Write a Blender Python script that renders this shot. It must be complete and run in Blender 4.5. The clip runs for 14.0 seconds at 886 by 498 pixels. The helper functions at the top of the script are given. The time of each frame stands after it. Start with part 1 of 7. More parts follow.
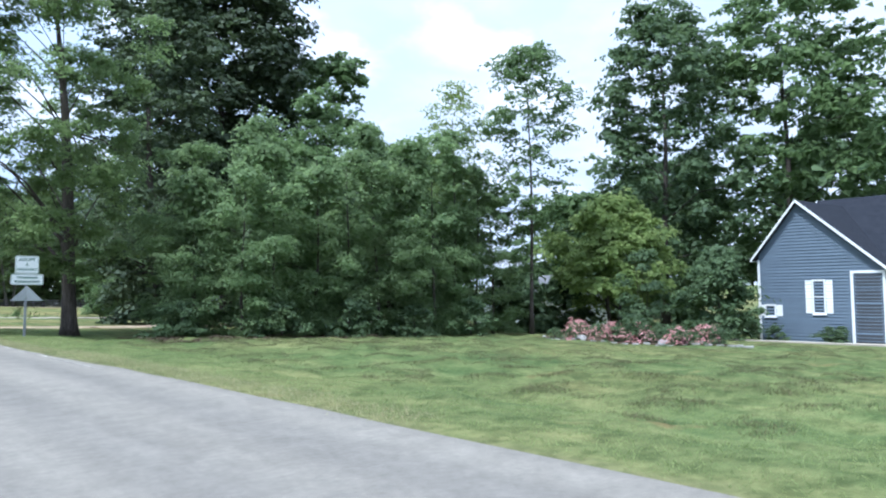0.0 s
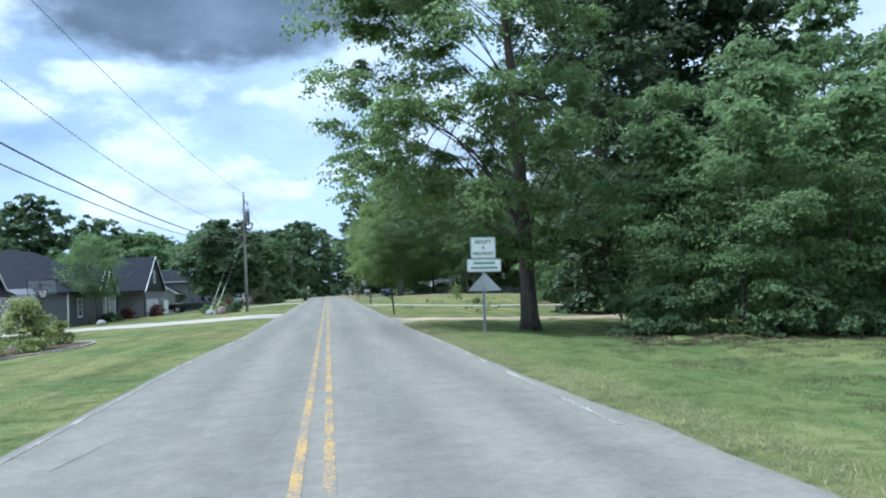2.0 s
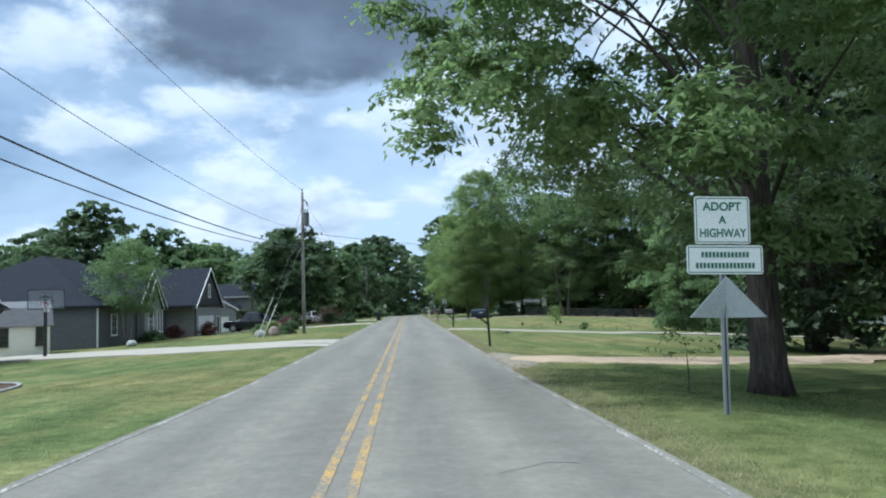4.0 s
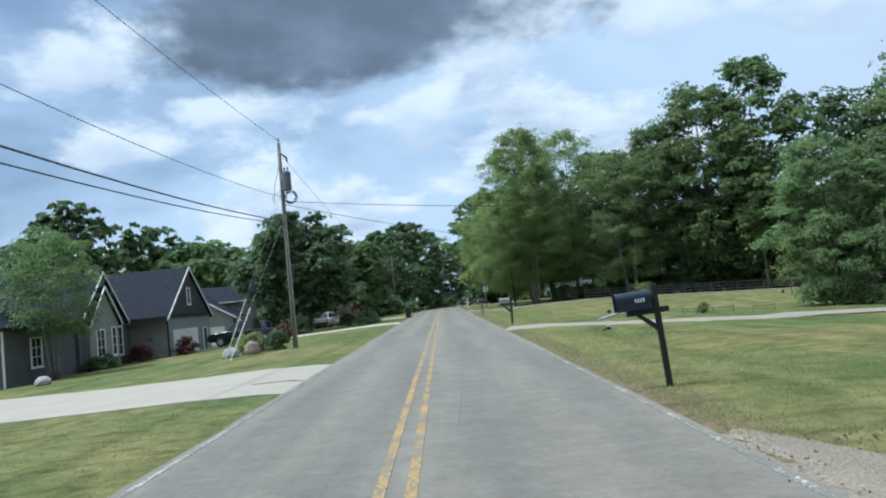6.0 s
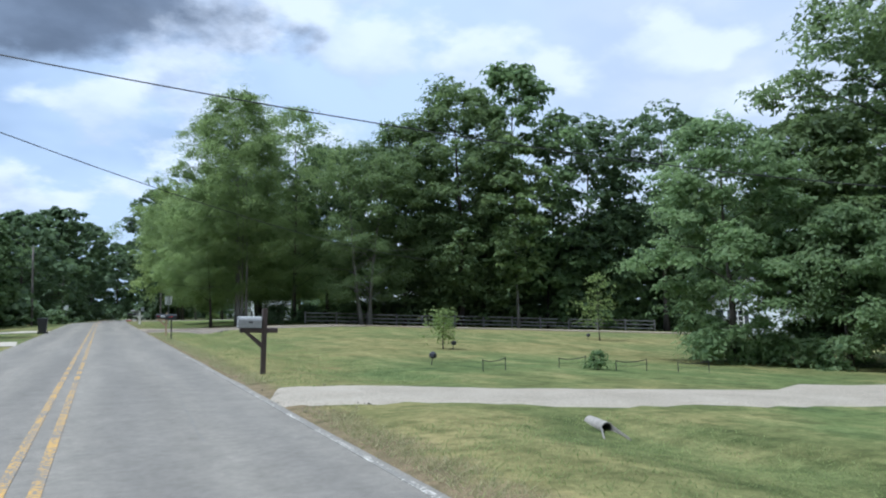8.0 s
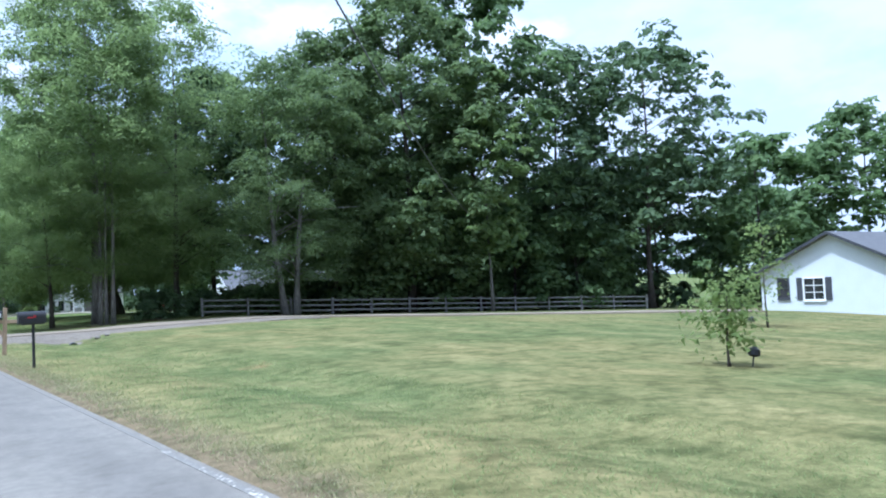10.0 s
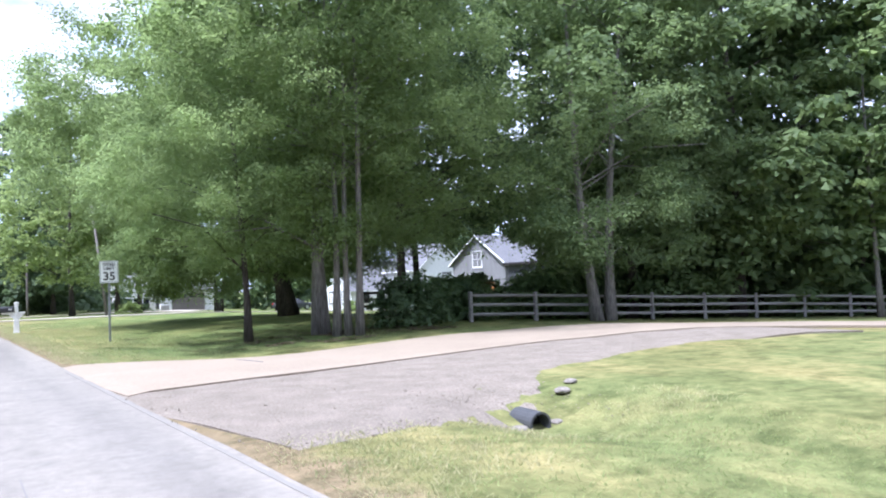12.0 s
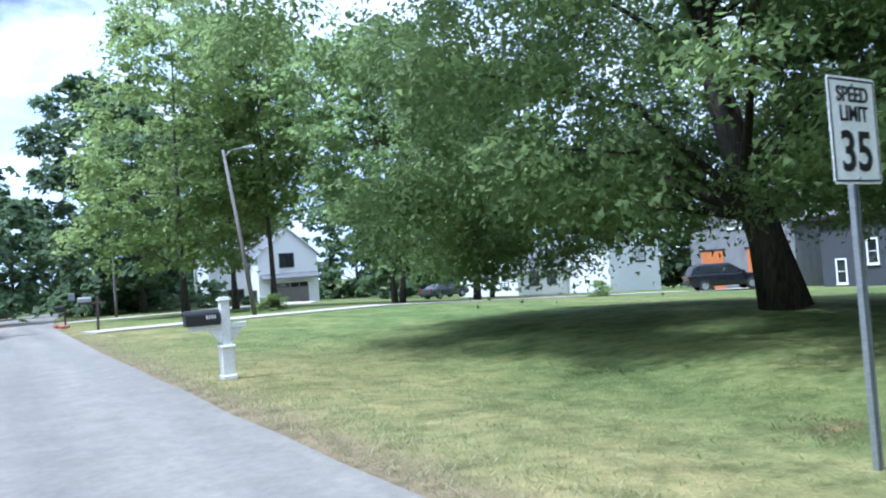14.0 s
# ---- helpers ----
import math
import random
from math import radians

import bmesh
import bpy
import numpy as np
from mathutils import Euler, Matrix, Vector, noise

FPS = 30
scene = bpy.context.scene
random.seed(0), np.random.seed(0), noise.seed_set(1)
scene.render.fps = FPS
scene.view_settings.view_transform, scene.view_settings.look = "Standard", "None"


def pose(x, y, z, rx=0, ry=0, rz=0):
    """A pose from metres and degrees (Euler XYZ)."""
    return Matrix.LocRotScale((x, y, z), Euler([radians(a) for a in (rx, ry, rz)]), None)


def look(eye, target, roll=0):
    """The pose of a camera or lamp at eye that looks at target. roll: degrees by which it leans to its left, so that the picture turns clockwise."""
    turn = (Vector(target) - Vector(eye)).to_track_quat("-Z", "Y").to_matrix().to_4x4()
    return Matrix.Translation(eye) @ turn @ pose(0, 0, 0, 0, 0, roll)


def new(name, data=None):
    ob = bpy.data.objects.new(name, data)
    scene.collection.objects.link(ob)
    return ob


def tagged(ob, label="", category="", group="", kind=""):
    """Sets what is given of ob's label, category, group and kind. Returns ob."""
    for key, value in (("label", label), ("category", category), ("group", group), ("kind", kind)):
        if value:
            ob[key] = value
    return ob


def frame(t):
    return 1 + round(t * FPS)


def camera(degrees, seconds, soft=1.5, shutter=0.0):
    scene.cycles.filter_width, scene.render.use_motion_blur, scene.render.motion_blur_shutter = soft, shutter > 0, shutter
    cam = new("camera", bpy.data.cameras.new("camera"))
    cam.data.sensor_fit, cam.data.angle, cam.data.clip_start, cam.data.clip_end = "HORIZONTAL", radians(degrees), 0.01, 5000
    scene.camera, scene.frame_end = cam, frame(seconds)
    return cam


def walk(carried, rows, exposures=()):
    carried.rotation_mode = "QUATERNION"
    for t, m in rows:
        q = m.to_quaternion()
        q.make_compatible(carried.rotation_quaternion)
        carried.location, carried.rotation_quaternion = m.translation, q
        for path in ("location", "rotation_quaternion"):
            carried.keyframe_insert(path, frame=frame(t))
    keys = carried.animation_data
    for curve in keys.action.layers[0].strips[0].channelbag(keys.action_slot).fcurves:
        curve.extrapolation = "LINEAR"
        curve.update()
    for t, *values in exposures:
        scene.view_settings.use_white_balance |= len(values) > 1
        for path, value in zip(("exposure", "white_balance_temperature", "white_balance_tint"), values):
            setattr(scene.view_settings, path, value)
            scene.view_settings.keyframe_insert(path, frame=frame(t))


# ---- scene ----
cam = camera(62.1, 14.0, soft=2.0, shutter=0.04)
PATH = [
    (0, (-1.552, -0.854, 1.582), (-0.226, 0.64, 1.68), -1.1),
    (0.5, (-0.999, 1.068, 1.591), (-0.017, 2.809, 1.661), -1.9),
    (1, (-0.418, 3.075, 1.632), (0.288, 4.946, 1.664), -2.2),
    (1.5, (-0.059, 5.09, 1.583), (0.444, 7.025, 1.63), -2.5),
    (2, (0.187, 7.406, 1.614), (0.501, 9.379, 1.705), -2.8),
    (2.5, (0.446, 10.165, 1.661), (0.632, 12.152, 1.791), -2.6),
    (3, (0.637, 13.275, 1.628), (0.755, 15.265, 1.787), -1.5),
    (3.2, (0.667, 14.545, 1.605), (0.768, 16.536, 1.768), -1.2),
    (5.3, (0.641, 30.521, 1.567), (0.707, 32.516, 1.692), -4.9),
    (5.5, (0.684, 32.338, 1.607), (0.732, 34.333, 1.73), -5.6),
    (6, (0.556, 37.134, 1.596), (0.574, 39.13, 1.73), -5.9),
    (6.5, (0.474, 41.558, 1.571), (0.445, 43.552, 1.725), -5.1),
    (7, (0.453, 46.593, 1.589), (0.516, 48.586, 1.748), -3.5),
    (7.5, (0.469, 51.767, 1.533), (0.907, 53.713, 1.685), -1.7),
    (8, (0.632, 57.077, 1.522), (1.47, 58.887, 1.669), -1.1),
    (8.2, (0.612, 59.264, 1.518), (1.574, 61.012, 1.661), -1.3),
    (10.3, (0.8, 81.586, 1.495), (2.048, 83.146, 1.576), -2.6),
    (10.5, (0.769, 83.865, 1.486), (2.019, 85.424, 1.567), -2.5),
    (11, (0.754, 89.58, 1.456), (1.999, 91.143, 1.539), -2.2),
    (11.5, (0.842, 95.296, 1.395), (2.054, 96.884, 1.488), -2.2),
    (12, (0.921, 101.253, 1.425), (2.067, 102.889, 1.515), -2.3),
    (12.5, (0.947, 107.382, 1.455), (2.007, 109.075, 1.54), -2.4),
    (13, (0.894, 113.664, 1.47), (1.885, 115.4, 1.547), -2.6),
    (13.5, (0.871, 120.019, 1.456), (1.847, 121.764, 1.526), -3.0),
    (14, (0.799, 126.382, 1.49), (1.851, 128.082, 1.544), -4.3),
]

EXPOSURES = [(0, 0.87, 5120, 9), (1.5, 0.70, 4980, 4), (3, 0.44, 5130, 2), (6.0, 0.28, 5320, 2), (7.0, 0.19, 5230, 4), (8.2, 0.40, 5250, 8), (10.3, 0.98, 4780, 12), (11.5, 1.5, 4960, 20), (12.0, 1.52, 5270, 21), (12.5, 1.38, 5400, 17), (13.0, 1.36, 5000, 14), (13.4, 1.37, 4980, 17), (14, 1.2, 4800, 12)]
walk(cam, [(t, look(e, g, r)) for t, e, g, r in PATH], EXPOSURES)

# ---- world, sun ----
SUN_EL, SUN_AZ = 63.0, -95.0   # degrees; azimuth from +y, to the right
world = bpy.data.worlds.new("world")
scene.world = world
world.use_nodes = True


PUFFS = [(-0.729, 1.686, 0.118, 0.131), (-0.658, 1.376, 0.117, 0.085), (-0.392, 1.649, 0.147, 0.083), (0.002, 1.754, 0.138, 0.166), (-0.169, 2.31, 0.123, 0.114), (-0.609, 2.383, 0.1, 0.187), (0.471, 1.39, 0.172, 0.131), (0.791, 1.353, 0.182, 0.12), (1.048, 1.148, 0.145, 0.13), (1.338, 1.199, 0.131, 0.129)]   # centre and half widths on the cloud plane


def build_sky():
    nt = world.node_tree
    nt.nodes.clear()
    N, L = nt.nodes.new, nt.links.new

    def math_node(op, a, b=None, c=None):
        n = N("ShaderNodeMath")
        n.operation = op
        for i, v in enumerate((a, b, c)):
            if v is None:
                continue
            if isinstance(v, (int, float)):
                n.inputs[i].default_value = v
            else:
                L(v, n.inputs[i])
        return n.outputs[0]

    def ramp(v, a, b):
        n = N("ShaderNodeMapRange")
        n.interpolation_type = "SMOOTHSTEP"
        L(v, n.inputs[0])
        n.inputs[1].default_value, n.inputs[2].default_value = a, b
        return n.outputs[0]

    def mix(f, a, b):
        n = N("ShaderNodeMix")
        n.data_type = "RGBA"
        L(f, n.inputs["Factor"])
        for s, v in (("A", a), ("B", b)):
            sock = [i for i in n.inputs if i.name == s and i.type == "RGBA"][0]
            if isinstance(v, tuple):
                sock.default_value = (*v, 1)
            else:
                L(v, sock)
        return [o for o in n.outputs if o.type == "RGBA"][0]

    out, bg = N("ShaderNodeOutputWorld"), N("ShaderNodeBackground")
    sky = N("ShaderNodeTexSky")
    sky.sky_type, sky.sun_disc = "NISHITA", False
    sky.sun_elevation, sky.sun_rotation = radians(SUN_EL), radians(SUN_AZ)
    sky.air_density, sky.dust_density = 1.0, 1.6
    tc = N("ShaderNodeTexCoord")
    sep = N("ShaderNodeSeparateXYZ")
    L(tc.outputs["Generated"], sep.inputs[0])
    x, y, z = sep.outputs
    zz = math_node("ADD", math_node("MAXIMUM", z, 0.0), 0.30)
    px, py = math_node("DIVIDE", x, zz), math_node("DIVIDE", y, zz)
    com = N("ShaderNodeCombineXYZ")
    L(px, com.inputs[0]), L(py, com.inputs[1])

    def fbm(scale, detail, seed, rough=0.55, lift=0.0):
        n = N("ShaderNodeTexNoise")
        n.noise_dimensions = "4D"
        n.inputs["W"].default_value = seed
        src = com.outputs[0]
        if lift:
            mp = N("ShaderNodeMapping")
            mp.inputs["Location"].default_value = (0.0, lift, 0.0)
            L(src, mp.inputs[0])
            src = mp.outputs[0]
        L(src, n.inputs["Vector"])
        n.inputs["Scale"].default_value, n.inputs["Detail"].default_value = scale, detail
        n.inputs["Roughness"].default_value = rough
        return n.outputs["Fac"]

    # heaped clouds: sharp above, greyer on the side away from the light
    big = fbm(1.55, 10, 5.3, 0.60)
    shade = fbm(1.55, 10, 5.3, 0.60, lift=-0.09)
    fine = fbm(4.2, 8, 8.4)
    lumps = fbm(6.5, 6, 3.1, 0.5)
    heads = []
    puff = ramp(big, 0.515, 0.60)
    core = ramp(math_node("ADD", math_node("MULTIPLY", shade, 0.75), math_node("MULTIPLY", fine, 0.25)), 0.50, 0.66)
    veil = ramp(fbm(0.9, 5, 12.0), 0.28, 0.60)
    # separate cumulus heads, white above and blue-grey below
    for cx, cy, rx, ry in PUFFS:
        ux, uy = math_node("DIVIDE", math_node("SUBTRACT", px, cx), rx), math_node("DIVIDE", math_node("SUBTRACT", py, cy), ry)
        rr = math_node("SQRT", math_node("ADD", math_node("MULTIPLY", ux, ux), math_node("MULTIPLY", uy, uy)))
        rr = math_node("ADD", rr, math_node("MULTIPLY", math_node("SUBTRACT", lumps, 0.5), 3.4))
        under = ramp(math_node("ADD", uy, math_node("MULTIPLY", math_node("SUBTRACT", lumps, 0.5), 3.0)), -0.5, 1.1)
        heads.append((math_node("SUBTRACT", 1.0, ramp(rr, 0.55, 1.20)), under))
    # the large grey rain cloud over the road
    dx = math_node("DIVIDE", math_node("ADD", px, 0.13), 0.40)
    dy = math_node("DIVIDE", math_node("SUBTRACT", py, 1.36), 0.26)
    rad = math_node("SQRT", math_node("ADD", math_node("MULTIPLY", dx, dx), math_node("MULTIPLY", dy, dy)))
    rad = math_node("ADD", rad, math_node("MULTIPLY", math_node("SUBTRACT", fine, 0.5), 1.5))
    rad = math_node("ADD", rad, math_node("MULTIPLY", math_node("SUBTRACT", big, 0.5), 1.2))
    grey = math_node("SUBTRACT", 1.0, ramp(rad, 0.70, 1.15))
    strength = N("ShaderNodeVectorMath")
    strength.operation = "SCALE"
    L(sky.outputs[0], strength.inputs[0])
    strength.inputs["Scale"].default_value = 0.085
    clear = mix(math_node("MULTIPLY", veil, 0.55), mix(veil, strength.outputs[0], (0.58, 0.70, 0.88)), (0.74, 0.80, 0.88))
    white = mix(core, (0.95, 0.945, 0.96), (0.54, 0.59, 0.69))
    col = mix(math_node("MULTIPLY", puff, 0.94), clear, white)
    # a high bright overcast over the woods and behind the houses to the south
    side = math_node("SUBTRACT", math_node("MULTIPLY", x, 0.85), math_node("MULTIPLY", y, 0.55))
    side = math_node("ADD", side, math_node("MULTIPLY", math_node("SUBTRACT", fine, 0.5), 0.5))
    pale = mix(ramp(fine, 0.36, 0.62), (0.82, 0.815, 0.83), (0.68, 0.72, 0.80))
    col = mix(math_node("MULTIPLY", ramp(side, -0.28, 0.22), 0.88), col, pale)
    for mask, under in heads:
        col = mix(math_node("MULTIPLY", mask, 0.80), col, mix(under, (0.98, 0.965, 0.96), (0.62, 0.67, 0.76)))
    dark = mix(ramp(fine, 0.35, 0.68), (0.15, 0.175, 0.22), (0.25, 0.285, 0.35))
    col = mix(math_node("MULTIPLY", grey, 0.95), col, dark)
    # bright thin cloud round the sun
    sd = (math.sin(radians(SUN_AZ)) * math.cos(radians(SUN_EL)), math.cos(radians(SUN_AZ)) * math.cos(radians(SUN_EL)), math.sin(radians(SUN_EL)))
    dot = N("ShaderNodeVectorMath")
    dot.operation = "DOT_PRODUCT"
    L(tc.outputs["Generated"], dot.inputs[0])
    dot.inputs[1].default_value = sd
    glow = math_node("MULTIPLY", math_node("POWER", math_node("MAXIMUM", dot.outputs["Value"], 0.0), 9.0), 2.6)
    add = N("ShaderNodeVectorMath")
    add.operation = "MULTIPLY_ADD"
    L(glow, add.inputs[0])
    add.inputs[1].default_value = (1.0, 0.97, 0.92)
    L(col, add.inputs[2])
    col = add.outputs[0]
    L(col, bg.inputs[0])
    bg.inputs[1].default_value = 0.80
    L(bg.outputs[0], out.inputs[0])


build_sky()
sun_data = bpy.data.lights.new("sun", "SUN")
sun_data.energy, sun_data.angle, sun_data.color = 2.9, radians(2.0), (1.0, 0.95, 0.87)
sun = new("sun", sun_data)
_a, _e = radians(SUN_AZ), radians(SUN_EL)
sun.matrix_basis = look((math.sin(_a) * math.cos(_e) * 100, math.cos(_a) * math.cos(_e) * 100, math.sin(_e) * 100), (0, 0, 0))

# ---- materials ----


def material(name):
    m = bpy.data.materials.new(name)
    m.use_nodes = True
    nt = m.node_tree
    nt.nodes.clear()
    out = nt.nodes.new("ShaderNodeOutputMaterial")
    b = nt.nodes.new("ShaderNodeBsdfPrincipled")
    nt.links.new(b.outputs[0], out.inputs[0])
    return m, nt, b


def noise_node(nt, scale, detail=4, coord="Object", stretch=None, rough=0.55):
    tc = nt.nodes.new("ShaderNodeTexCoord")
    n = nt.nodes.new("ShaderNodeTexNoise")
    n.inputs["Scale"].default_value, n.inputs["Detail"].default_value = scale, detail
    n.inputs["Roughness"].default_value = rough
    src = tc.outputs[coord]
    if stretch:
        mp = nt.nodes.new("ShaderNodeMapping")
        mp.inputs["Scale"].default_value = stretch
        nt.links.new(src, mp.inputs[0])
        src = mp.outputs[0]
    nt.links.new(src, n.inputs["Vector"])
    return n.outputs["Fac"]


def ramp_node(nt, fac, stops):
    r = nt.nodes.new("ShaderNodeValToRGB")
    el = r.color_ramp.elements
    while len(el) < len(stops):
        el.new(0.5)
    for e, (p, c) in zip(el, stops):
        e.position, e.color = p, (*c, 1)
    nt.links.new(fac, r.inputs[0])
    return r.outputs[0]


def mix_node(nt, fac, a, b, blend="MIX"):
    n = nt.nodes.new("ShaderNodeMix")
    n.data_type, n.blend_type = "RGBA", blend
    if isinstance(fac, (int, float)):
        n.inputs[0].default_value = fac
    else:
        nt.links.new(fac, n.inputs[0])
    for s, v in ((6, a), (7, b)):
        if isinstance(v, tuple):
            n.inputs[s].default_value = (*v, 1)
        else:
            nt.links.new(v, n.inputs[s])
    return n.outputs[2]


def bump_node(nt, b, height, strength, dist=0.02):
    n = nt.nodes.new("ShaderNodeBump")
    n.inputs["Strength"].default_value, n.inputs["Distance"].default_value = strength, dist
    nt.links.new(height, n.inputs["Height"])
    nt.links.new(n.outputs[0], b.inputs["Normal"])


def surface(name, c1, c2, scale=4.0, fine=40.0, rough=0.8, metal=0.0, bump=0.3, stretch=None, dist=0.01, tint=0.12):
    """A painted, stone, wood or metal surface: two-scale variation, wear and relief."""
    m, nt, b = material(name)
    n1, n2 = noise_node(nt, scale, 5, stretch=stretch), noise_node(nt, fine, 4, stretch=stretch)
    col = ramp_node(nt, n1, [(0.32, c1), (0.68, c2)])
    col = mix_node(nt, 0.5, col, ramp_node(nt, n2, [(0.3, tuple(v * (1 - tint * 2) for v in c1)), (0.7, tuple(min(1, v * (1 + tint)) for v in c2))]))
    oi = nt.nodes.new("ShaderNodeObjectInfo")
    hv = nt.nodes.new("ShaderNodeHueSaturation")
    mr = nt.nodes.new("ShaderNodeMapRange")
    nt.links.new(oi.outputs["Random"], mr.inputs[0])
    mr.inputs[3].default_value, mr.inputs[4].default_value = 0.93, 1.07
    nt.links.new(mr.outputs[0], hv.inputs["Value"])
    nt.links.new(col, hv.inputs["Color"])
    nt.links.new(hv.outputs[0], b.inputs["Base Color"])
    b.inputs["Roughness"].default_value, b.inputs["Metallic"].default_value = rough, metal
    if rough > 0.9:
        b.inputs["Specular IOR Level"].default_value = 0.15
    if bump:
        bump_node(nt, b, n2, bump, dist)
    return m


def leaf_material(name, dark, light, trans=0.45, glow=(0.29, 0.41, 0.17)):
    m, nt, b = material(name)
    geo = nt.nodes.new("ShaderNodeNewGeometry")
    oi = nt.nodes.new("ShaderNodeObjectInfo")
    n = noise_node(nt, 0.45, 3)
    add = nt.nodes.new("ShaderNodeMath")
    add.operation = "MULTIPLY_ADD"
    nt.links.new(geo.outputs["Random Per Island"], add.inputs[0])
    add.inputs[1].default_value = 0.55
    nt.links.new(n, add.inputs[2])
    col = ramp_node(nt, add.outputs[0], [(0.35, dark), (0.95, light)])
    hs = nt.nodes.new("ShaderNodeHueSaturation")
    mr = nt.nodes.new("ShaderNodeMapRange")
    nt.links.new(oi.outputs["Random"], mr.inputs[0])
    mr.inputs[3].default_value, mr.inputs[4].default_value = 0.8, 1.2
    nt.links.new(mr.outputs[0], hs.inputs["Value"])
    nt.links.new(col, hs.inputs["Color"])
    col = hs.outputs[0]
    nt.links.new(col, b.inputs["Base Color"])
    b.inputs["Roughness"].default_value = 0.62
    b.inputs["Specular IOR Level"].default_value = 0.25
    tr = nt.nodes.new("ShaderNodeBsdfTranslucent")
    tcol = mix_node(nt, 0.55, col, glow, "MIX")
    nt.links.new(tcol, tr.inputs[0])
    mx = nt.nodes.new("ShaderNodeMixShader")
    mx.inputs[0].default_value = trans
    nt.links.new(b.outputs[0], mx.inputs[1])
    nt.links.new(tr.outputs[0], mx.inputs[2])
    nt.links.new(mx.outputs[0], [x for x in nt.nodes if x.type == "OUTPUT_MATERIAL"][0].inputs[0])
    return m


def ground_material():
    m, nt, b = material("lawn_ground")
    big = noise_node(nt, 0.10, 5)
    mid = noise_node(nt, 0.9, 5, stretch=(1, 0.45, 1))
    fine = noise_node(nt, 22, 4)
    green = ramp_node(nt, mid, [(0.30, (0.088, 0.120, 0.047)), (0.50, (0.124, 0.156, 0.061)), (0.70, (0.200, 0.200, 0.090))])
    dry = ramp_node(nt, mid, [(0.30, (0.160, 0.150, 0.062)), (0.70, (0.290, 0.243, 0.114))])
    patch = ramp_node(nt, big, [(0.42, (0, 0, 0)), (0.62, (0.88, 0.88, 0.88))])
    col = mix_node(nt, patch, green, dry)
    col = mix_node(nt, 0.45, col, ramp_node(nt, fine, [(0.25, (0.35, 0.35, 0.35)), (0.75, (1.5, 1.5, 1.5))]), "MULTIPLY")
    band = noise_node(nt, 0.55, 3, stretch=(1.6, 0.10, 1))
    col = mix_node(nt, 0.6, col, ramp_node(nt, band, [(0.35, (0.72, 0.76, 0.66)), (0.65, (1.22, 1.18, 1.15))]), "MULTIPLY")
    # the open lawn before the curving drive is drier than the rest
    tc = nt.nodes.new("ShaderNodeTexCoord")
    sep = nt.nodes.new("ShaderNodeSeparateXYZ")
    nt.links.new(tc.outputs["Object"], sep.inputs[0])
    reach = []
    for socket, a, c in ((1, 76, 90), (1, 118, 108), (0, 4, 8)):
        mr = nt.nodes.new("ShaderNodeMapRange")
        mr.interpolation_type = "SMOOTHSTEP"
        nt.links.new(sep.outputs[socket], mr.inputs[0])
        mr.inputs[1].default_value, mr.inputs[2].default_value = a, c
        reach.append(mr.outputs[0])
    fac = 0.28
    for socket in reach:
        mul = nt.nodes.new("ShaderNodeMath")
        mul.operation = "MULTIPLY"
        nt.links.new(socket, mul.inputs[0])
        if isinstance(fac, float):
            mul.inputs[1].default_value = fac
        else:
            nt.links.new(fac, mul.inputs[1])
        fac = mul.outputs[0]
    col = mix_node(nt, fac, col, dry)
    # a ragged dry fringe and bare soil where the lawn meets the asphalt
    for soft, colour, amount in ((3.2, dry, 0.75), (0.95, (0.185, 0.140, 0.092), 0.85)):
        mr = nt.nodes.new("ShaderNodeMapRange")
        wob = nt.nodes.new("ShaderNodeMath")
        wob.operation = "MULTIPLY_ADD"
        nt.links.new(noise_node(nt, 1.1, 4, rough=0.65), wob.inputs[0])
        wob.inputs[1].default_value = 1.3 * soft
        nt.links.new(sep.outputs[0], wob.inputs[2])
        nt.links.new(wob.outputs[0], mr.inputs[0])
        mr.inputs[1].default_value, mr.inputs[2].default_value = 3.45 + 0.65 * soft, 3.1 + 0.65 * soft + 0.9 * soft
        mr.inputs[3].default_value, mr.inputs[4].default_value = amount, 0.0
        keep = nt.nodes.new("ShaderNodeMath")
        keep.operation = "MULTIPLY"
        side = nt.nodes.new("ShaderNodeMath")
        side.operation = "GREATER_THAN"
        nt.links.new(sep.outputs[0], side.inputs[0])
        side.inputs[1].default_value = 0.0
        nt.links.new(side.outputs[0], keep.inputs[0])
        nt.links.new(mr.outputs[0], keep.inputs[1])
        col = mix_node(nt, keep.outputs[0], col, colour)
    # rough lawn before the thicket: deeper green, with tree shade put into the colour
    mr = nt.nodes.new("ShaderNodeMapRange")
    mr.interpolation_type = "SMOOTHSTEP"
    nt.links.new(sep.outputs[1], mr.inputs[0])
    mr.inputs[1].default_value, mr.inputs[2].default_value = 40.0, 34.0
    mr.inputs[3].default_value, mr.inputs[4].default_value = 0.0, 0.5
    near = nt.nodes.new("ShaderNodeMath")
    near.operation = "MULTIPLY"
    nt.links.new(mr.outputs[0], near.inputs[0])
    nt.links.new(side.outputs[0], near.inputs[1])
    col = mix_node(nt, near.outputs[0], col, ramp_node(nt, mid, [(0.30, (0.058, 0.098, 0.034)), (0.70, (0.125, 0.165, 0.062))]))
    # fresher grass under and beyond the grove
    mr = nt.nodes.new("ShaderNodeMapRange")
    mr.interpolation_type = "SMOOTHSTEP"
    nt.links.new(sep.outputs[1], mr.inputs[0])
    mr.inputs[1].default_value, mr.inputs[2].default_value = 117.0, 124.0
    mr.inputs[3].default_value, mr.inputs[4].default_value = 0.0, 0.5
    lush = nt.nodes.new("ShaderNodeMapRange")
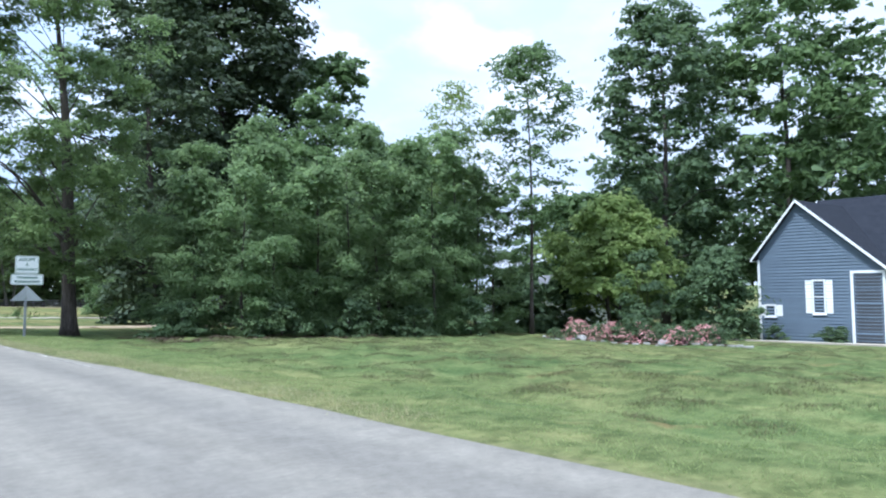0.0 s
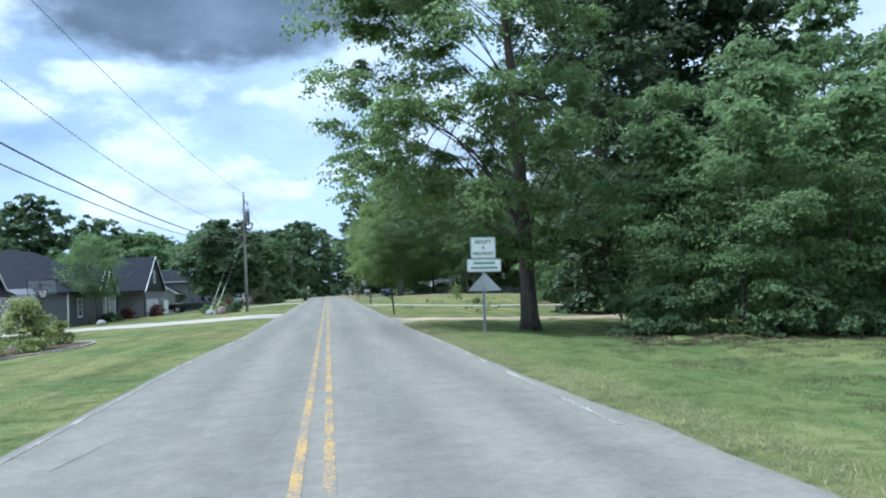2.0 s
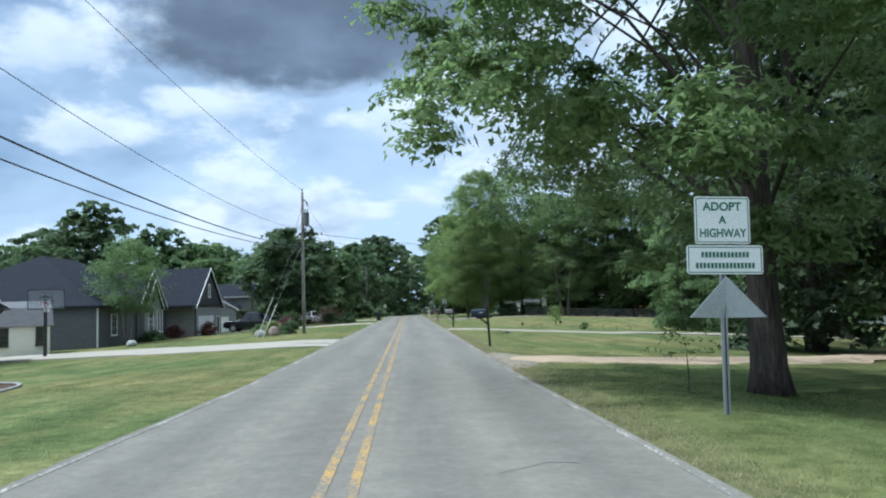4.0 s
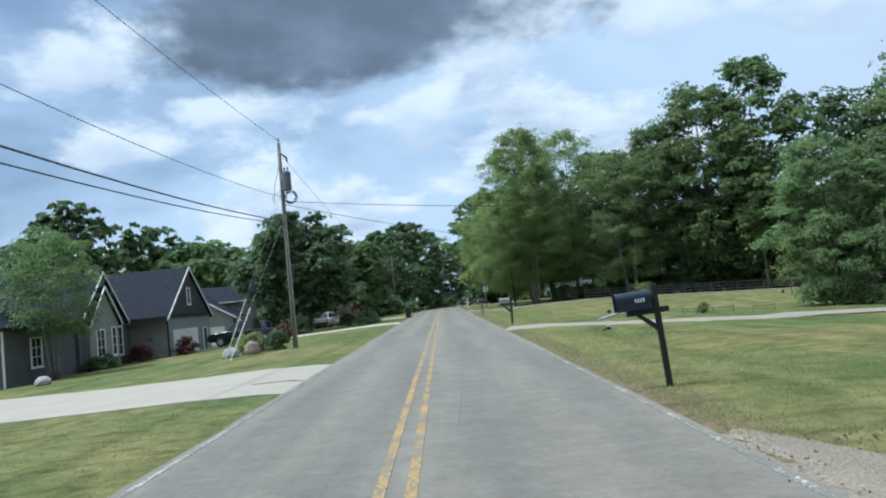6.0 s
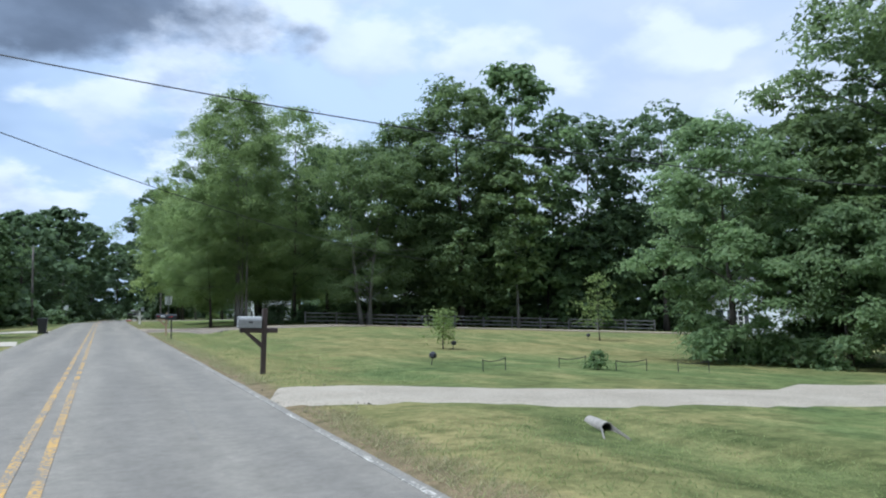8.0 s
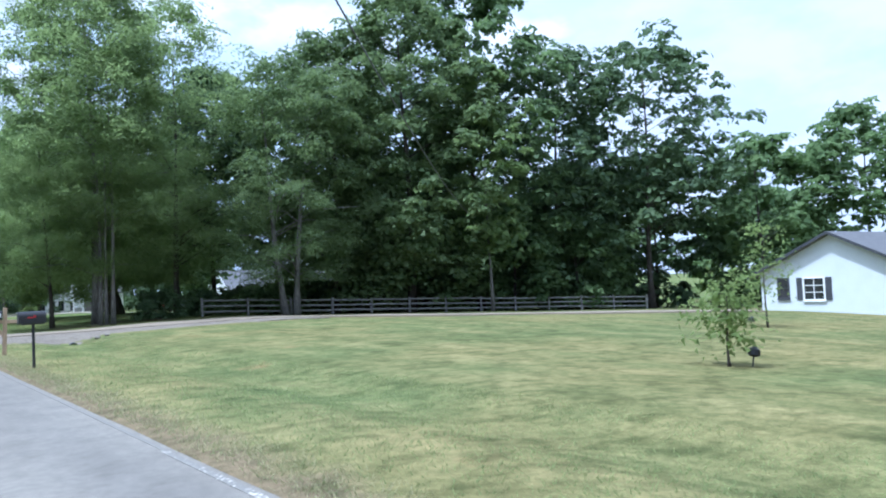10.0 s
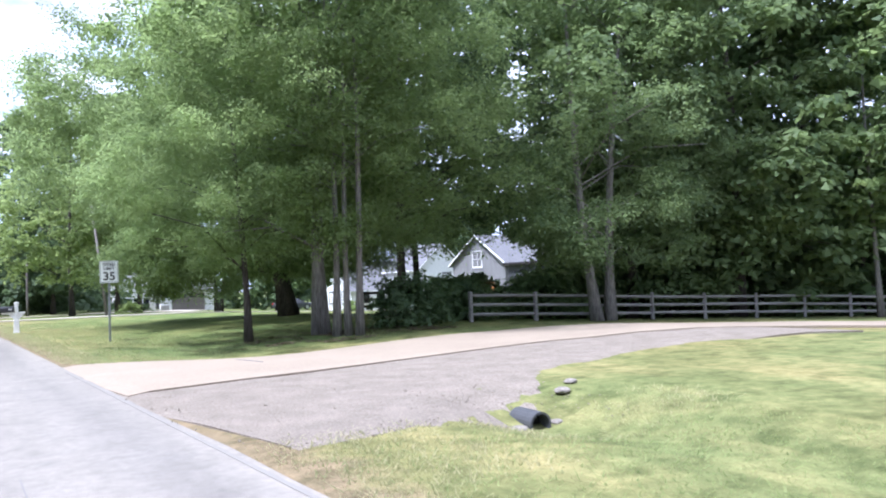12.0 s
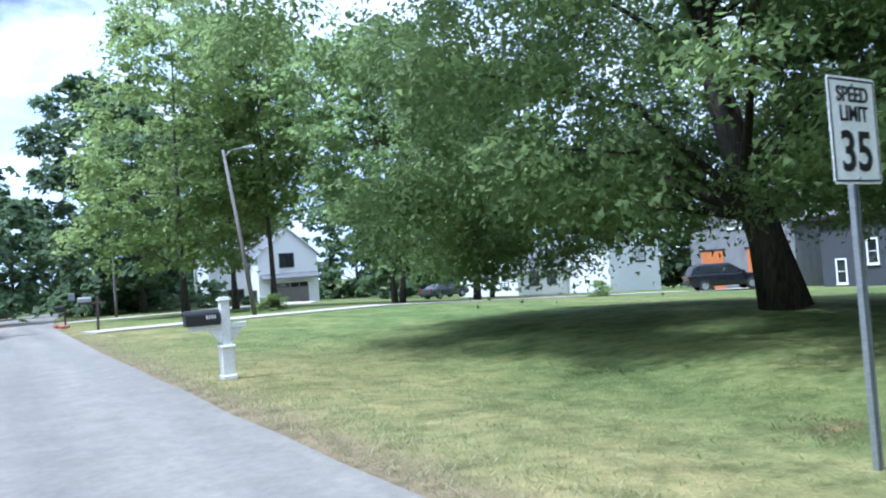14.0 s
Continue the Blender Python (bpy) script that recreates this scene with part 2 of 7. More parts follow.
    lush.interpolation_type = "SMOOTHSTEP"
    nt.links.new(sep.outputs[0], lush.inputs[0])
    lush.inputs[1].default_value, lush.inputs[2].default_value = 5.0, 9.0
    both = nt.nodes.new("ShaderNodeMath")
    both.operation = "MULTIPLY"
    nt.links.new(mr.outputs[0], both.inputs[0])
    nt.links.new(lush.outputs[0], both.inputs[1])
    col = mix_node(nt, both.outputs[0], col, ramp_node(nt, mid, [(0.30, (0.078, 0.122, 0.036)), (0.70, (0.165, 0.205, 0.064))]))
    bare = ramp_node(nt, noise_node(nt, 0.34, 5, rough=0.65), [(0.64, (0, 0, 0)), (0.72, (0.6, 0.6, 0.6))])
    col = mix_node(nt, bare, col, (0.27, 0.165, 0.085))
    # uneven lawn: shading of the lumps multiplied into the colour
    clod_shade = noise_node(nt, 1.5, 4, stretch=(1.0, 1.5, 1), rough=0.6)
    col = mix_node(nt, 0.72, col, ramp_node(nt, clod_shade, [(0.34, (0.48, 0.52, 0.43)), (0.52, (1.08, 1.06, 1.02))]), "MULTIPLY")
    tuft = noise_node(nt, 5.0, 3)
    col = mix_node(nt, 0.55, col, ramp_node(nt, tuft, [(0.36, (0.55, 0.62, 0.52)), (0.60, (1.12, 1.1, 1.05))]), "MULTIPLY")
    nt.links.new(col, b.inputs["Base Color"])
    b.inputs["Roughness"].default_value = 0.95
    b.inputs["Specular IOR Level"].default_value = 0.1
    bump_node(nt, b, fine, 0.8, 0.05)
    return m


def asphalt_material():
    m, nt, b = material("worn_asphalt")
    agg, mid, big = noise_node(nt, 160, 3), noise_node(nt, 2.2, 7, rough=0.62), noise_node(nt, 0.35, 5, stretch=(3.0, 0.30, 1))
    coord = nt.nodes.new("ShaderNodeTexCoord")
    vor = nt.nodes.new("ShaderNodeTexVoronoi")
    vor.inputs["Scale"].default_value = 90
    nt.links.new(coord.outputs["Object"], vor.inputs["Vector"])
    col = ramp_node(nt, big, [(0.3, (0.173, 0.159, 0.134)), (0.7, (0.235, 0.216, 0.183))])
    col = mix_node(nt, 0.5, col, ramp_node(nt, mid, [(0.32, (0.154, 0.140, 0.118)), (0.68, (0.246, 0.226, 0.192))]))
    # polished wheel tracks along each lane
    sep = nt.nodes.new("ShaderNodeSeparateXYZ")
    nt.links.new(coord.outputs["Object"], sep.inputs[0])
    wave = nt.nodes.new("ShaderNodeMath")
    wave.operation = "MULTIPLY_ADD"
    nt.links.new(sep.outputs[0], wave.inputs[0])
    wave.inputs[1].default_value, wave.inputs[2].default_value = 2 * math.pi / 1.5, 0.6
    sine = nt.nodes.new("ShaderNodeMath")
    sine.operation = "SINE"
    nt.links.new(wave.outputs[0], sine.inputs[0])
    soft = nt.nodes.new("ShaderNodeMath")
    soft.operation = "MULTIPLY_ADD"
    nt.links.new(sine.outputs[0], soft.inputs[0])
    soft.inputs[1].default_value = 0.22
    nt.links.new(big, soft.inputs[2])
    col = mix_node(nt, 0.8, col, ramp_node(nt, soft.outputs[0], [(0.2, (0.86, 0.86, 0.87)), (0.8, (1.10, 1.09, 1.07))]), "MULTIPLY")
    mottle = noise_node(nt, 9.0, 5, rough=0.7)
    col = mix_node(nt, 0.7, col, ramp_node(nt, mottle, [(0.32, (0.80, 0.80, 0.80)), (0.68, (1.17, 1.17, 1.17))]), "MULTIPLY")
    stain = noise_node(nt, 0.8, 4, rough=0.7)
    col = mix_node(nt, ramp_node(nt, stain, [(0.60, (0, 0, 0)), (0.74, (0.35, 0.35, 0.35))]), col, (0.105, 0.102, 0.098))
    col = mix_node(nt, 0.55, col, ramp_node(nt, agg, [(0.3, (0.55, 0.55, 0.55)), (0.72, (1.4, 1.4, 1.4))]), "MULTIPLY")
    nt.links.new(col, b.inputs["Base Color"])
    b.inputs["Roughness"].default_value = 0.85
    b.inputs["Specular IOR Level"].default_value = 0.25
    bump_node(nt, b, vor.outputs["Distance"], 0.5, 0.008)
    return m


def paint_material(name, col, worn=0.42):
    m, nt, b = material(name)
    n1, n2 = noise_node(nt, 25, 6), noise_node(nt, 1.3, 4)
    add = nt.nodes.new("ShaderNodeMath")
    add.operation = "MULTIPLY_ADD"
    nt.links.new(n2, add.inputs[0])
    add.inputs[1].default_value = 0.6
    nt.links.new(n1, add.inputs[2])
    f = ramp_node(nt, add.outputs[0], [(worn + 0.12, (1, 1, 1)), (worn + 0.32, (0, 0, 0))])
    c = mix_node(nt, f, (0.196, 0.184, 0.162), col)
    nt.links.new(c, b.inputs["Base Color"])
    b.inputs["Roughness"].default_value = 0.85
    b.inputs["Specular IOR Level"].default_value = 0.08
    bump_node(nt, b, n1, 0.3, 0.004)
    return m


M = {}
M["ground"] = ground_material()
M["asphalt"] = asphalt_material()
M["yellow"] = paint_material("yellow_road_paint", (0.50, 0.305, 0.085), 0.54)
M["white_line"] = paint_material("white_road_paint", (0.60, 0.565, 0.49), 0.455)
M["concrete"] = surface("pale_concrete", (0.335, 0.295, 0.235), (0.41, 0.365, 0.295), 0.8, 30, 0.9, bump=0.25)
M["concrete_tan"] = surface("tan_concrete", (0.215, 0.172, 0.122), (0.280, 0.228, 0.166), 0.6, 26, 0.9, bump=0.25)
M["gravel"] = surface("grey_gravel", (0.152, 0.128, 0.100), (0.265, 0.228, 0.182), 2.0, 35, 0.95, bump=1.0, dist=0.04, tint=0.3)
M["gravel_sandy"] = surface("sandy_gravel", (0.24, 0.205, 0.165), (0.37, 0.31, 0.24), 1.6, 30, 0.95, bump=1.0, dist=0.03, tint=0.3)
M["sand"] = surface("sandy_dirt", (0.38, 0.28, 0.19), (0.48, 0.37, 0.26), 0.6, 18, 0.95, bump=0.5)
M["gravel_pale"] = surface("pale_packed_gravel", (0.255, 0.222, 0.172), (0.375, 0.330, 0.262), 0.8, 30, 0.95, bump=0.8, dist=0.03, tint=0.25)
M["mulch"] = surface("brown_mulch", (0.07, 0.045, 0.035), (0.14, 0.09, 0.065), 6, 40, 0.95, bump=1.0, dist=0.04)
M["bark"] = surface("grey_brown_bark", (0.040, 0.034, 0.030), (0.115, 0.098, 0.083), 4, 22, 0.95, bump=1.0, stretch=(1, 1, 0.14), dist=0.06, tint=0.35)
M["bark_pale"] = surface("pale_grey_bark", (0.105, 0.096, 0.086), (0.27, 0.25, 0.225), 4, 22, 0.95, bump=1.0, stretch=(1, 1, 0.14), dist=0.05, tint=0.35)
M["leaf_mid"] = leaf_material("maple_leaf", (0.044, 0.084, 0.034), (0.165, 0.235, 0.092), 0.5)
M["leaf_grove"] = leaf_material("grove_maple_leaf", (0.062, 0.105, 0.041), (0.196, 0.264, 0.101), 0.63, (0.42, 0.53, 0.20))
M["leaf_wood"] = leaf_material("wood_edge_leaf", (0.042, 0.076, 0.034), (0.160, 0.215, 0.088), 0.5, (0.30, 0.40, 0.15))
M["leaf_thicket"] = leaf_material("thicket_leaf", (0.059, 0.104, 0.050), (0.198, 0.265, 0.121), 0.6, (0.34, 0.46, 0.195))
M["leaf_dark"] = leaf_material("oak_leaf", (0.028, 0.054, 0.028), (0.100, 0.145, 0.066), 0.35)
M["leaf_pine"] = leaf_material("pine_needle", (0.022, 0.038, 0.022), (0.070, 0.092, 0.046), 0.2)
M["leaf_light"] = leaf_material("dogwood_leaf", (0.080, 0.132, 0.034), (0.23, 0.30, 0.095), 0.6, (0.42, 0.50, 0.19))
M["leaf_maple"] = leaf_material("roadside_maple_leaf", (0.055, 0.088, 0.035), (0.178, 0.232, 0.092), 0.64, (0.30, 0.42, 0.17))
M["leaf_red"] = leaf_material("red_barberry_leaf", (0.05, 0.014, 0.018), (0.12, 0.035, 0.04), 0.2)
M["petal"] = leaf_material("pink_petal", (0.46, 0.14, 0.16), (0.72, 0.40, 0.39), 0.2)
M["grass_blade"] = leaf_material("grass_blade", (0.124, 0.166, 0.056), (0.285, 0.318, 0.122), 0.5)
M["grass_dry"] = leaf_material("dry_grass_blade", (0.26, 0.22, 0.11), (0.50, 0.44, 0.25), 0.5)

# ---- mesh helpers ----


def link_bm(name, bm, mat, parent=None, label="", smooth=False):
    me = bpy.data.meshes.new(name)
    bm.to_mesh(me)
    bm.free()
    me.materials.append(mat)
    if smooth:
        me.polygons.foreach_set("use_smooth", [True] * len(me.polygons))
    ob = new(name, me)
    ob.parent = parent
    if label:
        tagged(ob, label)
    return ob


part = link_bm


def empty(name, m, label, category, group="", kind=""):
    ob = new(name)
    ob.matrix_basis = m
    ob.empty_display_size = 0.3
    return tagged(ob, label, category, group, kind)


def array_mesh(name, verts, faces, mat, parent=None, smooth=False):
    """A mesh object from numpy arrays; all faces with the same number of corners."""
    me = bpy.data.meshes.new(name)
    k = faces.shape[1]
    me.vertices.add(len(verts))
    me.vertices.foreach_set("co", np.ascontiguousarray(verts, dtype=np.float32).ravel())
    me.loops.add(faces.size)
    me.loops.foreach_set("vertex_index", np.ascontiguousarray(faces, dtype=np.int32).ravel())
    me.polygons.add(len(faces))
    me.polygons.foreach_set("loop_start", np.arange(0, faces.size, k, dtype=np.int32))
    me.materials.append(mat)
    if smooth:
        me.polygons.foreach_set("use_smooth", np.ones(len(faces), dtype=bool))
    me.update(calc_edges=True)
    ob = new(name, me)
    ob.parent = parent
    return ob


def box(bm, x0, y0, z0, x1, y1, z1, bevel=0.0):
    r = bmesh.ops.create_cube(bm, size=1.0)
    bmesh.ops.transform(bm, matrix=Matrix.Translation(((x0 + x1) / 2, (y0 + y1) / 2, (z0 + z1) / 2)) @ Matrix.Diagonal((abs(x1 - x0), abs(y1 - y0), abs(z1 - z0), 1)), verts=r["verts"])
    if bevel:
        edges = list({e for v in r["verts"] for e in v.link_edges})
        bmesh.ops.bevel(bm, geom=edges, offset=bevel, segments=2, affect="EDGES", profile=0.5)
    return bm


def bbox(*a, bevel=0.0):
    return box(bmesh.new(), *a, bevel=bevel)


def tube(bm, pts, radii, sides=8, cap=True):
    """A round rod along pts."""
    rings = []
    pts = [Vector(p) for p in pts]
    for i, p in enumerate(pts):
        d = (pts[min(i + 1, len(pts) - 1)] - pts[max(i - 1, 0)]).normalized()
        a = d.orthogonal().normalized() if i == 0 else (a - d * a.dot(d)).normalized()
        b = d.cross(a)
        r = radii[i] if isinstance(radii, (list, tuple)) else radii
        rings.append([bm.verts.new(p + (a * math.cos(2 * math.pi * k / sides) + b * math.sin(2 * math.pi * k / sides)) * r) for k in range(sides)])
    for q, w in zip(rings, rings[1:]):
        for k in range(sides):
            bm.faces.new((q[k], q[(k + 1) % sides], w[(k + 1) % sides], w[k]))
    if cap:
        bm.faces.new(rings[0][::-1])
        bm.faces.new(rings[-1])
    return bm


def prism(bm, outline, y0, y1, axis="y"):
    """A flat outline of (u, z) pairs drawn out from y0 to y1 (axis y: u is x; axis x: u is y)."""
    if axis == "y":
        a = [bm.verts.new((u, y0, z)) for u, z in outline]
        b = [bm.verts.new((u, y1, z)) for u, z in outline]
    else:
        a = [bm.verts.new((y0, u, z)) for u, z in outline]
        b = [bm.verts.new((y1, u, z)) for u, z in outline]
    n = len(outline)
    bm.faces.new(a), bm.faces.new(b[::-1])
    for i in range(n):
        bm.faces.new((a[i], b[i], b[(i + 1) % n], a[(i + 1) % n]))
    bmesh.ops.recalc_face_normals(bm, faces=bm.faces)
    return bm


# ---- ground and road ----


def smooth01(t):
    t = min(1.0, max(0.0, t))
    return t * t * (3 - 2 * t)


def road_x(y):
    """The road's centre line bends gently beyond the last houses."""
    return 0.0 if y < 140 else min((y - 140) ** 2 / 1500.0, 60 + y * 0.1)


def road_z(y):
    return -0.008 * max(0.0, y - 135) ** 1.0 * smooth01((y - 135) / 60) if y < 420 else -2.28


def lawn_fall(d, y):
    """How far the right-hand lawn lies below the road: an even fall at first, a flat shelf further on."""
    near, far = 0.055 * max(0.0, d - 5), 0.008 * max(0.0, d - 5) + 0.038 * max(0.0, d - 18)
    return min(near + (far - near) * smooth01((y - 80) / 22), 3.4)


def ground_z(x, y):
    d = x - road_x(y)
    z = road_z(y)
    if d > 0:
        z -= lawn_fall(d, y)
        ditch = 0.16 * math.exp(-((d - 6.6) / 1.1) ** 2) * smooth01((y - 45) / 12) * (1 - smooth01((y - 103) / 5))
        if y < 45:
            ditch += 0.16 * math.exp(-((d - 8.0) / 2.0) ** 2)
        z -= ditch * smooth01((abs(y - 68.7) - 2.0) / 2.2) * smooth01((abs(y - 41.2) - 1.8) / 2.2)
        z -= 0.22 * math.exp(-((d - 7.8) / 3.0) ** 2) * smooth01((y - 115) / 5) * (1 - smooth01((y - 138) / 12))
        z += 0.16 * math.exp(-((d - 17) / 4) ** 2 - ((y - 136) / 7) ** 2)
        z -= 0.42 * math.exp(-((d - 6.95) / 0.95) ** 2 - ((y - 107.55) / 1.3) ** 2)
    else:
        z -= min(0.037 * max(0.0, -d - 5), 3.4)
    if abs(d) > 3.3 or d < -2.95:
        z += 0.05 * noise.noise((x * 0.16, y * 0.16, 0.3)) * smooth01((abs(d) - 3.3) / 3)
        if d > 4.5 and y < 31:
            lump = noise.noise((x * 0.75, y * 0.95, 4.0)) + 0.6 * noise.noise((x * 1.6, y * 1.9, 9.0))
            z += 0.14 * lump * smooth01((d - 4.5) / 2) * smooth01((31 - y) / 2) * (1 - smooth01((d - 34) / 3))
    else:
        z -= 0.035
    return z - 0.015


def base_z(x, y):
    """The lawn without ditch and hummocks, as drives are laid."""
    d = x - road_x(y)
    if d > 0:
        return road_z(y) - 0.03 - lawn_fall(d, y)
    return road_z(y) - 0.03 - min(0.037 * max(0.0, -d - 5), 3.4)


def build_ground():
    xs = [-900, -500, -300, -200, -140, -100, -75] + [v for v in np.arange(-60, -12, 2.5)] + [v for v in np.arange(-12, 16, 0.5)] + [v for v in np.arange(16, 40, 0.8)] + [v for v in np.arange(40, 75, 2.2)] + [80, 100, 140, 200, 300, 500, 900]
    ys = [-600, -300, -150, -80, -45] + [v for v in np.arange(-25, 0, 1.5)] + [v for v in np.arange(0, 30, 0.5)] + [v for v in np.arange(30, 120, 0.75)] + [v for v in np.arange(120, 175, 1.5)] + [180, 190, 200, 210, 225, 240, 260, 280, 310, 350, 420, 550, 800, 1500, 3000]
    verts = np.array([(x, y, ground_z(x, y)) for y in ys for x in xs])
    n = len(xs)
    faces = np.array([(j * n + i, j * n + i + 1, (j + 1) * n + i + 1, (j + 1) * n + i) for j in range(len(ys) - 1) for i in range(n - 1)])
    return tagged(array_mesh("ground", verts, faces, M["ground"], smooth=True), "patchy green and dry mown lawn beside the road", "ground", kind="structure")


ground = build_ground()


def ribbon(name, stations, mat, label, category="road", thick=0.06, kind="structure"):
    """A thin slab laid along (left point, right point, z) stations."""
    bm = bmesh.new()
    rows = []
    for (ax, ay), (bx, by), z in stations:
        rows.append([bm.verts.new((ax, ay, z)), bm.verts.new((bx, by, z)), bm.verts.new((bx, by, z - thick)), bm.verts.new((ax, ay, z - thick))])
    for p, q in zip(rows, rows[1:]):
        for k in range(4):
            bm.faces.new((p[k], p[(k + 1) % 4], q[(k + 1) % 4], q[k]))
    bm.faces.new(rows[0]), bm.faces.new(rows[-1][::-1])
    bmesh.ops.recalc_face_normals(bm, faces=bm.faces)
    ob = link_bm(name, bm, mat)
    return tagged(ob, label, category, kind=kind) if label else ob


ROAD_YS = [-120, -60, -20] + [v for v in np.arange(0, 150, 1.5)] + [v for v in np.arange(150, 420, 6)]
LEFT, RIGHT = -2.76, 3.14   # asphalt edges on the long straight


def edge_wobble(y, s):
    return 0.07 * noise.noise((y * 0.7, s, 0.0)) + 0.03 * noise.noise((y * 3.1, s, 5.0))


def wide(y):
    """The road is wider by the side street at the start of the way."""
    return 1 - smooth01((y - 24) / 14)


def mouth(y):
    """The rounded edge where the side street joins."""
    return 0.32 * (1 - smooth01((y - 12) / 10))


road = ribbon("road", [((road_x(y) + LEFT - 0.12 - 0.42 * wide(y) + edge_wobble(y, 1.0), y), (road_x(y) + RIGHT + 0.18 * wide(y) + mouth(y) + edge_wobble(y, 9.0), y), road_z(y)) for y in ROAD_YS], M["asphalt"], "worn pale grey asphalt two-lane country road", thick=0.12)


def stripe(name, off, w, mat, y0, y1, label, spread=0.0):
    st = [((road_x(y) + off + spread * wide(y) - w / 2, y), (road_x(y) + off + spread * wide(y) + w / 2, y), road_z(y) + 0.005) for y in ROAD_YS if y0 <= y <= y1]
    ob = ribbon(name, st, mat, label, "road marking", thick=0.004)
    return ob


stripe("yellow_line", -0.14, 0.105, M["yellow"], 12, 420, "faded yellow painted centre line on asphalt")
stripe("yellow_line", 0.14, 0.105, M["yellow"], 12, 420, "faded yellow painted centre line on asphalt")
stripe("white_line", RIGHT - 0.10, 0.075, M["white_line"], 15, 86, "worn white painted edge line on asphalt", 0.18)
stripe("white_line", LEFT + 0.0, 0.08, M["white_line"], 6, 60, "worn white painted edge line on asphalt", -0.41)



M["white_worn"] = paint_material("worn_white_road_paint", (0.25, 0.225, 0.185), 0.42)
stripe("white_line", RIGHT - 0.08, 0.05, M["white_worn"], 85, 118, "almost worn away white edge line on asphalt")


def crack(name, pts, w, label):
    bm = bmesh.new()
    prev = None
    for i in range(len(pts) - 1):
        n = 8
        for k in range(n + (i == len(pts) - 2)):
            u = k / n
            x = pts[i][0] + (pts[i + 1][0] - pts[i][0]) * u + 0.06 * noise.noise((pts[i][1] + u * 3, i, 2.0))
            y = pts[i][1] + (pts[i + 1][1] - pts[i][1]) * u
            h = 0.55 * w * (0.6 + 0.5 * abs(noise.noise((x * 4, y * 4, 1.0))))
            cur = (bm.verts.new((x - h, y, road_z(y) + 0.004)), bm.verts.new((x + h, y + 0.02, road_z(y) + 0.004)))
            if prev:
                bm.faces.new((prev[0], prev[1], cur[1], cur[0]))
            prev = cur
    bmesh.ops.recalc_face_normals(bm, faces=bm.faces)
    tagged(link_bm(name, bm, M["tar"]), label, "road crack", kind="structure")


M["tar"] = surface("dark_tar", (0.115, 0.112, 0.110), (0.155, 0.152, 0.148), 3, 40, 0.8, bump=0.3)
for cp, cw in (([(-2.3, 9.0), (-1.6, 11.5), (-0.5, 15.5), (-0.3, 18.0)], 0.009), ([(-2.6, 17.5), (-2.1, 18.2), (-1.5, 18.4)], 0.03), ([(1.5, 27.0), (2.0, 27.4), (2.3, 27.3)], 0.06), ([(0.6, 46), (0.75, 50), (0.7, 56)], 0.012), ([(-2.5, 15.0), (-2.3, 16.2), (-1.9, 16.6)], 0.03), ([(1.7, 66), (1.9, 72), (1.75, 80)], 0.012), ([(-1.4, 70), (-1.2, 82)], 0.012), ([(1.3, 98), (1.5, 108)], 0.012), ([(-2.4, 13.2), (-2.1, 13.5), (-1.2, 13.4)], 0.03)):
    crack("road_crack", cp, cw, "dark crack sealed in the asphalt")

# ---- trees ----


def crown_points(rng, k, h, r, base, shape):
    """Centres of leaf clumps inside an uneven crown."""
    out = []
    ph = rng.uniform(0, 6.28, 6)
    for _ in range(k):
        t = rng.uniform(0.0, 1.0)
        if shape == "round":
            prof = max(0.0, 1 - (abs(t - 0.46) / 0.57) ** 2.4) ** 0.6
        elif shape == "cone":
            prof = (1 - t) ** 0.75 * 0.95 + 0.05
        elif shape == "spire":
            prof = (0.45 + 0.55 * min(1.0, t * 3.0)) * (1 - t ** 1.7) ** 0.85 * (0.86 + 0.22 * math.sin(13 * t + ph[3])) + 0.03
        elif shape == "bush":
            prof = max(0.0, math.cos(math.pi / 2 * t)) ** 0.55
        else:  # spreading, widest above the middle
            prof = max(0.0, math.sin(math.pi * min(1, t ** 0.8 * 0.86 + 0.12))) ** 0.8
        a = rng.uniform(0, 2 * math.pi)
        lump = 0.82 + 0.16 * math.sin(2 * a + ph[0] + 3 * t) + 0.14 * math.sin(3 * a + ph[1] - 7 * t) + 0.10 * math.sin(5 * a + ph[2] + 11 * t)
        rho = rng.uniform(0.08, 1.0) ** 0.44 * prof * r * 1.22 * lump
        out.append((rho * math.cos(a), rho * math.sin(a), base + t * (h - base)))
    return np.array(out)


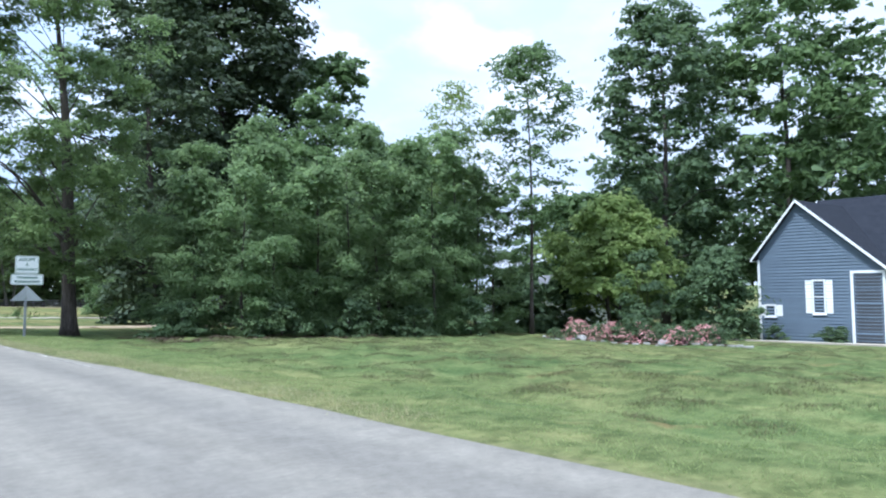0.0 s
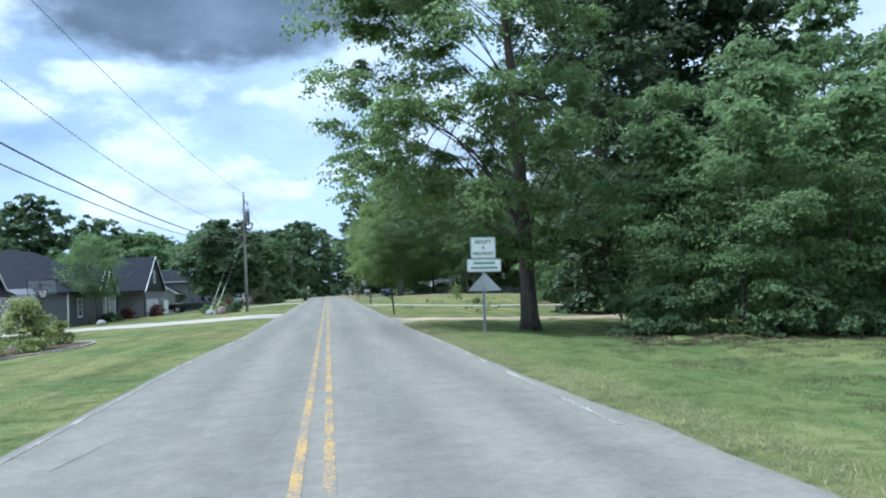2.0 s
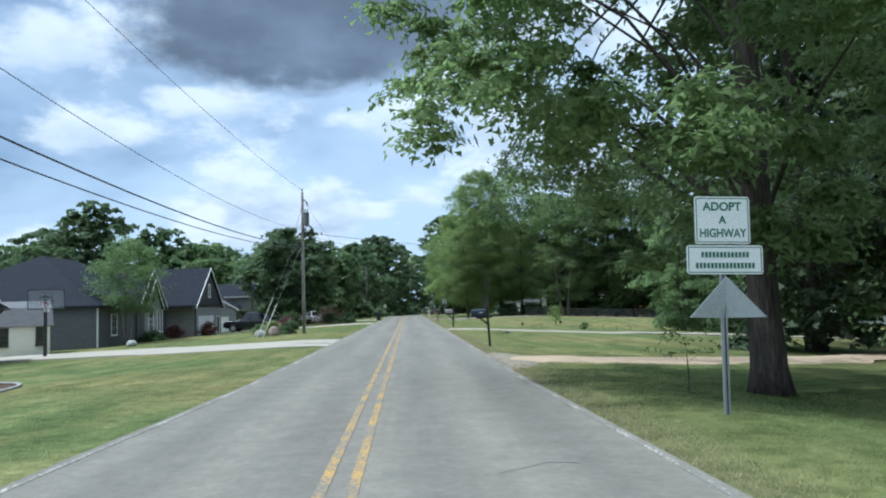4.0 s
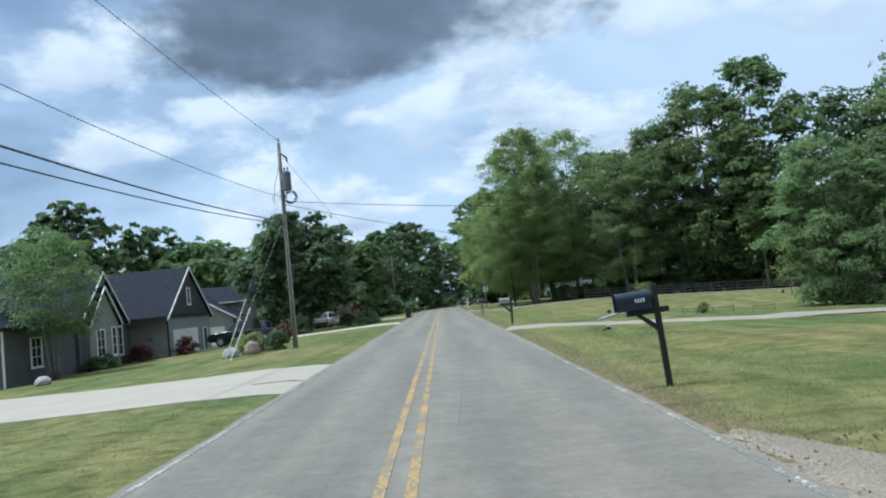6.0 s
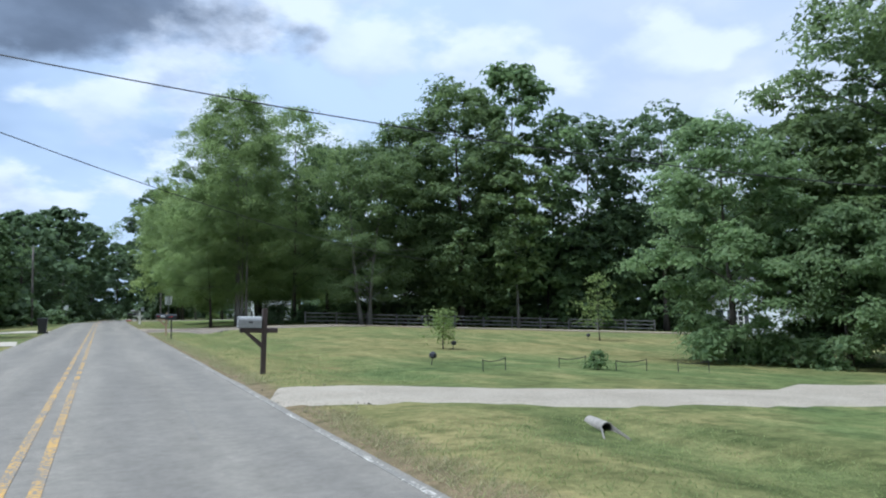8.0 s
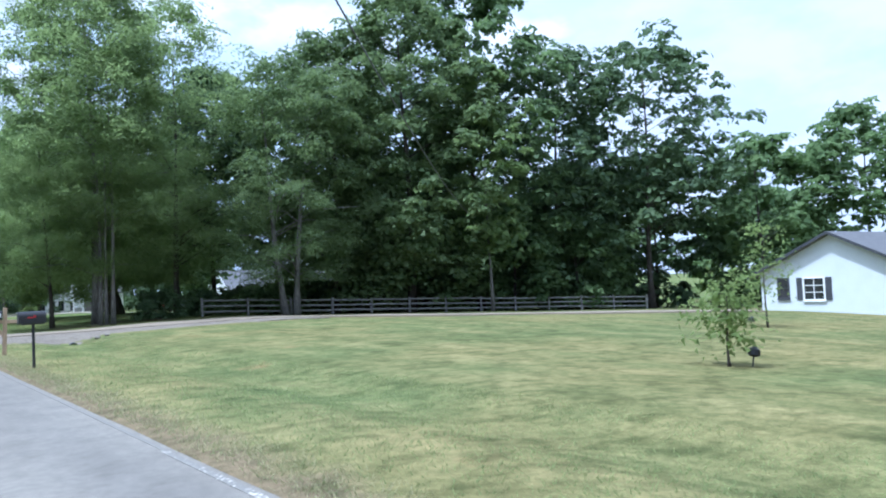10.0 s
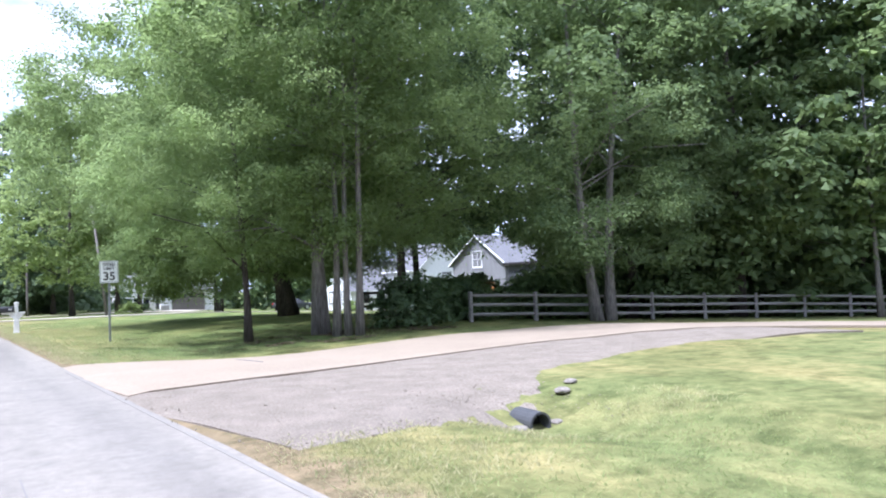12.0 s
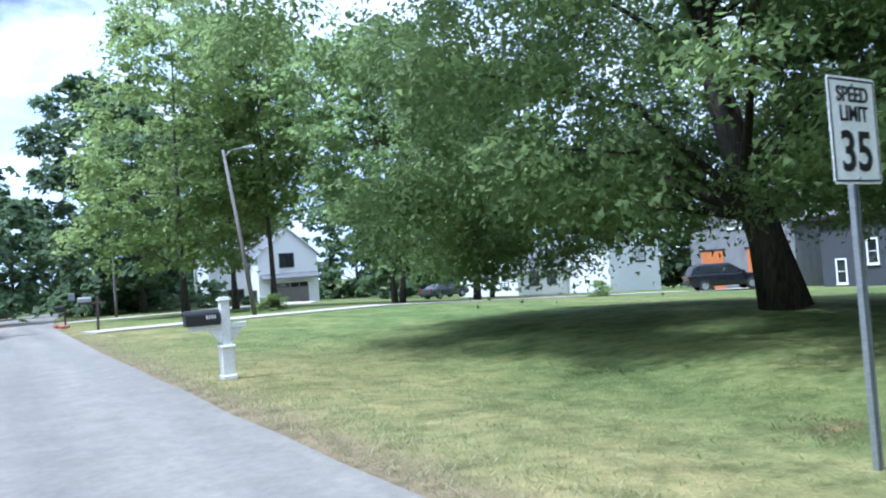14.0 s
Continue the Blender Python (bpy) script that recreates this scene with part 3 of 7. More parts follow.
def leaf_quads(rng, centres, spread, count, size, flat=0.4, up=1.0, weep=0.0, most=7):
    """Leaves in drooping sprays: each clump carries a few flat sprays, each spray many leaves."""
    sprays = max(2, min(most, count // 14))
    per = max(4, count // sprays)
    m = len(centres) * sprays
    cs = np.repeat(centres, sprays, axis=0)
    s1 = np.repeat(rng.uniform(0.65, 1.25, len(centres)) * spread, sprays)[:, None]
    o1 = rng.normal(0, 0.48, (m, 3)) * s1 * np.array([1, 1, 0.55])
    cs = cs + o1
    out1 = o1 / s1
    s2 = s1 * rng.uniform(0.45, 0.75, (m, 1))
    n = m * per
    c, s = np.repeat(cs, per, axis=0), np.repeat(s2, per, axis=0)
    off = rng.normal(0, 0.6, (n, 3)) * s * np.array([1, 1, flat * 0.55])
    off[:, 2] -= 0.42 * np.minimum((off[:, 0] ** 2 + off[:, 1] ** 2) / np.maximum(s[:, 0], 0.1), 1.6 * s[:, 0])
    if weep:
        # hanging strands: part of every spray trails down from its tip
        trail = rng.uniform(0, 1, n) < 0.55
        off[:, 2] -= trail * rng.uniform(0, 1.5, n) * weep * s[:, 0]
        off[trail, :2] *= 0.8
    p = c + off
    nrm = rng.normal(0, 0.42, (n, 3)) + off / s * 0.6 + np.repeat(out1, per, axis=0) * 0.55 + np.array([0, 0, up])
    nrm /= np.linalg.norm(nrm, axis=1)[:, None]
    d = rng.normal(0, 1, (n, 3))
    d -= nrm * (d * nrm).sum(1)[:, None]
    d /= np.linalg.norm(d, axis=1)[:, None]
    if weep:
        d[:, 2] -= 1.1 * weep
        d /= np.linalg.norm(d, axis=1)[:, None]
    e = np.cross(nrm, d)
    L = (rng.uniform(0.6, 1.3, n) * size)[:, None]
    w = 0.46 if size > 0.3 else 0.40 if weep else 0.30
    v = np.stack([p - d * L * 0.62, p + e * L * w + d * L * 0.42 + nrm * L * 0.08, p - e * L * w * 0.9 + d * L * 0.36], 1).reshape(-1, 3)
    return v, np.arange(n * 3).reshape(n, 3)


def tree(x, y, h, r, base, seed, mat="leaf_mid", leaves=12000, leaf=0.3, trunk=0.25, lean=(0, 0), shape="round", name="tree", label="", category="tree", group="roadside trees", clumps=0, bark="bark", z=None, stems=1, spread=None, hang=(), shift=0.0, pocket=-0.2, weep=0.0, skirt=(), fine=0.0, taper=1.0, crook=0.5, flare=0.45):
    """fine: height below which the leaves are small and dense; crook, taper, flare: how the trunk winds, thins and spreads at its foot."""
    rng = np.random.default_rng(seed)
    gz = ground_z(x, y) if z is None else z
    root = empty(name, pose(x, y, gz - 0.02), label or "tall leafy green broadleaf tree on the lawn", category, group)
    k = clumps or int(80 + 18 * r + 5 * h)
    cents = crown_points(rng, k, h, r, base, shape)
    lx, ly = lean
    # pockets and notches in the crown
    fq = min(0.7, max(0.3, 1.9 / r))
    hole = np.array([noise.noise((c[0] * fq + seed, c[1] * fq, c[2] * fq * 1.1)) for c in cents])
    if h > 3:
        cents = cents[hole > pocket]
    cents[:, 0] += shift
    over = np.abs(cents[:, 0] + x - road_x(y)) < 4.6
    cents = cents[~(over & (cents[:, 2] < 4.9))] if y < 140 else cents
    if skirt:
        # outer boughs that sweep down almost to the lawn: (from, to azimuth, number, lowest)
        a0, a1, num, low = skirt
        az, rr = np.radians(rng.uniform(a0, a1, num)), r * rng.uniform(0.62, 1.0, num)
        zz = low + (base + 2.2 - low) * rng.uniform(0, 1, num) ** 0.8
        cents = np.concatenate([cents, np.stack([rr * np.cos(az) + shift, rr * np.sin(az), zz], 1)])
    k = len(cents)
    bend = lambda zz: (lx * (zz / h) ** 1.3 * h, ly * (zz / h) ** 1.3 * h)
    for c in cents:
        b = bend(c[2])
        c[0] += b[0]
        c[1] += b[1]
    bm = bmesh.new()
    for s in range(stems):
        a0 = 6.28 * s / stems + seed
        so = 0.0 if stems == 1 else trunk * 1.9
        sp = 0.0 if stems == 1 else r * 0.28
        pts, rad = [], []
        top = h * 0.86
        for i in range(9):
            u = (i / 8) ** (1.6 if flare > 0.5 else 1.0)
            zz = u * top
            bx, by = bend(zz)
            w = crook * trunk * math.sin(5 * u + seed)
            pts.append((bx + w + math.cos(a0) * (so + sp * u), by - w + math.sin(a0) * (so + sp * u), zz))
            rad.append(trunk * (1 - 0.86 * u ** taper) * (1.0 + flare * math.exp(-u * 30)))
        tube(bm, pts, rad, 9)
        nb = max(6, int((k * 0.17 if k < 250 else 26 + k * 0.025) / stems))
        for c in cents[rng.permutation(k)[:nb]]:
            u = min(0.92, max(0.34 if flare > 0.5 else 0.16, (c[2] - 0.35 * math.hypot(c[0], c[1])) / top))
            j = u * 8
            i0 = int(j)
            f = j - i0
            st = Vector(pts[i0]).lerp(Vector(pts[min(8, i0 + 1)]), f)
            r0 = trunk * (1 - 0.86 * u) * 0.33
            en = st.lerp(Vector(c), 0.86)
            mid = st.lerp(en, 0.5) + Vector((0, 0, 0.12 * (en - st).length))
            tube(bm, [st, mid, en], [r0, r0 * 0.55, 0.012 + trunk * 0.03], 5, cap=False)
    sprays = []
    for gi in range(0, len(hang), 4):
        # one long bough, arching out and down, with drooping twigs
        group = [Vector(q) for q in hang[gi:gi + 4]]
        tip = sum(group, Vector()) / len(group) + Vector((0, 0, 0.9))
        st = Vector((*bend(9.0), 9.0))
        elbow = st.lerp(tip, 0.6) + Vector((0, 0, 1.3))
        tube(bm, [st, st.lerp(elbow, 0.5) + Vector((0, 0, 0.5)), elbow, tip], [0.05, 0.04, 0.028, 0.012], 6, cap=False)
        for q in group:
            a = elbow.lerp(tip, rng.uniform(0.3, 1.0))
            mid = a.lerp(q, 0.6) + Vector((0, 0, 0.22))
            end = q + Vector((rng.normal(0, 0.15), rng.normal(0, 0.15), -0.45))
            tube(bm, [a, mid, q, end], [0.016, 0.011, 0.007, 0.004], 4, cap=False)
            for u in (0.15, 0.45, 0.75, 1.0):
                sprays.append(tuple(a.lerp(mid, u)))
                sprays.append(tuple(mid.lerp(q, u)))
                sprays.append(tuple(q.lerp(end, u)))
    part("trunk", bm, M[bark], root, smooth=True)
    if sprays:
        v, f = leaf_quads(rng, np.array(sprays), 0.32, 34, 0.095, up=0.4)
        array_mesh("bough", v, f, M["leaf_dark"], root)
    wid, per, size = spread or (0.42 + 0.10 * r), max(8, leaves // k), leaf * (1.38 if leaf > 0.18 else 1.2)
    low = cents[:, 2] < fine
    q = [leaf_quads(rng, cents[~low], wid, per if not fine else int(per * 0.52), size if not fine else size * 1.2, weep=weep)[0]]
    if low.any():
        q.append(leaf_quads(rng, cents[low], wid, int(per * 1.9), size * 0.62, weep=weep, most=12)[0])
    c = 3
    q = np.concatenate(q).reshape(-1, c, 3)
    keep = q[:, :, 2].min(1) > 0.03
    if y < 140:
        keep &= ~((np.abs(q[:, 0, 0] + x) < 4.2) & (q[:, 0, 2] < 4.4))
    v = q[keep].reshape(-1, 3)
    array_mesh("crown", v, np.arange(len(v)).reshape(-1, c), M[mat], root)
    return root


# ---- more materials ----
M["shingle"] = surface("charcoal_shingle", (0.014, 0.016, 0.022), (0.030, 0.033, 0.042), 2.0, 22, 0.95, bump=0.8, stretch=(1, 1, 3), dist=0.02)
M["shingle_grey"] = surface("grey_shingle", (0.10, 0.10, 0.105), (0.16, 0.16, 0.165), 2.0, 22, 0.9, bump=0.8, stretch=(1, 1, 3), dist=0.02)
M["brick_grey"] = surface("painted_grey_brick", (0.085, 0.090, 0.098), (0.125, 0.130, 0.138), 1.5, 12, 0.85, bump=0.7, stretch=(1, 1, 3), dist=0.015)
M["brick_light"] = surface("pale_grey_brick", (0.20, 0.205, 0.20), (0.28, 0.285, 0.275), 1.5, 12, 0.85, bump=0.7, stretch=(1, 1, 3), dist=0.015)
M["siding_blue"] = surface("blue_grey_siding", (0.085, 0.115, 0.15), (0.11, 0.145, 0.185), 1.2, 30, 0.6, bump=0.1)
M["siding_pale"] = surface("pale_blue_siding", (0.56, 0.59, 0.60), (0.64, 0.67, 0.68), 1.2, 30, 0.6, bump=0.1)
M["siding_dark"] = surface("dark_grey_siding", (0.035, 0.037, 0.042), (0.055, 0.058, 0.065), 1.2, 30, 0.7, bump=0.1)
M["white"] = surface("white_paint", (0.72, 0.72, 0.70), (0.80, 0.80, 0.78), 3, 30, 0.5, bump=0.05)
M["cream"] = surface("cream_siding", (0.60, 0.62, 0.55), (0.68, 0.70, 0.63), 2, 30, 0.6, bump=0.08)
M["orange_wood"] = surface("orange_cedar", (0.42, 0.13, 0.035), (0.55, 0.19, 0.055), 1.5, 20, 0.6, bump=0.2, stretch=(1, 1, 0.2))
M["brown_door"] = surface("brown_door_wood", (0.10, 0.055, 0.04), (0.15, 0.085, 0.06), 2, 20, 0.5, bump=0.2, stretch=(1, 1, 0.3))
M["roof_metal"] = surface("dark_roof_metal", (0.05, 0.045, 0.045), (0.08, 0.07, 0.07), 2, 20, 0.4, metal=0.6, bump=0.05)
M["wood_grey"] = surface("weathered_grey_wood", (0.105, 0.092, 0.080), (0.185, 0.165, 0.145), 3, 25, 0.9, bump=0.5, stretch=(1, 1, 0.15))
M["rail_grey"] = surface("weathered_rail_wood", (0.17, 0.16, 0.145), (0.29, 0.275, 0.25), 3, 25, 0.9, bump=0.5, stretch=(0.2, 1, 1))
M["wood_tan"] = surface("tan_treated_wood", (0.33, 0.23, 0.14), (0.46, 0.34, 0.22), 3, 25, 0.85, bump=0.4, stretch=(1, 1, 0.15))
M["wood_dark"] = surface("dark_stained_wood", (0.045, 0.032, 0.028), (0.085, 0.062, 0.052), 3, 25, 0.8, bump=0.4, stretch=(1, 1, 0.15))
M["steel"] = surface("galvanised_steel", (0.30, 0.32, 0.33), (0.40, 0.42, 0.43), 4, 40, 0.5, metal=0.7, bump=0.05)
M["sign_back"] = surface("dull_aluminium", (0.42, 0.44, 0.47), (0.50, 0.52, 0.55), 2, 30, 0.55, metal=0.3, bump=0.03)
M["sign_white"] = surface("reflective_white_sheet", (0.82, 0.84, 0.82), (0.88, 0.89, 0.88), 2, 30, 0.45, bump=0.0)
M["sign_green"] = surface("green_sign_ink", (0.02, 0.12, 0.07), (0.03, 0.15, 0.09), 3, 30, 0.5, bump=0.0)
M["black"] = surface("black_metal_paint", (0.016, 0.016, 0.018), (0.028, 0.028, 0.031), 4, 40, 0.42, bump=0.05)
M["sign_black"] = surface("black_sign_ink", (0.010, 0.010, 0.010), (0.018, 0.018, 0.018), 4, 40, 0.5, bump=0.0)
M["navy"] = surface("navy_blue_enamel", (0.008, 0.017, 0.034), (0.016, 0.030, 0.056), 3, 35, 0.38, bump=0.06)
M["box_grey"] = surface("weathered_grey_plastic", (0.22, 0.22, 0.215), (0.30, 0.30, 0.29), 3, 35, 0.6, bump=0.08)
M["red"] = surface("red_enamel", (0.42, 0.02, 0.025), (0.52, 0.035, 0.04), 3, 35, 0.4, bump=0.03)
M["pipe"] = surface("weathered_concrete_pipe", (0.19, 0.17, 0.145), (0.29, 0.265, 0.23), 3, 20, 0.9, bump=0.5)
# near-black colour for the plug that stands for shade in the pipes
M["hollow"] = surface("pipe_shade_black", (0.010, 0.010, 0.010), (0.020, 0.019, 0.018), 3, 20, 0.95, bump=0.2)
M["stone"] = surface("pale_boulder_stone", (0.25, 0.245, 0.235), (0.42, 0.40, 0.375), 2.5, 18, 0.9, bump=0.8, dist=0.03)
M["rubber"] = surface("black_rubber", (0.012, 0.012, 0.012), (0.022, 0.022, 0.022), 5, 40, 0.85, bump=0.1)
M["car_black"] = surface("black_car_paint", (0.010, 0.011, 0.014), (0.016, 0.017, 0.021), 1, 60, 0.18, bump=0.0)
M["car_white"] = surface("white_car_paint", (0.66, 0.67, 0.68), (0.70, 0.71, 0.72), 1, 60, 0.2, bump=0.0)
M["car_grey"] = surface("dark_grey_car_paint", (0.05, 0.055, 0.062), (0.06, 0.065, 0.072), 1, 60, 0.2, bump=0.0)
M["lamp_red"] = surface("red_tail_lamp", (0.30, 0.01, 0.012), (0.36, 0.015, 0.018), 3, 35, 0.2, bump=0.0)
M["brick_red"] = surface("red_brick", (0.30, 0.10, 0.075), (0.42, 0.16, 0.12), 3, 25, 0.9, bump=0.4)


def glass_material():
    m, nt, b = material("window_glass")
    n = noise_node(nt, 1.2, 2)
    nt.links.new(ramp_node(nt, n, [(0.3, (0.012, 0.014, 0.017)), (0.7, (0.03, 0.033, 0.038))]), b.inputs["Base Color"])
    b.inputs["Roughness"].default_value = 0.06
    b.inputs["Specular IOR Level"].default_value = 0.7
    return m


M["glass"] = glass_material()

# ---- drives and paths ----


def drive(name, line, w0, w1, mat, label, lift=0.02, seed=1.0, rough=0.0, taper=False):
    """A strip of paving over the lawn along its middle line."""
    pts = []
    for (ax, ay), (bx, by) in zip(line, line[1:]):
        n = max(2, int(math.hypot(bx - ax, by - ay) / (0.35 if ax < 12 else 1.2)))
        pts += [(ax + (bx - ax) * i / n, ay + (by - ay) * i / n) for i in range(n)]
    pts.append(line[-1])
    bm = bmesh.new()
    rows, cols = [], 9
    for i, (x, y) in enumerate(pts):
        a, b = pts[max(0, i - 1)], pts[min(len(pts) - 1, i + 1)]
        d = Vector((b[0] - a[0], b[1] - a[1]))
        d.normalize()
        n = Vector((-d.y, d.x))
        u = i / (len(pts) - 1)
        w = w0 + (w1 - w0) * smooth01(u * 2.2)
        if taper:
            w *= min(1.0, 0.25 + 0.2 * i) * min(1.0, 0.3 + 0.25 * (len(pts) - 1 - i))
        row = []
        for k in range(cols):
            v = k / (cols - 1) - 0.5
            e = rough * (noise.noise((x * 0.55, k * 3.0, seed)) + 0.6 * noise.noise((x * 2.3, k * 3.0, seed))) if k in (0, cols - 1) else 0
            px, py = x + n.x * (w * v + e), y + n.y * (w * v + e)
            near = -12 < px < 15 and py < 120
            z = ground_z(px, py) if near else max(ground_z(px, py), base_z(px, py))
            edge = 0.035 if rough and near and k in (0, cols - 1) else 0.0
            row.append(bm.verts.new((px, py, z + lift - edge + (0.014 if near else 0.045))))
        rows.append(row)
    for p, q in zip(rows, rows[1:]):
        for k in range(cols - 1):
            bm.faces.new((p[k], p[k + 1], q[k + 1], q[k]))
    bmesh.ops.recalc_face_normals(bm, faces=bm.faces)
    if bm.faces[:][0].normal.z < 0:
        bmesh.ops.reverse_faces(bm, faces=bm.faces)
    r = bmesh.ops.extrude_face_region(bm, geom=bm.faces[:])
    bmesh.ops.translate(bm, verts=[v for v in r["geom"] if isinstance(v, bmesh.types.BMVert)], vec=(0, 0, -0.22))
    bmesh.ops.recalc_face_normals(bm, faces=bm.faces)
    return tagged(link_bm(name, bm, mat, smooth=False), label, "driveway", kind="structure")


drive("driveway_sand", [(3.7, 41.7), (4.4, 41.3), (5.4, 40.75), (7.2, 40.9), (10, 41.8), (17, 44.2), (28, 49), (40, 56)], 3.0, 2.5, M["sand"], "pale sandy dirt driveway across the lawn", rough=0.9, seed=2.0, taper=True)
drive("gravel_mouth", [(3.2, 44.6), (3.5, 42.9), (3.75, 41.4), (3.6, 39.8), (3.3, 38.2)], 1.3, 1.3, M["gravel_sandy"], "loose grey gravel where the sandy drive meets the road", lift=0.002, rough=0.9, seed=8.0, taper=True)
drive("driveway_gravel", [(3.3, 69.9), (7.5, 68.5), (13, 67.5), (19, 67.5), (28, 66), (44, 62)], 2.7, 3.0, M["gravel_pale"], "pale packed gravel driveway across the lawn", rough=0.5, seed=3.0)
drive("driveway_left", [(-2.9, 55.95), (-3.9, 55.95), (-8, 56.8), (-14, 59.2), (-19, 61.5), (-24.5, 63.5)], 6.9, 6.2, M["concrete"], "broad pale concrete driveway to the white house")
drive("driveway_far", [(3.0, 115.4), (8, 115.8), (13, 116.1), (18, 115.4), (24, 113.0), (30, 109.8), (36, 106.0), (42.5, 101.5)], 5.8, 4.2, M["concrete_tan"], "pale tan concrete driveway curving past the fence", lift=0.026)
drive("drive_joint", [(-4.17, 54.92), (-3.55, 54.92), (-2.94, 54.98)], 0.04, 0.04, M["tar"], "dark joint across the concrete driveway", lift=0.034, rough=0.02, seed=6.0)
drive("drive_joint", [(6.32, 116.83), (6.31, 116.02), (6.29, 115.25)], 0.05, 0.04, M["tar"], "dark open joint across the concrete drive", lift=0.034, rough=0.05, seed=4.0)
drive("gravel_verge", [(3.2, 110.3), (6, 110.7), (9.5, 112.3), (14, 113.0), (19, 112.2)], 6.9, 4.4, M["gravel"], "loose grey gravel parking strip beside the concrete drive", lift=0.0, rough=0.6, seed=5.0)
drive("driveway_lawn", [(4.2, 160.2), (12, 161.2), (22, 161.5), (32, 159.0), (40, 157.2), (47.0, 158.5)], 2.6, 2.4, M["concrete"], "pale concrete drive along the far lawn")
drive("driveway_garage", [(5.2, 186), (16, 188), (26, 198), (34, 216)], 3.5, 5.0, M["concrete"], "pale concrete drive to the white garage")
drive("driveway_pickup", [(-3.0, 97.0), (-9, 96.5), (-18.6, 95.8)], 5.0, 6.0, M["concrete"], "pale concrete driveway to the grey brick garage")
drive("driveway_second", [(-3.0, 118), (-9, 120), (-16, 126)], 3.4, 3.4, M["concrete"], "pale concrete driveway on the far verge")
drive("walkway", [(38.4, 20.5), (39.5, 16.5), (40.3, 12.0), (40.3, 4.0)], 1.4, 2.2, M["concrete"], "pale concrete walkway along the house wall")

# ---- houses ----


def face_box(bm, axis, p, s, u0, u1, z0, z1, t0, t1, bevel=0.0):
    """A box on a wall: axis is the wall's normal, p its plane, s the outward sign; t0 and t1 are depths out from the plane."""
    a, b = sorted((p + s * t0, p + s * t1))
    return box(bm, a, u0, z0, b, u1, z1, bevel) if axis == "x" else box(bm, u0, a, z0, u1, b, z1, bevel)


def face_ring(axis, p, s, u0, u1, z0, z1, t, depth):
    """A mitred frame round an opening, drawn out from the wall."""
    o = [(u0 - t, z0 - t), (u1 + t, z0 - t), (u1 + t, z1 + t), (u0 - t, z1 + t)]
    i = [(u0, z0), (u1, z0), (u1, z1), (u0, z1)]
    bm = bmesh.new()
    at = lambda u, z, d: bm.verts.new((p + s * d, u, z) if axis == "x" else (u, p + s * d, z))
    rings = [[at(u, z, d) for u, z in q] for q, d in ((o, 0.0), (o, depth), (i, depth), (i, 0.0))]
    for a, c in zip(rings, rings[1:] + rings[:1]):
        for k in range(4):
            bm.faces.new((a[k], a[(k + 1) % 4], c[(k + 1) % 4], c[k]))
    bmesh.ops.recalc_face_normals(bm, faces=bm.faces)
    return bm


def add_window(root, axis, p, s, u, z, w, h, casing="white", nx=2, ny=3, shutters=None, name="window"):
    t = 0.09
    u0, u1, z1 = u - w / 2, u + w / 2, z + h
    win = part(name, face_ring(axis, p, s, u0, u1, z, z1, t, 0.07), M[casing], root)
    part("sill", face_box(bmesh.new(), axis, p, s, u0 - t - 0.03, u1 + t + 0.03, z - t - 0.05, z - t, 0.0, 0.11), M[casing], win)
    for i in range(1, nx):
        c = u0 + w * i / nx
        part("muntin", face_box(bmesh.new(), axis, p, s, c - 0.02, c + 0.02, z, z1, 0.002, 0.045), M[casing], win)
    for i in range(1, ny):
        c = z + h * i / ny
        part("muntin", face_box(bmesh.new(), axis, p, s, u0, u1, c - 0.02, c + 0.02, 0.002, 0.05), M[casing], win)
    part("pane", face_box(bmesh.new(), axis, p, s, u0, u1, z, z1, 0.004, 0.02), M["glass"], win)
    if shutters:
        for c in (u0 - t - 0.19, u1 + t + 0.19):
            bm = bmesh.new()
            prof = [(0.0, z - 0.06), (0.045, z - 0.06)]
            for k in range(9):
                q = z + h * k / 9
                prof += [(0.062, q + 0.02), (0.045, q + h / 9 * 0.9)]
            prof += [(0.045, z1 + 0.06), (0.0, z1 + 0.06)]
            side = [[bm.verts.new((p + s * d, uu, zz) if axis == "x" else (uu, p + s * d, zz)) for d, zz in prof] for uu in (c - 0.17, c + 0.17)]
            for k in range(len(prof)):
                m = (k + 1) % len(prof)
                bm.faces.new((side[0][k], side[0][m], side[1][m], side[1][k]))
            bm.faces.new(side[0]), bm.faces.new(side[1][::-1])
            bmesh.ops.recalc_face_normals(bm, faces=bm.faces)
            part("shutter", bm, M[shutters], win)
    return win


def add_garage(root, axis, p, s, u0, u1, z0, z1, mat, rows=4, cols=4, casing="white", name="garage_door", lights=False):
    door = part(name, face_box(bmesh.new(), axis, p, s, u0, u1, z0, z1, 0.0, 0.02), M[mat], root)
    for r in range(rows):
        for c in range(cols):
            a, b = u0 + (u1 - u0) * (c + 0.08) / cols, u0 + (u1 - u0) * (c + 0.92) / cols
            q, w = z0 + (z1 - z0) * (r + 0.1) / rows, z0 + (z1 - z0) * (r + 0.9) / rows
            if lights and r == rows - 1:
                part("pane", face_box(bmesh.new(), axis, p, s, a, b, q, w, 0.02, 0.032), M["glass"], door)
            else:
                part("panel", face_box(bmesh.new(), axis, p, s, a, b, q, w, 0.02, 0.04), M[mat], door)
    t = 0.14
    o = [(u0 - t, z0), (u0, z0), (u0, z1), (u1, z1), (u1, z0), (u1 + t, z0), (u1 + t, z1 + t), (u0 - t, z1 + t)]
    q0, q1 = sorted((p + s * 0.002, p + s * 0.06))
    part("door_frame", prism(bmesh.new(), o, q0, q1, axis), M[casing], door)
    return door


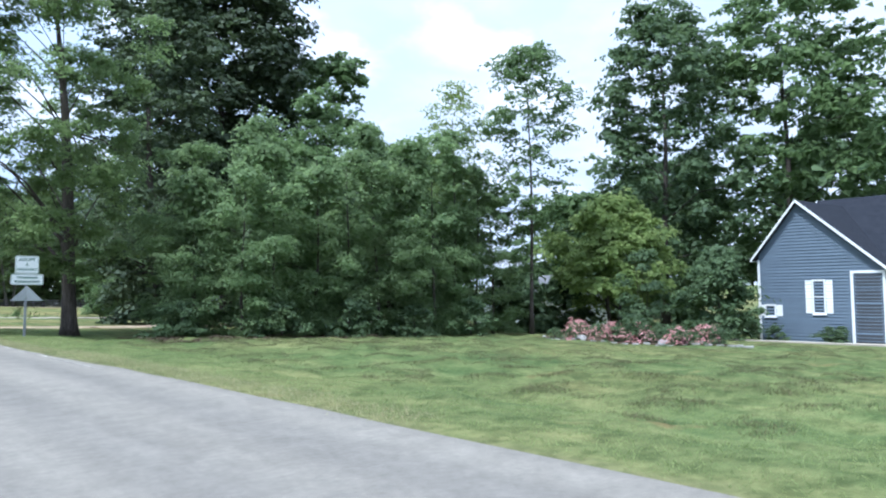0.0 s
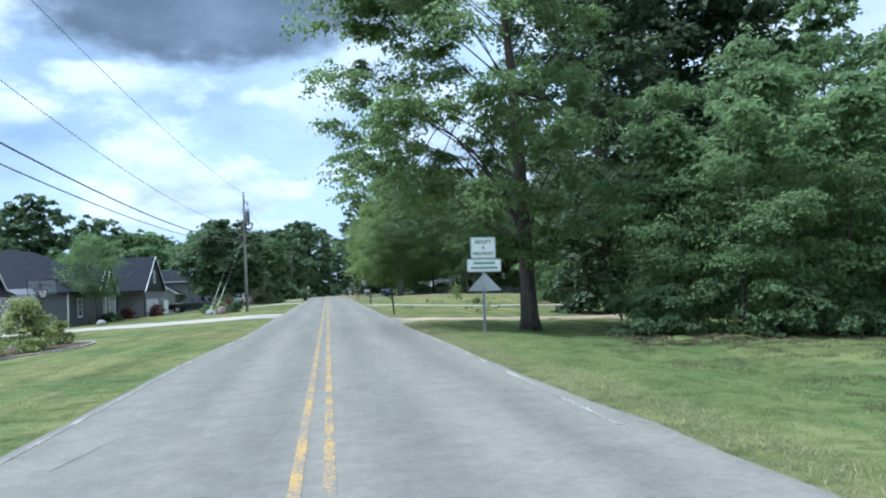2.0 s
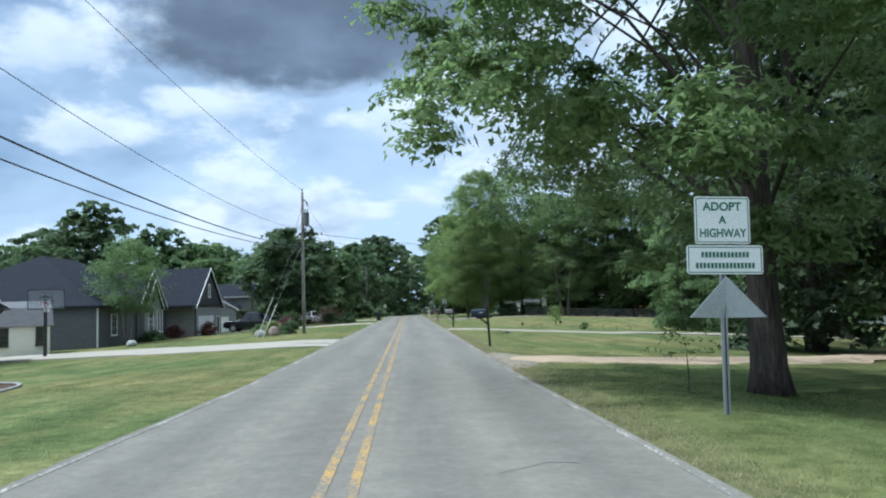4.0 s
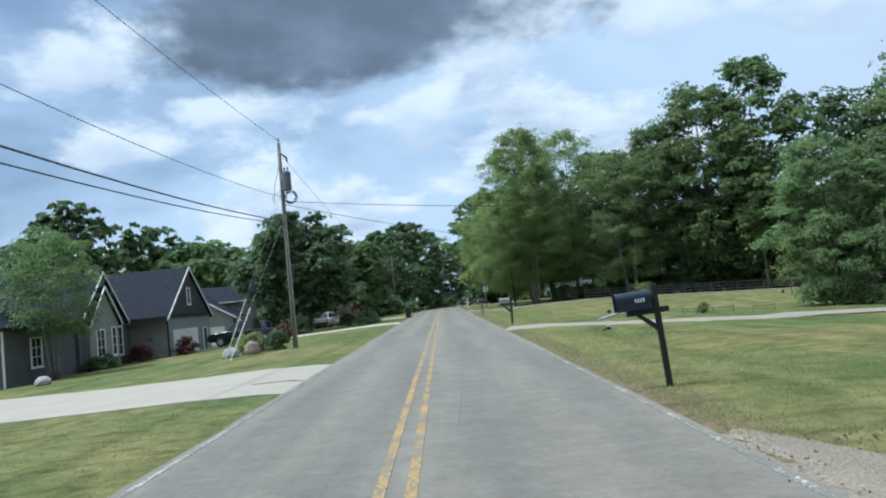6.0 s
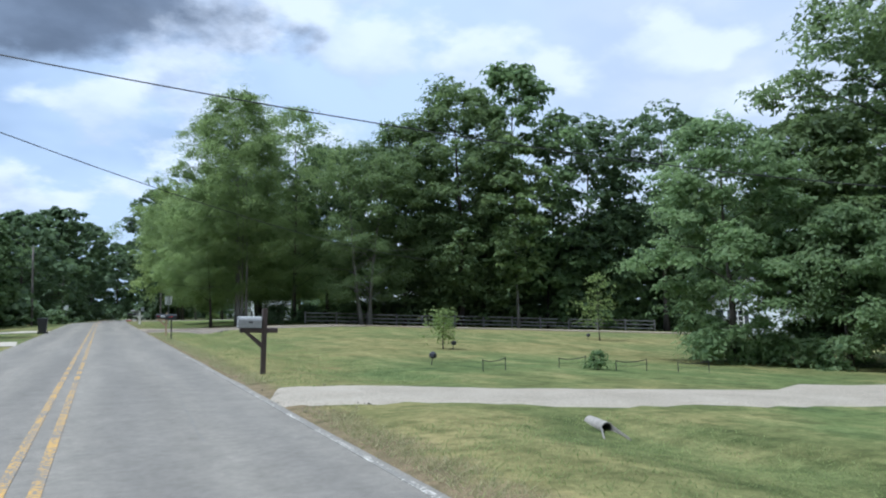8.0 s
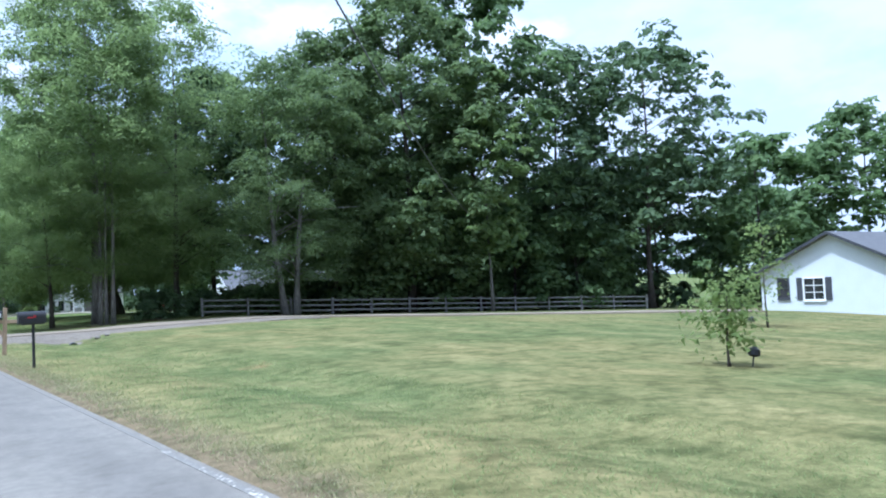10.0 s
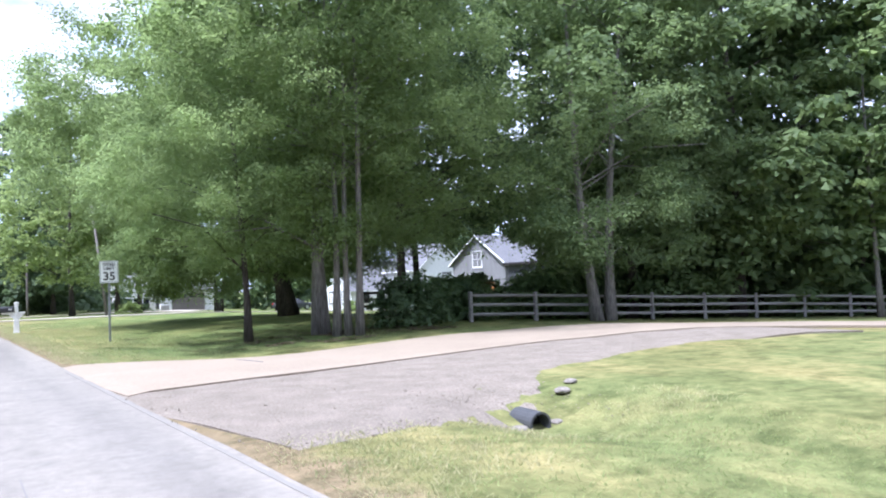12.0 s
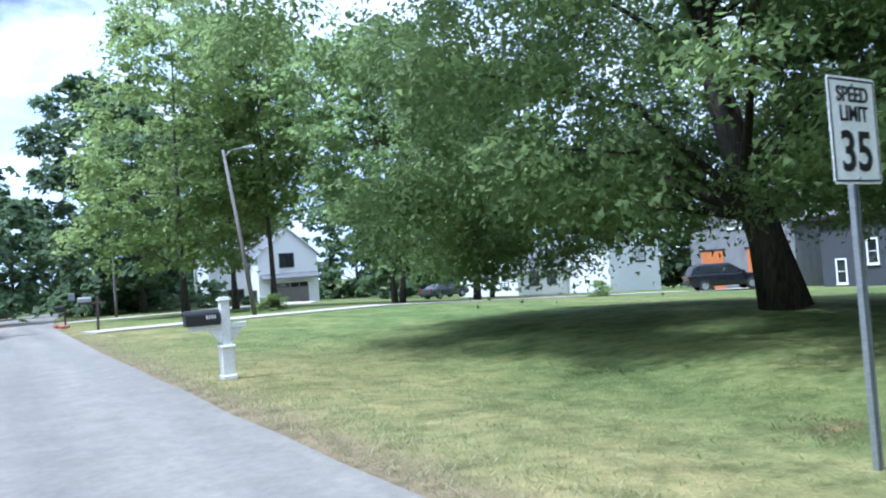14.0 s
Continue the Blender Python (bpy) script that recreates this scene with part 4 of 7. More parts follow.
def add_gable_block(root, x0, x1, y0, y1, zb, eave, ridge, axis, wall, roof, trim="white", over=0.35, peak=None, siding=False, rake=0.16, eave0=None, boards=False):
    """Walls with gables and a pitched roof; axis is the direction of the ridge."""
    a0, a1 = (y0, y1) if axis == "x" else (x0, x1)
    b0, b1 = (x0, x1) if axis == "x" else (y0, y1)
    pk = (a0 + a1) / 2 if peak is None else peak
    low = eave if eave0 is None else eave0
    bm = prism(bmesh.new(), [(a0, zb), (a1, zb), (a1, eave), (pk, ridge), (a0, low)], b0, b1, "x" if axis == "x" else "y")
    w = part("wall", bm, M[wall], root)
    th = 0.14
    for side, ae, ee in ((-1, a0, low), (1, a1, eave)):
        slope = (ridge - ee) / abs(pk - ae)
        ao, zo = ae + side * over, ee - slope * over
        bm = prism(bmesh.new(), [(ao, zo + 0.02), (pk, ridge + 0.02), (pk, ridge + 0.02 + th), (ao, zo + 0.02 + th)], b0 - over, b1 + over, "x" if axis == "x" else "y")
        r = part("roof", bm, M[roof], root)
        for be, sg in ((b0, -1), (b1, 1)):
            q0, q1 = sorted((be + sg * (over + 0.004), be + sg * (over + 0.05)))
            bm = prism(bmesh.new(), [(ao, zo - rake + th + 0.03), (pk, ridge - rake + th + 0.03), (pk, ridge + th + 0.04), (ao, zo + th + 0.04)], q0, q1, "x" if axis == "x" else "y")
            part("rake_board", bm, M[trim], r)
        bm = bmesh.new()
        g0, g1 = sorted((ao, ao + side * 0.09))
        (box(bm, b0 - over, g0, zo - 0.02, b1 + over, g1, zo + 0.12) if axis == "x" else box(bm, g0, b0 - over, zo - 0.02, g1, b1 + over, zo + 0.12))
        part("gutter", bm, M[trim], r)
    if siding:
        for be, sg in ((b0, -1), (b1, 1)):
            bm = bmesh.new()
            n = int((ridge - zb) / 0.18)
            for i in range(n):
                z = zb + i * 0.18
                f0, f1 = [1.0 if z + 0.18 < q else max(0.0, (ridge - z - 0.18) / (ridge - q)) for q in (low, eave)]
                l, r2 = pk + (a0 - pk) * f0, pk + (a1 - pk) * f1
                if r2 - l < 0.2:
                    continue
                p0, p1 = be + sg * 0.002, be + sg * 0.05
                vs = [(p0, l, z + 0.18), (p0, r2, z + 0.18), (p1, r2, z), (p1, l, z), (p0, l, z), (p0, r2, z)]
                if axis == "y":
                    vs = [(v[1], v[0], v[2]) for v in vs]
                vv = [bm.verts.new(v) for v in vs]
                bm.faces.new(vv[:4]), bm.faces.new((vv[3], vv[2], vv[5], vv[4])), bm.faces.new((vv[0], vv[4], vv[5], vv[1]))
                bm.faces.new((vv[0], vv[3], vv[4])), bm.faces.new((vv[1], vv[5], vv[2]))
                if boards:
                    bmesh.ops.recalc_face_normals(bm, faces=bm.faces)
                    part("siding_board", bm, M[wall], w)
                    bm = bmesh.new()
            bmesh.ops.recalc_face_normals(bm, faces=bm.faces)
            if not boards:
                part("siding", bm, M[wall], w)
    return w


def add_hip_block(root, x0, x1, y0, y1, zb, eave, ridge, wall, roof, over=0.4):
    w = part("wall", bbox(x0, y0, zb, x1, y1, eave), M[wall], root)
    inset = min(x1 - x0, y1 - y0) / 2
    X0, X1, Y0, Y1 = x0 - over, x1 + over, y0 - over, y1 + over
    bm = bmesh.new()
    ze = eave - 0.12
    if y1 - y0 > x1 - x0:
        r0, r1 = ((x0 + x1) / 2, y0 + inset, ridge), ((x0 + x1) / 2, y1 - inset, ridge)
    else:
        r0, r1 = (x0 + inset, (y0 + y1) / 2, ridge), (x1 - inset, (y0 + y1) / 2, ridge)
    c = [bm.verts.new(v) for v in ((X0, Y0, ze), (X1, Y0, ze), (X1, Y1, ze), (X0, Y1, ze))]
    d = [bm.verts.new((v.co.x, v.co.y, ze + 0.16)) for v in c]
    a, b = bm.verts.new(r0), bm.verts.new(r1)
    bm.faces.new(c[::-1])
    for i in range(4):
        bm.faces.new((c[i], c[(i + 1) % 4], d[(i + 1) % 4], d[i]))
    if y1 - y0 > x1 - x0:
        bm.faces.new((d[0], d[1], a)), bm.faces.new((d[1], d[2], b, a)), bm.faces.new((d[2], d[3], b)), bm.faces.new((d[3], d[0], a, b))
    else:
        bm.faces.new((d[0], d[1], b, a)), bm.faces.new((d[1], d[2], b)), bm.faces.new((d[2], d[3], a, b)), bm.faces.new((d[3], d[0], a))
    bmesh.ops.recalc_face_normals(bm, faces=bm.faces)
    part("roof", bm, M[roof], root)
    return w


def downspout(root, x, y, z0, z1, mat="black"):
    bm = bmesh.new()
    box(bm, x - 0.05, y - 0.05, z0, x + 0.05, y + 0.05, z1, 0.01)
    box(bm, x - 0.05, y - 0.05, z0, x + 0.18, y + 0.05, z0 + 0.09)
    part("downspout", bm, M[mat], root)


# blue-grey house with white trim, gable to the road
root = empty("house", pose(0, 0, 0), "blue-grey clapboard house with white trim and dark roof", "house")
add_gable_block(root, 41.5, 50, 12.6, 19.4, -2.4, 3.0, 5.9, "x", "siding_blue", "shingle", peak=17.05, siding=True, over=0.3, eave0=2.0, boards=True)
add_gable_block(root, 42.8, 55.5, -8, 18.6, -2.4, 2.3, 6.5, "y", "siding_blue", "shingle", over=0.3)
add_window(root, "x", 41.5, -1, 16.05, -0.35, 0.55, 1.75, nx=1, ny=2, shutters="white")
add_window(root, "x", 41.5, -1, 18.8, -0.55, 0.5, 0.55, nx=1, ny=1, shutters="white")
add_garage(root, "x", 41.5, -1, 12.8, 14.25, -2.2, 1.8, "siding_dark", 5, 1)
part("corner_board", bbox(41.44, 19.34, -2.4, 41.64, 19.48, 2.7), M["white"], root)

# pale house glimpsed behind the thicket
root = empty("house", pose(0, 0, 0), "pale house with a grey roof behind the trees", "house")
add_gable_block(root, 50.5, 60, 43.5, 53, -3.0, 0.2, 2.2, "y", "siding_pale", "shingle_grey")
add_window(root, "x", 50.5, -1, 47, -1.2, 1.0, 1.2)

# grey brick house with charcoal roofs left of the road
root = empty("house", pose(0, 0, 0), "painted grey brick house with steep charcoal roofs", "house")
root.matrix_basis = pose(0.2, -1.2, 0.12)
add_hip_block(root, -37, -22.0, 75.7, 97.0, -2.3, 2.25, 6.6, "brick_grey", "shingle")
add_gable_block(root, -30, -21.8, 83.3, 89.9, -1.9, 2.2, 5.35, "x", "brick_grey", "shingle", over=0.25)
add_gable_block(root, -26, -21.45, 84.0, 88.1, -1.9, 2.15, 4.4, "x", "brick_light", "shingle", over=0.2)
add_gable_block(root, -30, -19.4, 91.2, 101.0, -1.8, 2.15, 5.85, "x", "brick_light", "shingle", over=0.25)
add_window(root, "x", -22.0, 1, 78.9, 0.1, 0.95, 1.5)
add_window(root, "x", -21.45, 1, 85.4, 0.1, 1.0, 1.6)
add_window(root, "x", -21.45, 1, 87.3, 0.1, 0.5, 1.7, nx=1)
add_window(root, "x", -21.8, 1, 89.0, 0.0, 0.6, 1.8, nx=1)
part("gable", prism(bmesh.new(), [(91.35, 2.3), (100.85, 2.3), (96.1, 5.82)], -19.397, -19.36, "x"), M["siding_dark"], root, "dark shingled gable face")
part("gutter", bbox(-19.4, 91.1, 2.16, -19.22, 101.1, 2.3), M["black"], root)
add_window(root, "x", -19.36, 1, 96.1, 3.15, 0.55, 1.15, nx=1, ny=2)
add_garage(root, "x", -19.4, 1, 92.5, 97.6, -1.1, 1.1, "white", 4, 4)
add_window(root, "x", -19.4, 1, 99.6, -1.0, 0.9, 2.1, nx=1, ny=1, name="side_door")
for yy in (75.75, 84.05, 91.25):
    downspout(root, -21.92 if yy < 90 else -19.32, yy, -1.0, 2.1, "white" if yy < 80 else "black")
part("eave_beam", bbox(-21.4, 89.95, 1.95, -19.2, 91.15, 2.25), M["black"], root)

# white board-and-batten house with a brown garage door
root = empty("house", pose(0, 0, 0), "white board-and-batten house with a dark metal awning", "house")
add_gable_block(root, -34, -21.0, 50.4, 59.6, -1.7, 2.4, 6.7, "x", "white", "shingle", over=0.4)
bm = bmesh.new()
for i in range(24):
    yy = 50.5 + i * 0.39
    top = 2.4 + (6.7 - 2.4) * (1 - abs(yy - 55) / 4.6)
    box(bm, -21.0, yy - 0.025, -1.6, -20.975, yy + 0.025, max(0.2, top - 0.1))
part("batten", bm, M["white"], root)
add_window(root, "x", -21.0, 1, 54.5, 3.7, 0.75, 0.85, casing="black", nx=2, ny=1)
add_garage(root, "x", -21.0, 1, 51.0, 58.2, -1.0, 1.75, "brown_door", 4, 6)
bm = bmesh.new()
prism(bm, [(-21.0, 2.75), (-19.9, 2.15), (-19.9, 2.07), (-21.0, 2.6)], 50.6, 59.4, "y")
for i in range(23):
    yy = 50.7 + i * 0.38
    prism(bm, [(-21.0, 2.83), (-19.9, 2.23), (-19.9, 2.13), (-21.0, 2.73)], yy, yy + 0.04, "y")
part("awning", bm, M["roof_metal"], root)
for yy in (50.9, 59.0):
    part("bracket", tube(bmesh.new(), [(-20.95, yy, 1.2), (-20.5, yy, 1.75), (-20.05, yy, 2.1)], 0.06, 6), M["wood_dark"], root)
part("lantern", bbox(-20.98, 58.75, 1.2, -20.8, 58.95, 1.55, bevel=0.03), M["black"], root)

# cream garden shed with a gambrel roof
M["shed_cream"] = surface("cream_shed_boards", (0.72, 0.72, 0.63), (0.80, 0.80, 0.71), 2, 30, 0.6, bump=0.08)
root = empty("garden_shed", pose(-24.3, 69.0, ground_z(-24.3, 69.0), 0, 0, 30), "small cream garden shed with grey gambrel roof", "shed")
part("wall", prism(bmesh.new(), [(-2.2, -0.1), (2.2, -0.1), (2.2, 2.0), (1.6, 2.9), (0, 3.3), (-1.6, 2.9), (-2.2, 2.0)], -1.5, 1.5, "x"), M["shed_cream"], root)
for sg in (-1, 1):
    part("roof", prism(bmesh.new(), [(sg * 2.35, 1.85), (sg * 1.66, 2.93), (0, 3.36), (0, 3.46), (sg * 1.72, 3.02), (sg * 2.45, 1.88)], -1.68, 1.68, "x"), M["shingle_grey"], root)
for u in (-1.05, 1.0):
    add_window(root, "y", -2.2, -1, u, 0.75, 0.42, 0.95, casing="black", nx=1, ny=3)
for u in (-0.78, 0.02):
    part("door", bbox(-1.54, u, 0.05, -1.5, u + 0.76, 1.9, bevel=0.008), M["white"], root)

# next houses on that side
root = empty("house", pose(0, 0, 0), "grey house with charcoal roof behind parked cars", "house")
add_gable_block(root, -30, -19.5, 108, 118, -2.0, 2.0, 5.2, "y", "brick_light", "shingle")
add_gable_block(root, -26, -18.5, 111.5, 116.5, -2.0, 3.6, 5.0, "x", "brick_light", "shingle")
add_window(root, "x", -18.5, 1, 114, 3.0, 1.6, 0.7, nx=3, ny=1)
add_garage(root, "y", 108, -1, -23.5, -20.5, -1.4, 1.0, "white", 4, 3)

root = empty("garden_shed", pose(-16.0, 119.5, ground_z(-16.0, 119.5)), "small white shed among dark trees", "shed")
part("wall", prism(bmesh.new(), [(-1.2, 0), (1.2, 0), (1.2, 2.0), (0, 2.6), (-1.2, 2.0)], -1.2, 1.2, "y"), M["white"], root)
for sg in (-1, 1):
    part("roof", prism(bmesh.new(), [(sg * 1.4, 1.9), (0, 2.62), (0, 2.72), (sg * 1.4, 2.0)], -1.35, 1.35, "y"), M["shingle_grey"], root)

M["door_taupe"] = surface("taupe_garage_door", (0.17, 0.15, 0.135), (0.21, 0.19, 0.17), 2.0, 30, 0.6, bump=0.1)
# small pale blue house at the end of the concrete drive
root = empty("house", pose(0, 0, 0), "small pale blue-white house with grey roof", "house")
root.matrix_basis = pose(0, 0, 0.75)
add_gable_block(root, 44.2, 54, 93.0, 101.6, -3.0, 0.15, 2.3, "x", "siding_pale", "shingle_grey", trim="siding_dark", over=0.5)
add_window(root, "x", 44.2, -1, 100.2, -1.3, 0.55, 1.1, casing="siding_dark", nx=1, ny=2)
add_window(root, "x", 44.2, -1, 98.4, -1.4, 1.1, 1.2, shutters="siding_dark")
add_window(root, "y", 101.6, 1, 48, -1.4, 1.1, 1.2)

# white two-storey garage wing
root = empty("house", pose(0, 0, 0), "white two-storey house with a grey garage door", "house")
root.matrix_basis = pose(-0.6, 0, 0.75)
add_gable_block(root, 31.0, 39.2, 220, 233, -3.0, 4.2, 7.7, "y", "white", "shingle_grey", siding=True)
add_garage(root, "y", 219.93, -1, 32.6, 37.7, -2.3, 0.5, "door_taupe", 4, 4, lights=True)
add_window(root, "y", 219.95, -1, 34.9, 2.6, 1.9, 1.7, casing="black", nx=3, ny=2)
part("porch_roof", prism(bmesh.new(), [(218.9, 1.15), (220.0, 1.75), (220.0, 1.6), (218.9, 1.0)], 31.2, 39.0, "x"), M["shingle_grey"], root)
part("stone_base", bbox(30.95, 219.9, -2.9, 32.2, 219.99, -1.2), M["stone"], root)
add_gable_block(root, 25.6, 31.2, 223.4, 231.5, -3.0, 3.6, 6.2, "x", "white", "shingle_grey", siding=True)
for xx in (26.6, 28.2, 29.6):
    add_window(root, "y", 223.4, -1, xx, -1.5, 0.7, 1.5, casing="black", nx=1, ny=2)
for yy in (221.4, 222.4):
    add_window(root, "x", 31.0, -1, yy, -1.6, 0.7, 1.3, casing="black", nx=1, ny=2)

# long white house behind the lawn trees
root = empty("house", pose(0, 0, 0), "long white single-storey house behind the lawn trees", "house")
add_gable_block(root, 44, 60, 183.0, 193, -3.4, 0.9, 4.3, "x", "white", "shingle_grey", siding=True)
add_gable_block(root, 50.2, 57, 177.0, 185, -3.4, 3.2, 6.2, "y", "white", "shingle_grey", siding=True)
for xx in (46, 48.2, 58):
    add_window(root, "y", 183.0, -1, xx, -0.7, 1.0, 1.4, casing="black", nx=2, ny=2)
add_window(root, "y", 177.0, -1, 54.4, 0.9, 1.2, 1.7, casing="black", nx=3, ny=2)
for yy in (185, 188.5):
    add_window(root, "x", 44, -1, yy, -0.7, 1.0, 1.4, casing="black", nx=2, ny=2)

# grey barn with cedar doors, and its dark neighbour
M["barn_grey"] = surface("grey_barn_boards", (0.15, 0.15, 0.15), (0.23, 0.228, 0.222), 2.0, 18, 0.85, bump=0.4, stretch=(1, 1, 0.2))
root = empty("barn", pose(0, 0, 0), "grey barn with orange cedar doors", "barn")
root.matrix_basis = pose(-1.9, 0.2, 0.45)
add_gable_block(root, 48.0, 56.5, 155.3, 163.8, -3.2, 2.7, 5.4, "x", "barn_grey", "shingle_grey", siding=True)
for yy in (157.0, 160.9):
    d = part("door", face_box(bmesh.new(), "x", 48.0, -1, yy, yy + 1.92, -2.9, 0.85, 0.04, 0.06), M["orange_wood"], root)
    for i in range(6):
        part("plank", face_box(bmesh.new(), "x", 48.0, -1, yy + i * 0.32, yy + i * 0.32 + 0.305, -2.9, 0.85, 0.06, 0.09), M["orange_wood"], d)
    bm = bmesh.new()
    face_box(bm, "x", 48.0, -1, yy - 0.2, yy + 2.1, 0.87, 0.99, 0.04, 0.12)
    part("track", bm, M["black"], d)
add_window(root, "x", 48.0, -1, 159.6, 2.4, 1.4, 1.5, nx=2, ny=2)
root = empty("outbuilding", pose(0, 0, 0), "dark grey flat-roofed outbuilding with white windows", "building")
part("wall", bbox(44.0, 143.8, -3.2, 52.0, 152.5, 2.7), M["siding_dark"], root)
part("roof", bbox(43.6, 143.4, 2.7, 52.4, 152.9, 2.95, bevel=0.04), M["roof_metal"], root)
for yy, zz in ((149.4, 0.0), (151.3, -1.1)):
    add_window(root, "x", 44.0, -1, yy, zz, 0.5, 1.35, nx=1, ny=2)

# ---- split-rail fence ----
FENCE = [(17.3, 123.0), (20.05, 122.5), (22.8, 122.0), (25.5, 121.4), (28.2, 120.8), (30.9, 120.1), (33.6, 119.4), (36.3, 118.7), (39.0, 117.9), (41.7, 117.1), (44.4, 116.2), (47.0, 115.2), (49.6, 114.0)]
fence = empty("fence", pose(17.3, 123.0, ground_z(17.3, 123.0)), "weathered grey split-rail fence with three rails", "fence")
f0 = Vector((17.3, 123.0, ground_z(17.3, 123.0)))
post_bm = bmesh.new()
box(post_bm, -0.065, -0.065, -0.15, 0.065, 0.065, 1.12, 0.018)
post = part("post", post_bm, M["rail_grey"], fence)
rail_bm = bmesh.new()
tube(rail_bm, [(0, 0, 0), (0.08, 0, 0), (0.92, 0, 0), (1, 0, 0)], [0.03, 0.062, 0.062, 0.03], 6)
rail = None
for i, (fx, fy) in enumerate(FENCE):
    p = Vector((fx, fy, ground_z(fx, fy))) - f0
    if i == 0:
        post.location = p
    else:
        q = post.copy()
        scene.collection.objects.link(q)
        q.location = p
        q.rotation_euler = (0.03 * math.sin(i * 3.1), 0.03 * math.cos(i * 1.7), 0.1 * i)
    if i + 1 < len(FENCE):
        n = Vector((*FENCE[i + 1], ground_z(*FENCE[i + 1]))) - f0
        for k, hz in enumerate((0.28, 0.62, 0.96)):
            d = n - p
            if rail is None:
                rail = q = part("rail", rail_bm, M["rail_grey"], fence)
            else:
                q = rail.copy()
                scene.collection.objects.link(q)
            q.matrix_basis = Matrix.Translation(p + Vector((0, 0, hz + 0.02 * math.sin(i * 5 + k)))) @ d.to_track_quat("X", "Z").to_matrix().to_4x4() @ Matrix.Diagonal((d.length, 1, 1, 1))

# a short board fence on the shaded lawn
BX, BY, SX, SY = 19.33, 135.3, 1.25, -1.3
root = empty("fence", pose(BX, BY, ground_z(BX, BY)), "short dark weathered board fence on the shaded lawn", "fence")
for k in range(4):
    dz = ground_z(BX + SX * k, BY + SY * k) - ground_z(BX, BY)
    part("post", bbox(SX * k - 0.075, SY * k - 0.075, dz - 0.15, SX * k + 0.075, SY * k + 0.075, dz + 1.26, bevel=0.015), M["wood_dark"], root)
    for hz in (0.34, 0.68, 1.02) if k < 3 else ():
        bm = bbox(-0.02, -1.87, hz, 0.02, 0.06, hz + 0.13, bevel=0.008)
        bmesh.ops.transform(bm, matrix=pose(SX * k - 0.075, SY * k - 0.075, dz + 0.012 * math.sin(k * 4 + hz * 9), 0, 0, 43.9), verts=bm.verts[:])
        part("rail", bm, M["wood_dark"], root)

# ---- writing ----


def lettering(text, size, mat, parent, m, name="lettering", depth=0.002, align="CENTER", squeeze=1.0):
    cu = bpy.data.curves.new("writing", "FONT")
    cu.body, cu.size, cu.extrude, cu.align_x, cu.align_y = text, size, depth, align, "CENTER"
    cu.offset = size * 0.02
    tmp = bpy.data.objects.new("writing", cu)
    me = bpy.data.meshes.new_from_object(tmp)
    bpy.data.objects.remove(tmp)
    me.materials.clear()
    me.materials.append(mat)
    ob = new(name, me)
    ob.parent = parent
    ob.matrix_basis = m @ Matrix.Diagonal((squeeze, 1, 1, 1))
    return ob


def bars(parent, mat, m, n, w, h, gap, name="marking"):
    """Plain bars in place of characters that are not to be read."""
    bm = bmesh.new()
    for i in range(n):
        u = (i - (n - 1) / 2) * (w + gap)
        box(bm, u - w / 2, -h / 2, 0, u + w / 2, h / 2, 0.003)
    ob = part(name, bm, mat, parent)
    ob.matrix_basis = m
    return ob


def plate(w, h, t=0.004, r=0.03):
    """A sign sheet with rounded corners in the local x-z plane, facing -y."""
    bm = bmesh.new()
    o = []
    for cx, cz, a0 in ((w / 2 - r, h / 2 - r, 0), (-w / 2 + r, h / 2 - r, 90), (-w / 2 + r, -h / 2 + r, 180), (w / 2 - r, -h / 2 + r, 270)):
        for k in range(4):
            a = radians(a0 + 30 * k)
            o.append((cx + r * math.cos(a), cz + r * math.sin(a)))
    return prism(bm, o, -t / 2, t / 2, "y")


def border(w, h, t, y=-0.006):
    bm = bmesh.new()
    box(bm, -w / 2, y, h / 2 - t, w / 2, y + 0.003, h / 2)
    box(bm, -w / 2, y, -h / 2, w / 2, y + 0.003, -h / 2 + t)
    box(bm, -w / 2, y, -h / 2 + t, -w / 2 + t, y + 0.003, h / 2 - t)
    box(bm, w / 2 - t, y, -h / 2 + t, w / 2, y + 0.003, h / 2 - t)
    return bm


FRONT = pose(0, -0.006, 0, 90, 0, 0)

# speed limit sign
root = empty("speed_limit_sign", pose(6.14, 129.31, ground_z(6.14, 129.31)), "white speed limit sign on a galvanised post", "road sign")
bm = bmesh.new()
for a, b, c, d in ((-0.035, -0.005, -0.012, 0.03), (0.012, -0.005, 0.035, 0.03), (-0.035, 0.03, 0.035, 0.036)):
    box(bm, a, b, -0.3, c, d, 2.84)
part("post", bm, M["steel"], root)
GZ = ground_z(6.14, 129.31)
panel = part("panel", plate(0.62, 0.775), M["sign_white"], root)
panel.location = (0.0, -0.03, 2.26 - GZ)
part("border", border(0.585, 0.74, 0.014), M["sign_black"], panel)
lettering("SPEED", 0.155, M["sign_black"], panel, pose(0, -0.0055, 0.255, 90, 0, 0), squeeze=0.98)
lettering("LIMIT", 0.155, M["sign_black"], panel, pose(0, -0.0055, 0.115, 90, 0, 0), squeeze=1.0)
lettering("35", 0.40, M["sign_black"], panel, pose(0, -0.0055, -0.165, 90, 0, 0), squeeze=1.05)
for dz in (0.33, -0.345):
    b = part("bolt", tube(bmesh.new(), [(0, -0.012, 0), (0, 0.01, 0)], 0.012, 8), M["steel"], panel)
    b.location = (0, 0, dz)

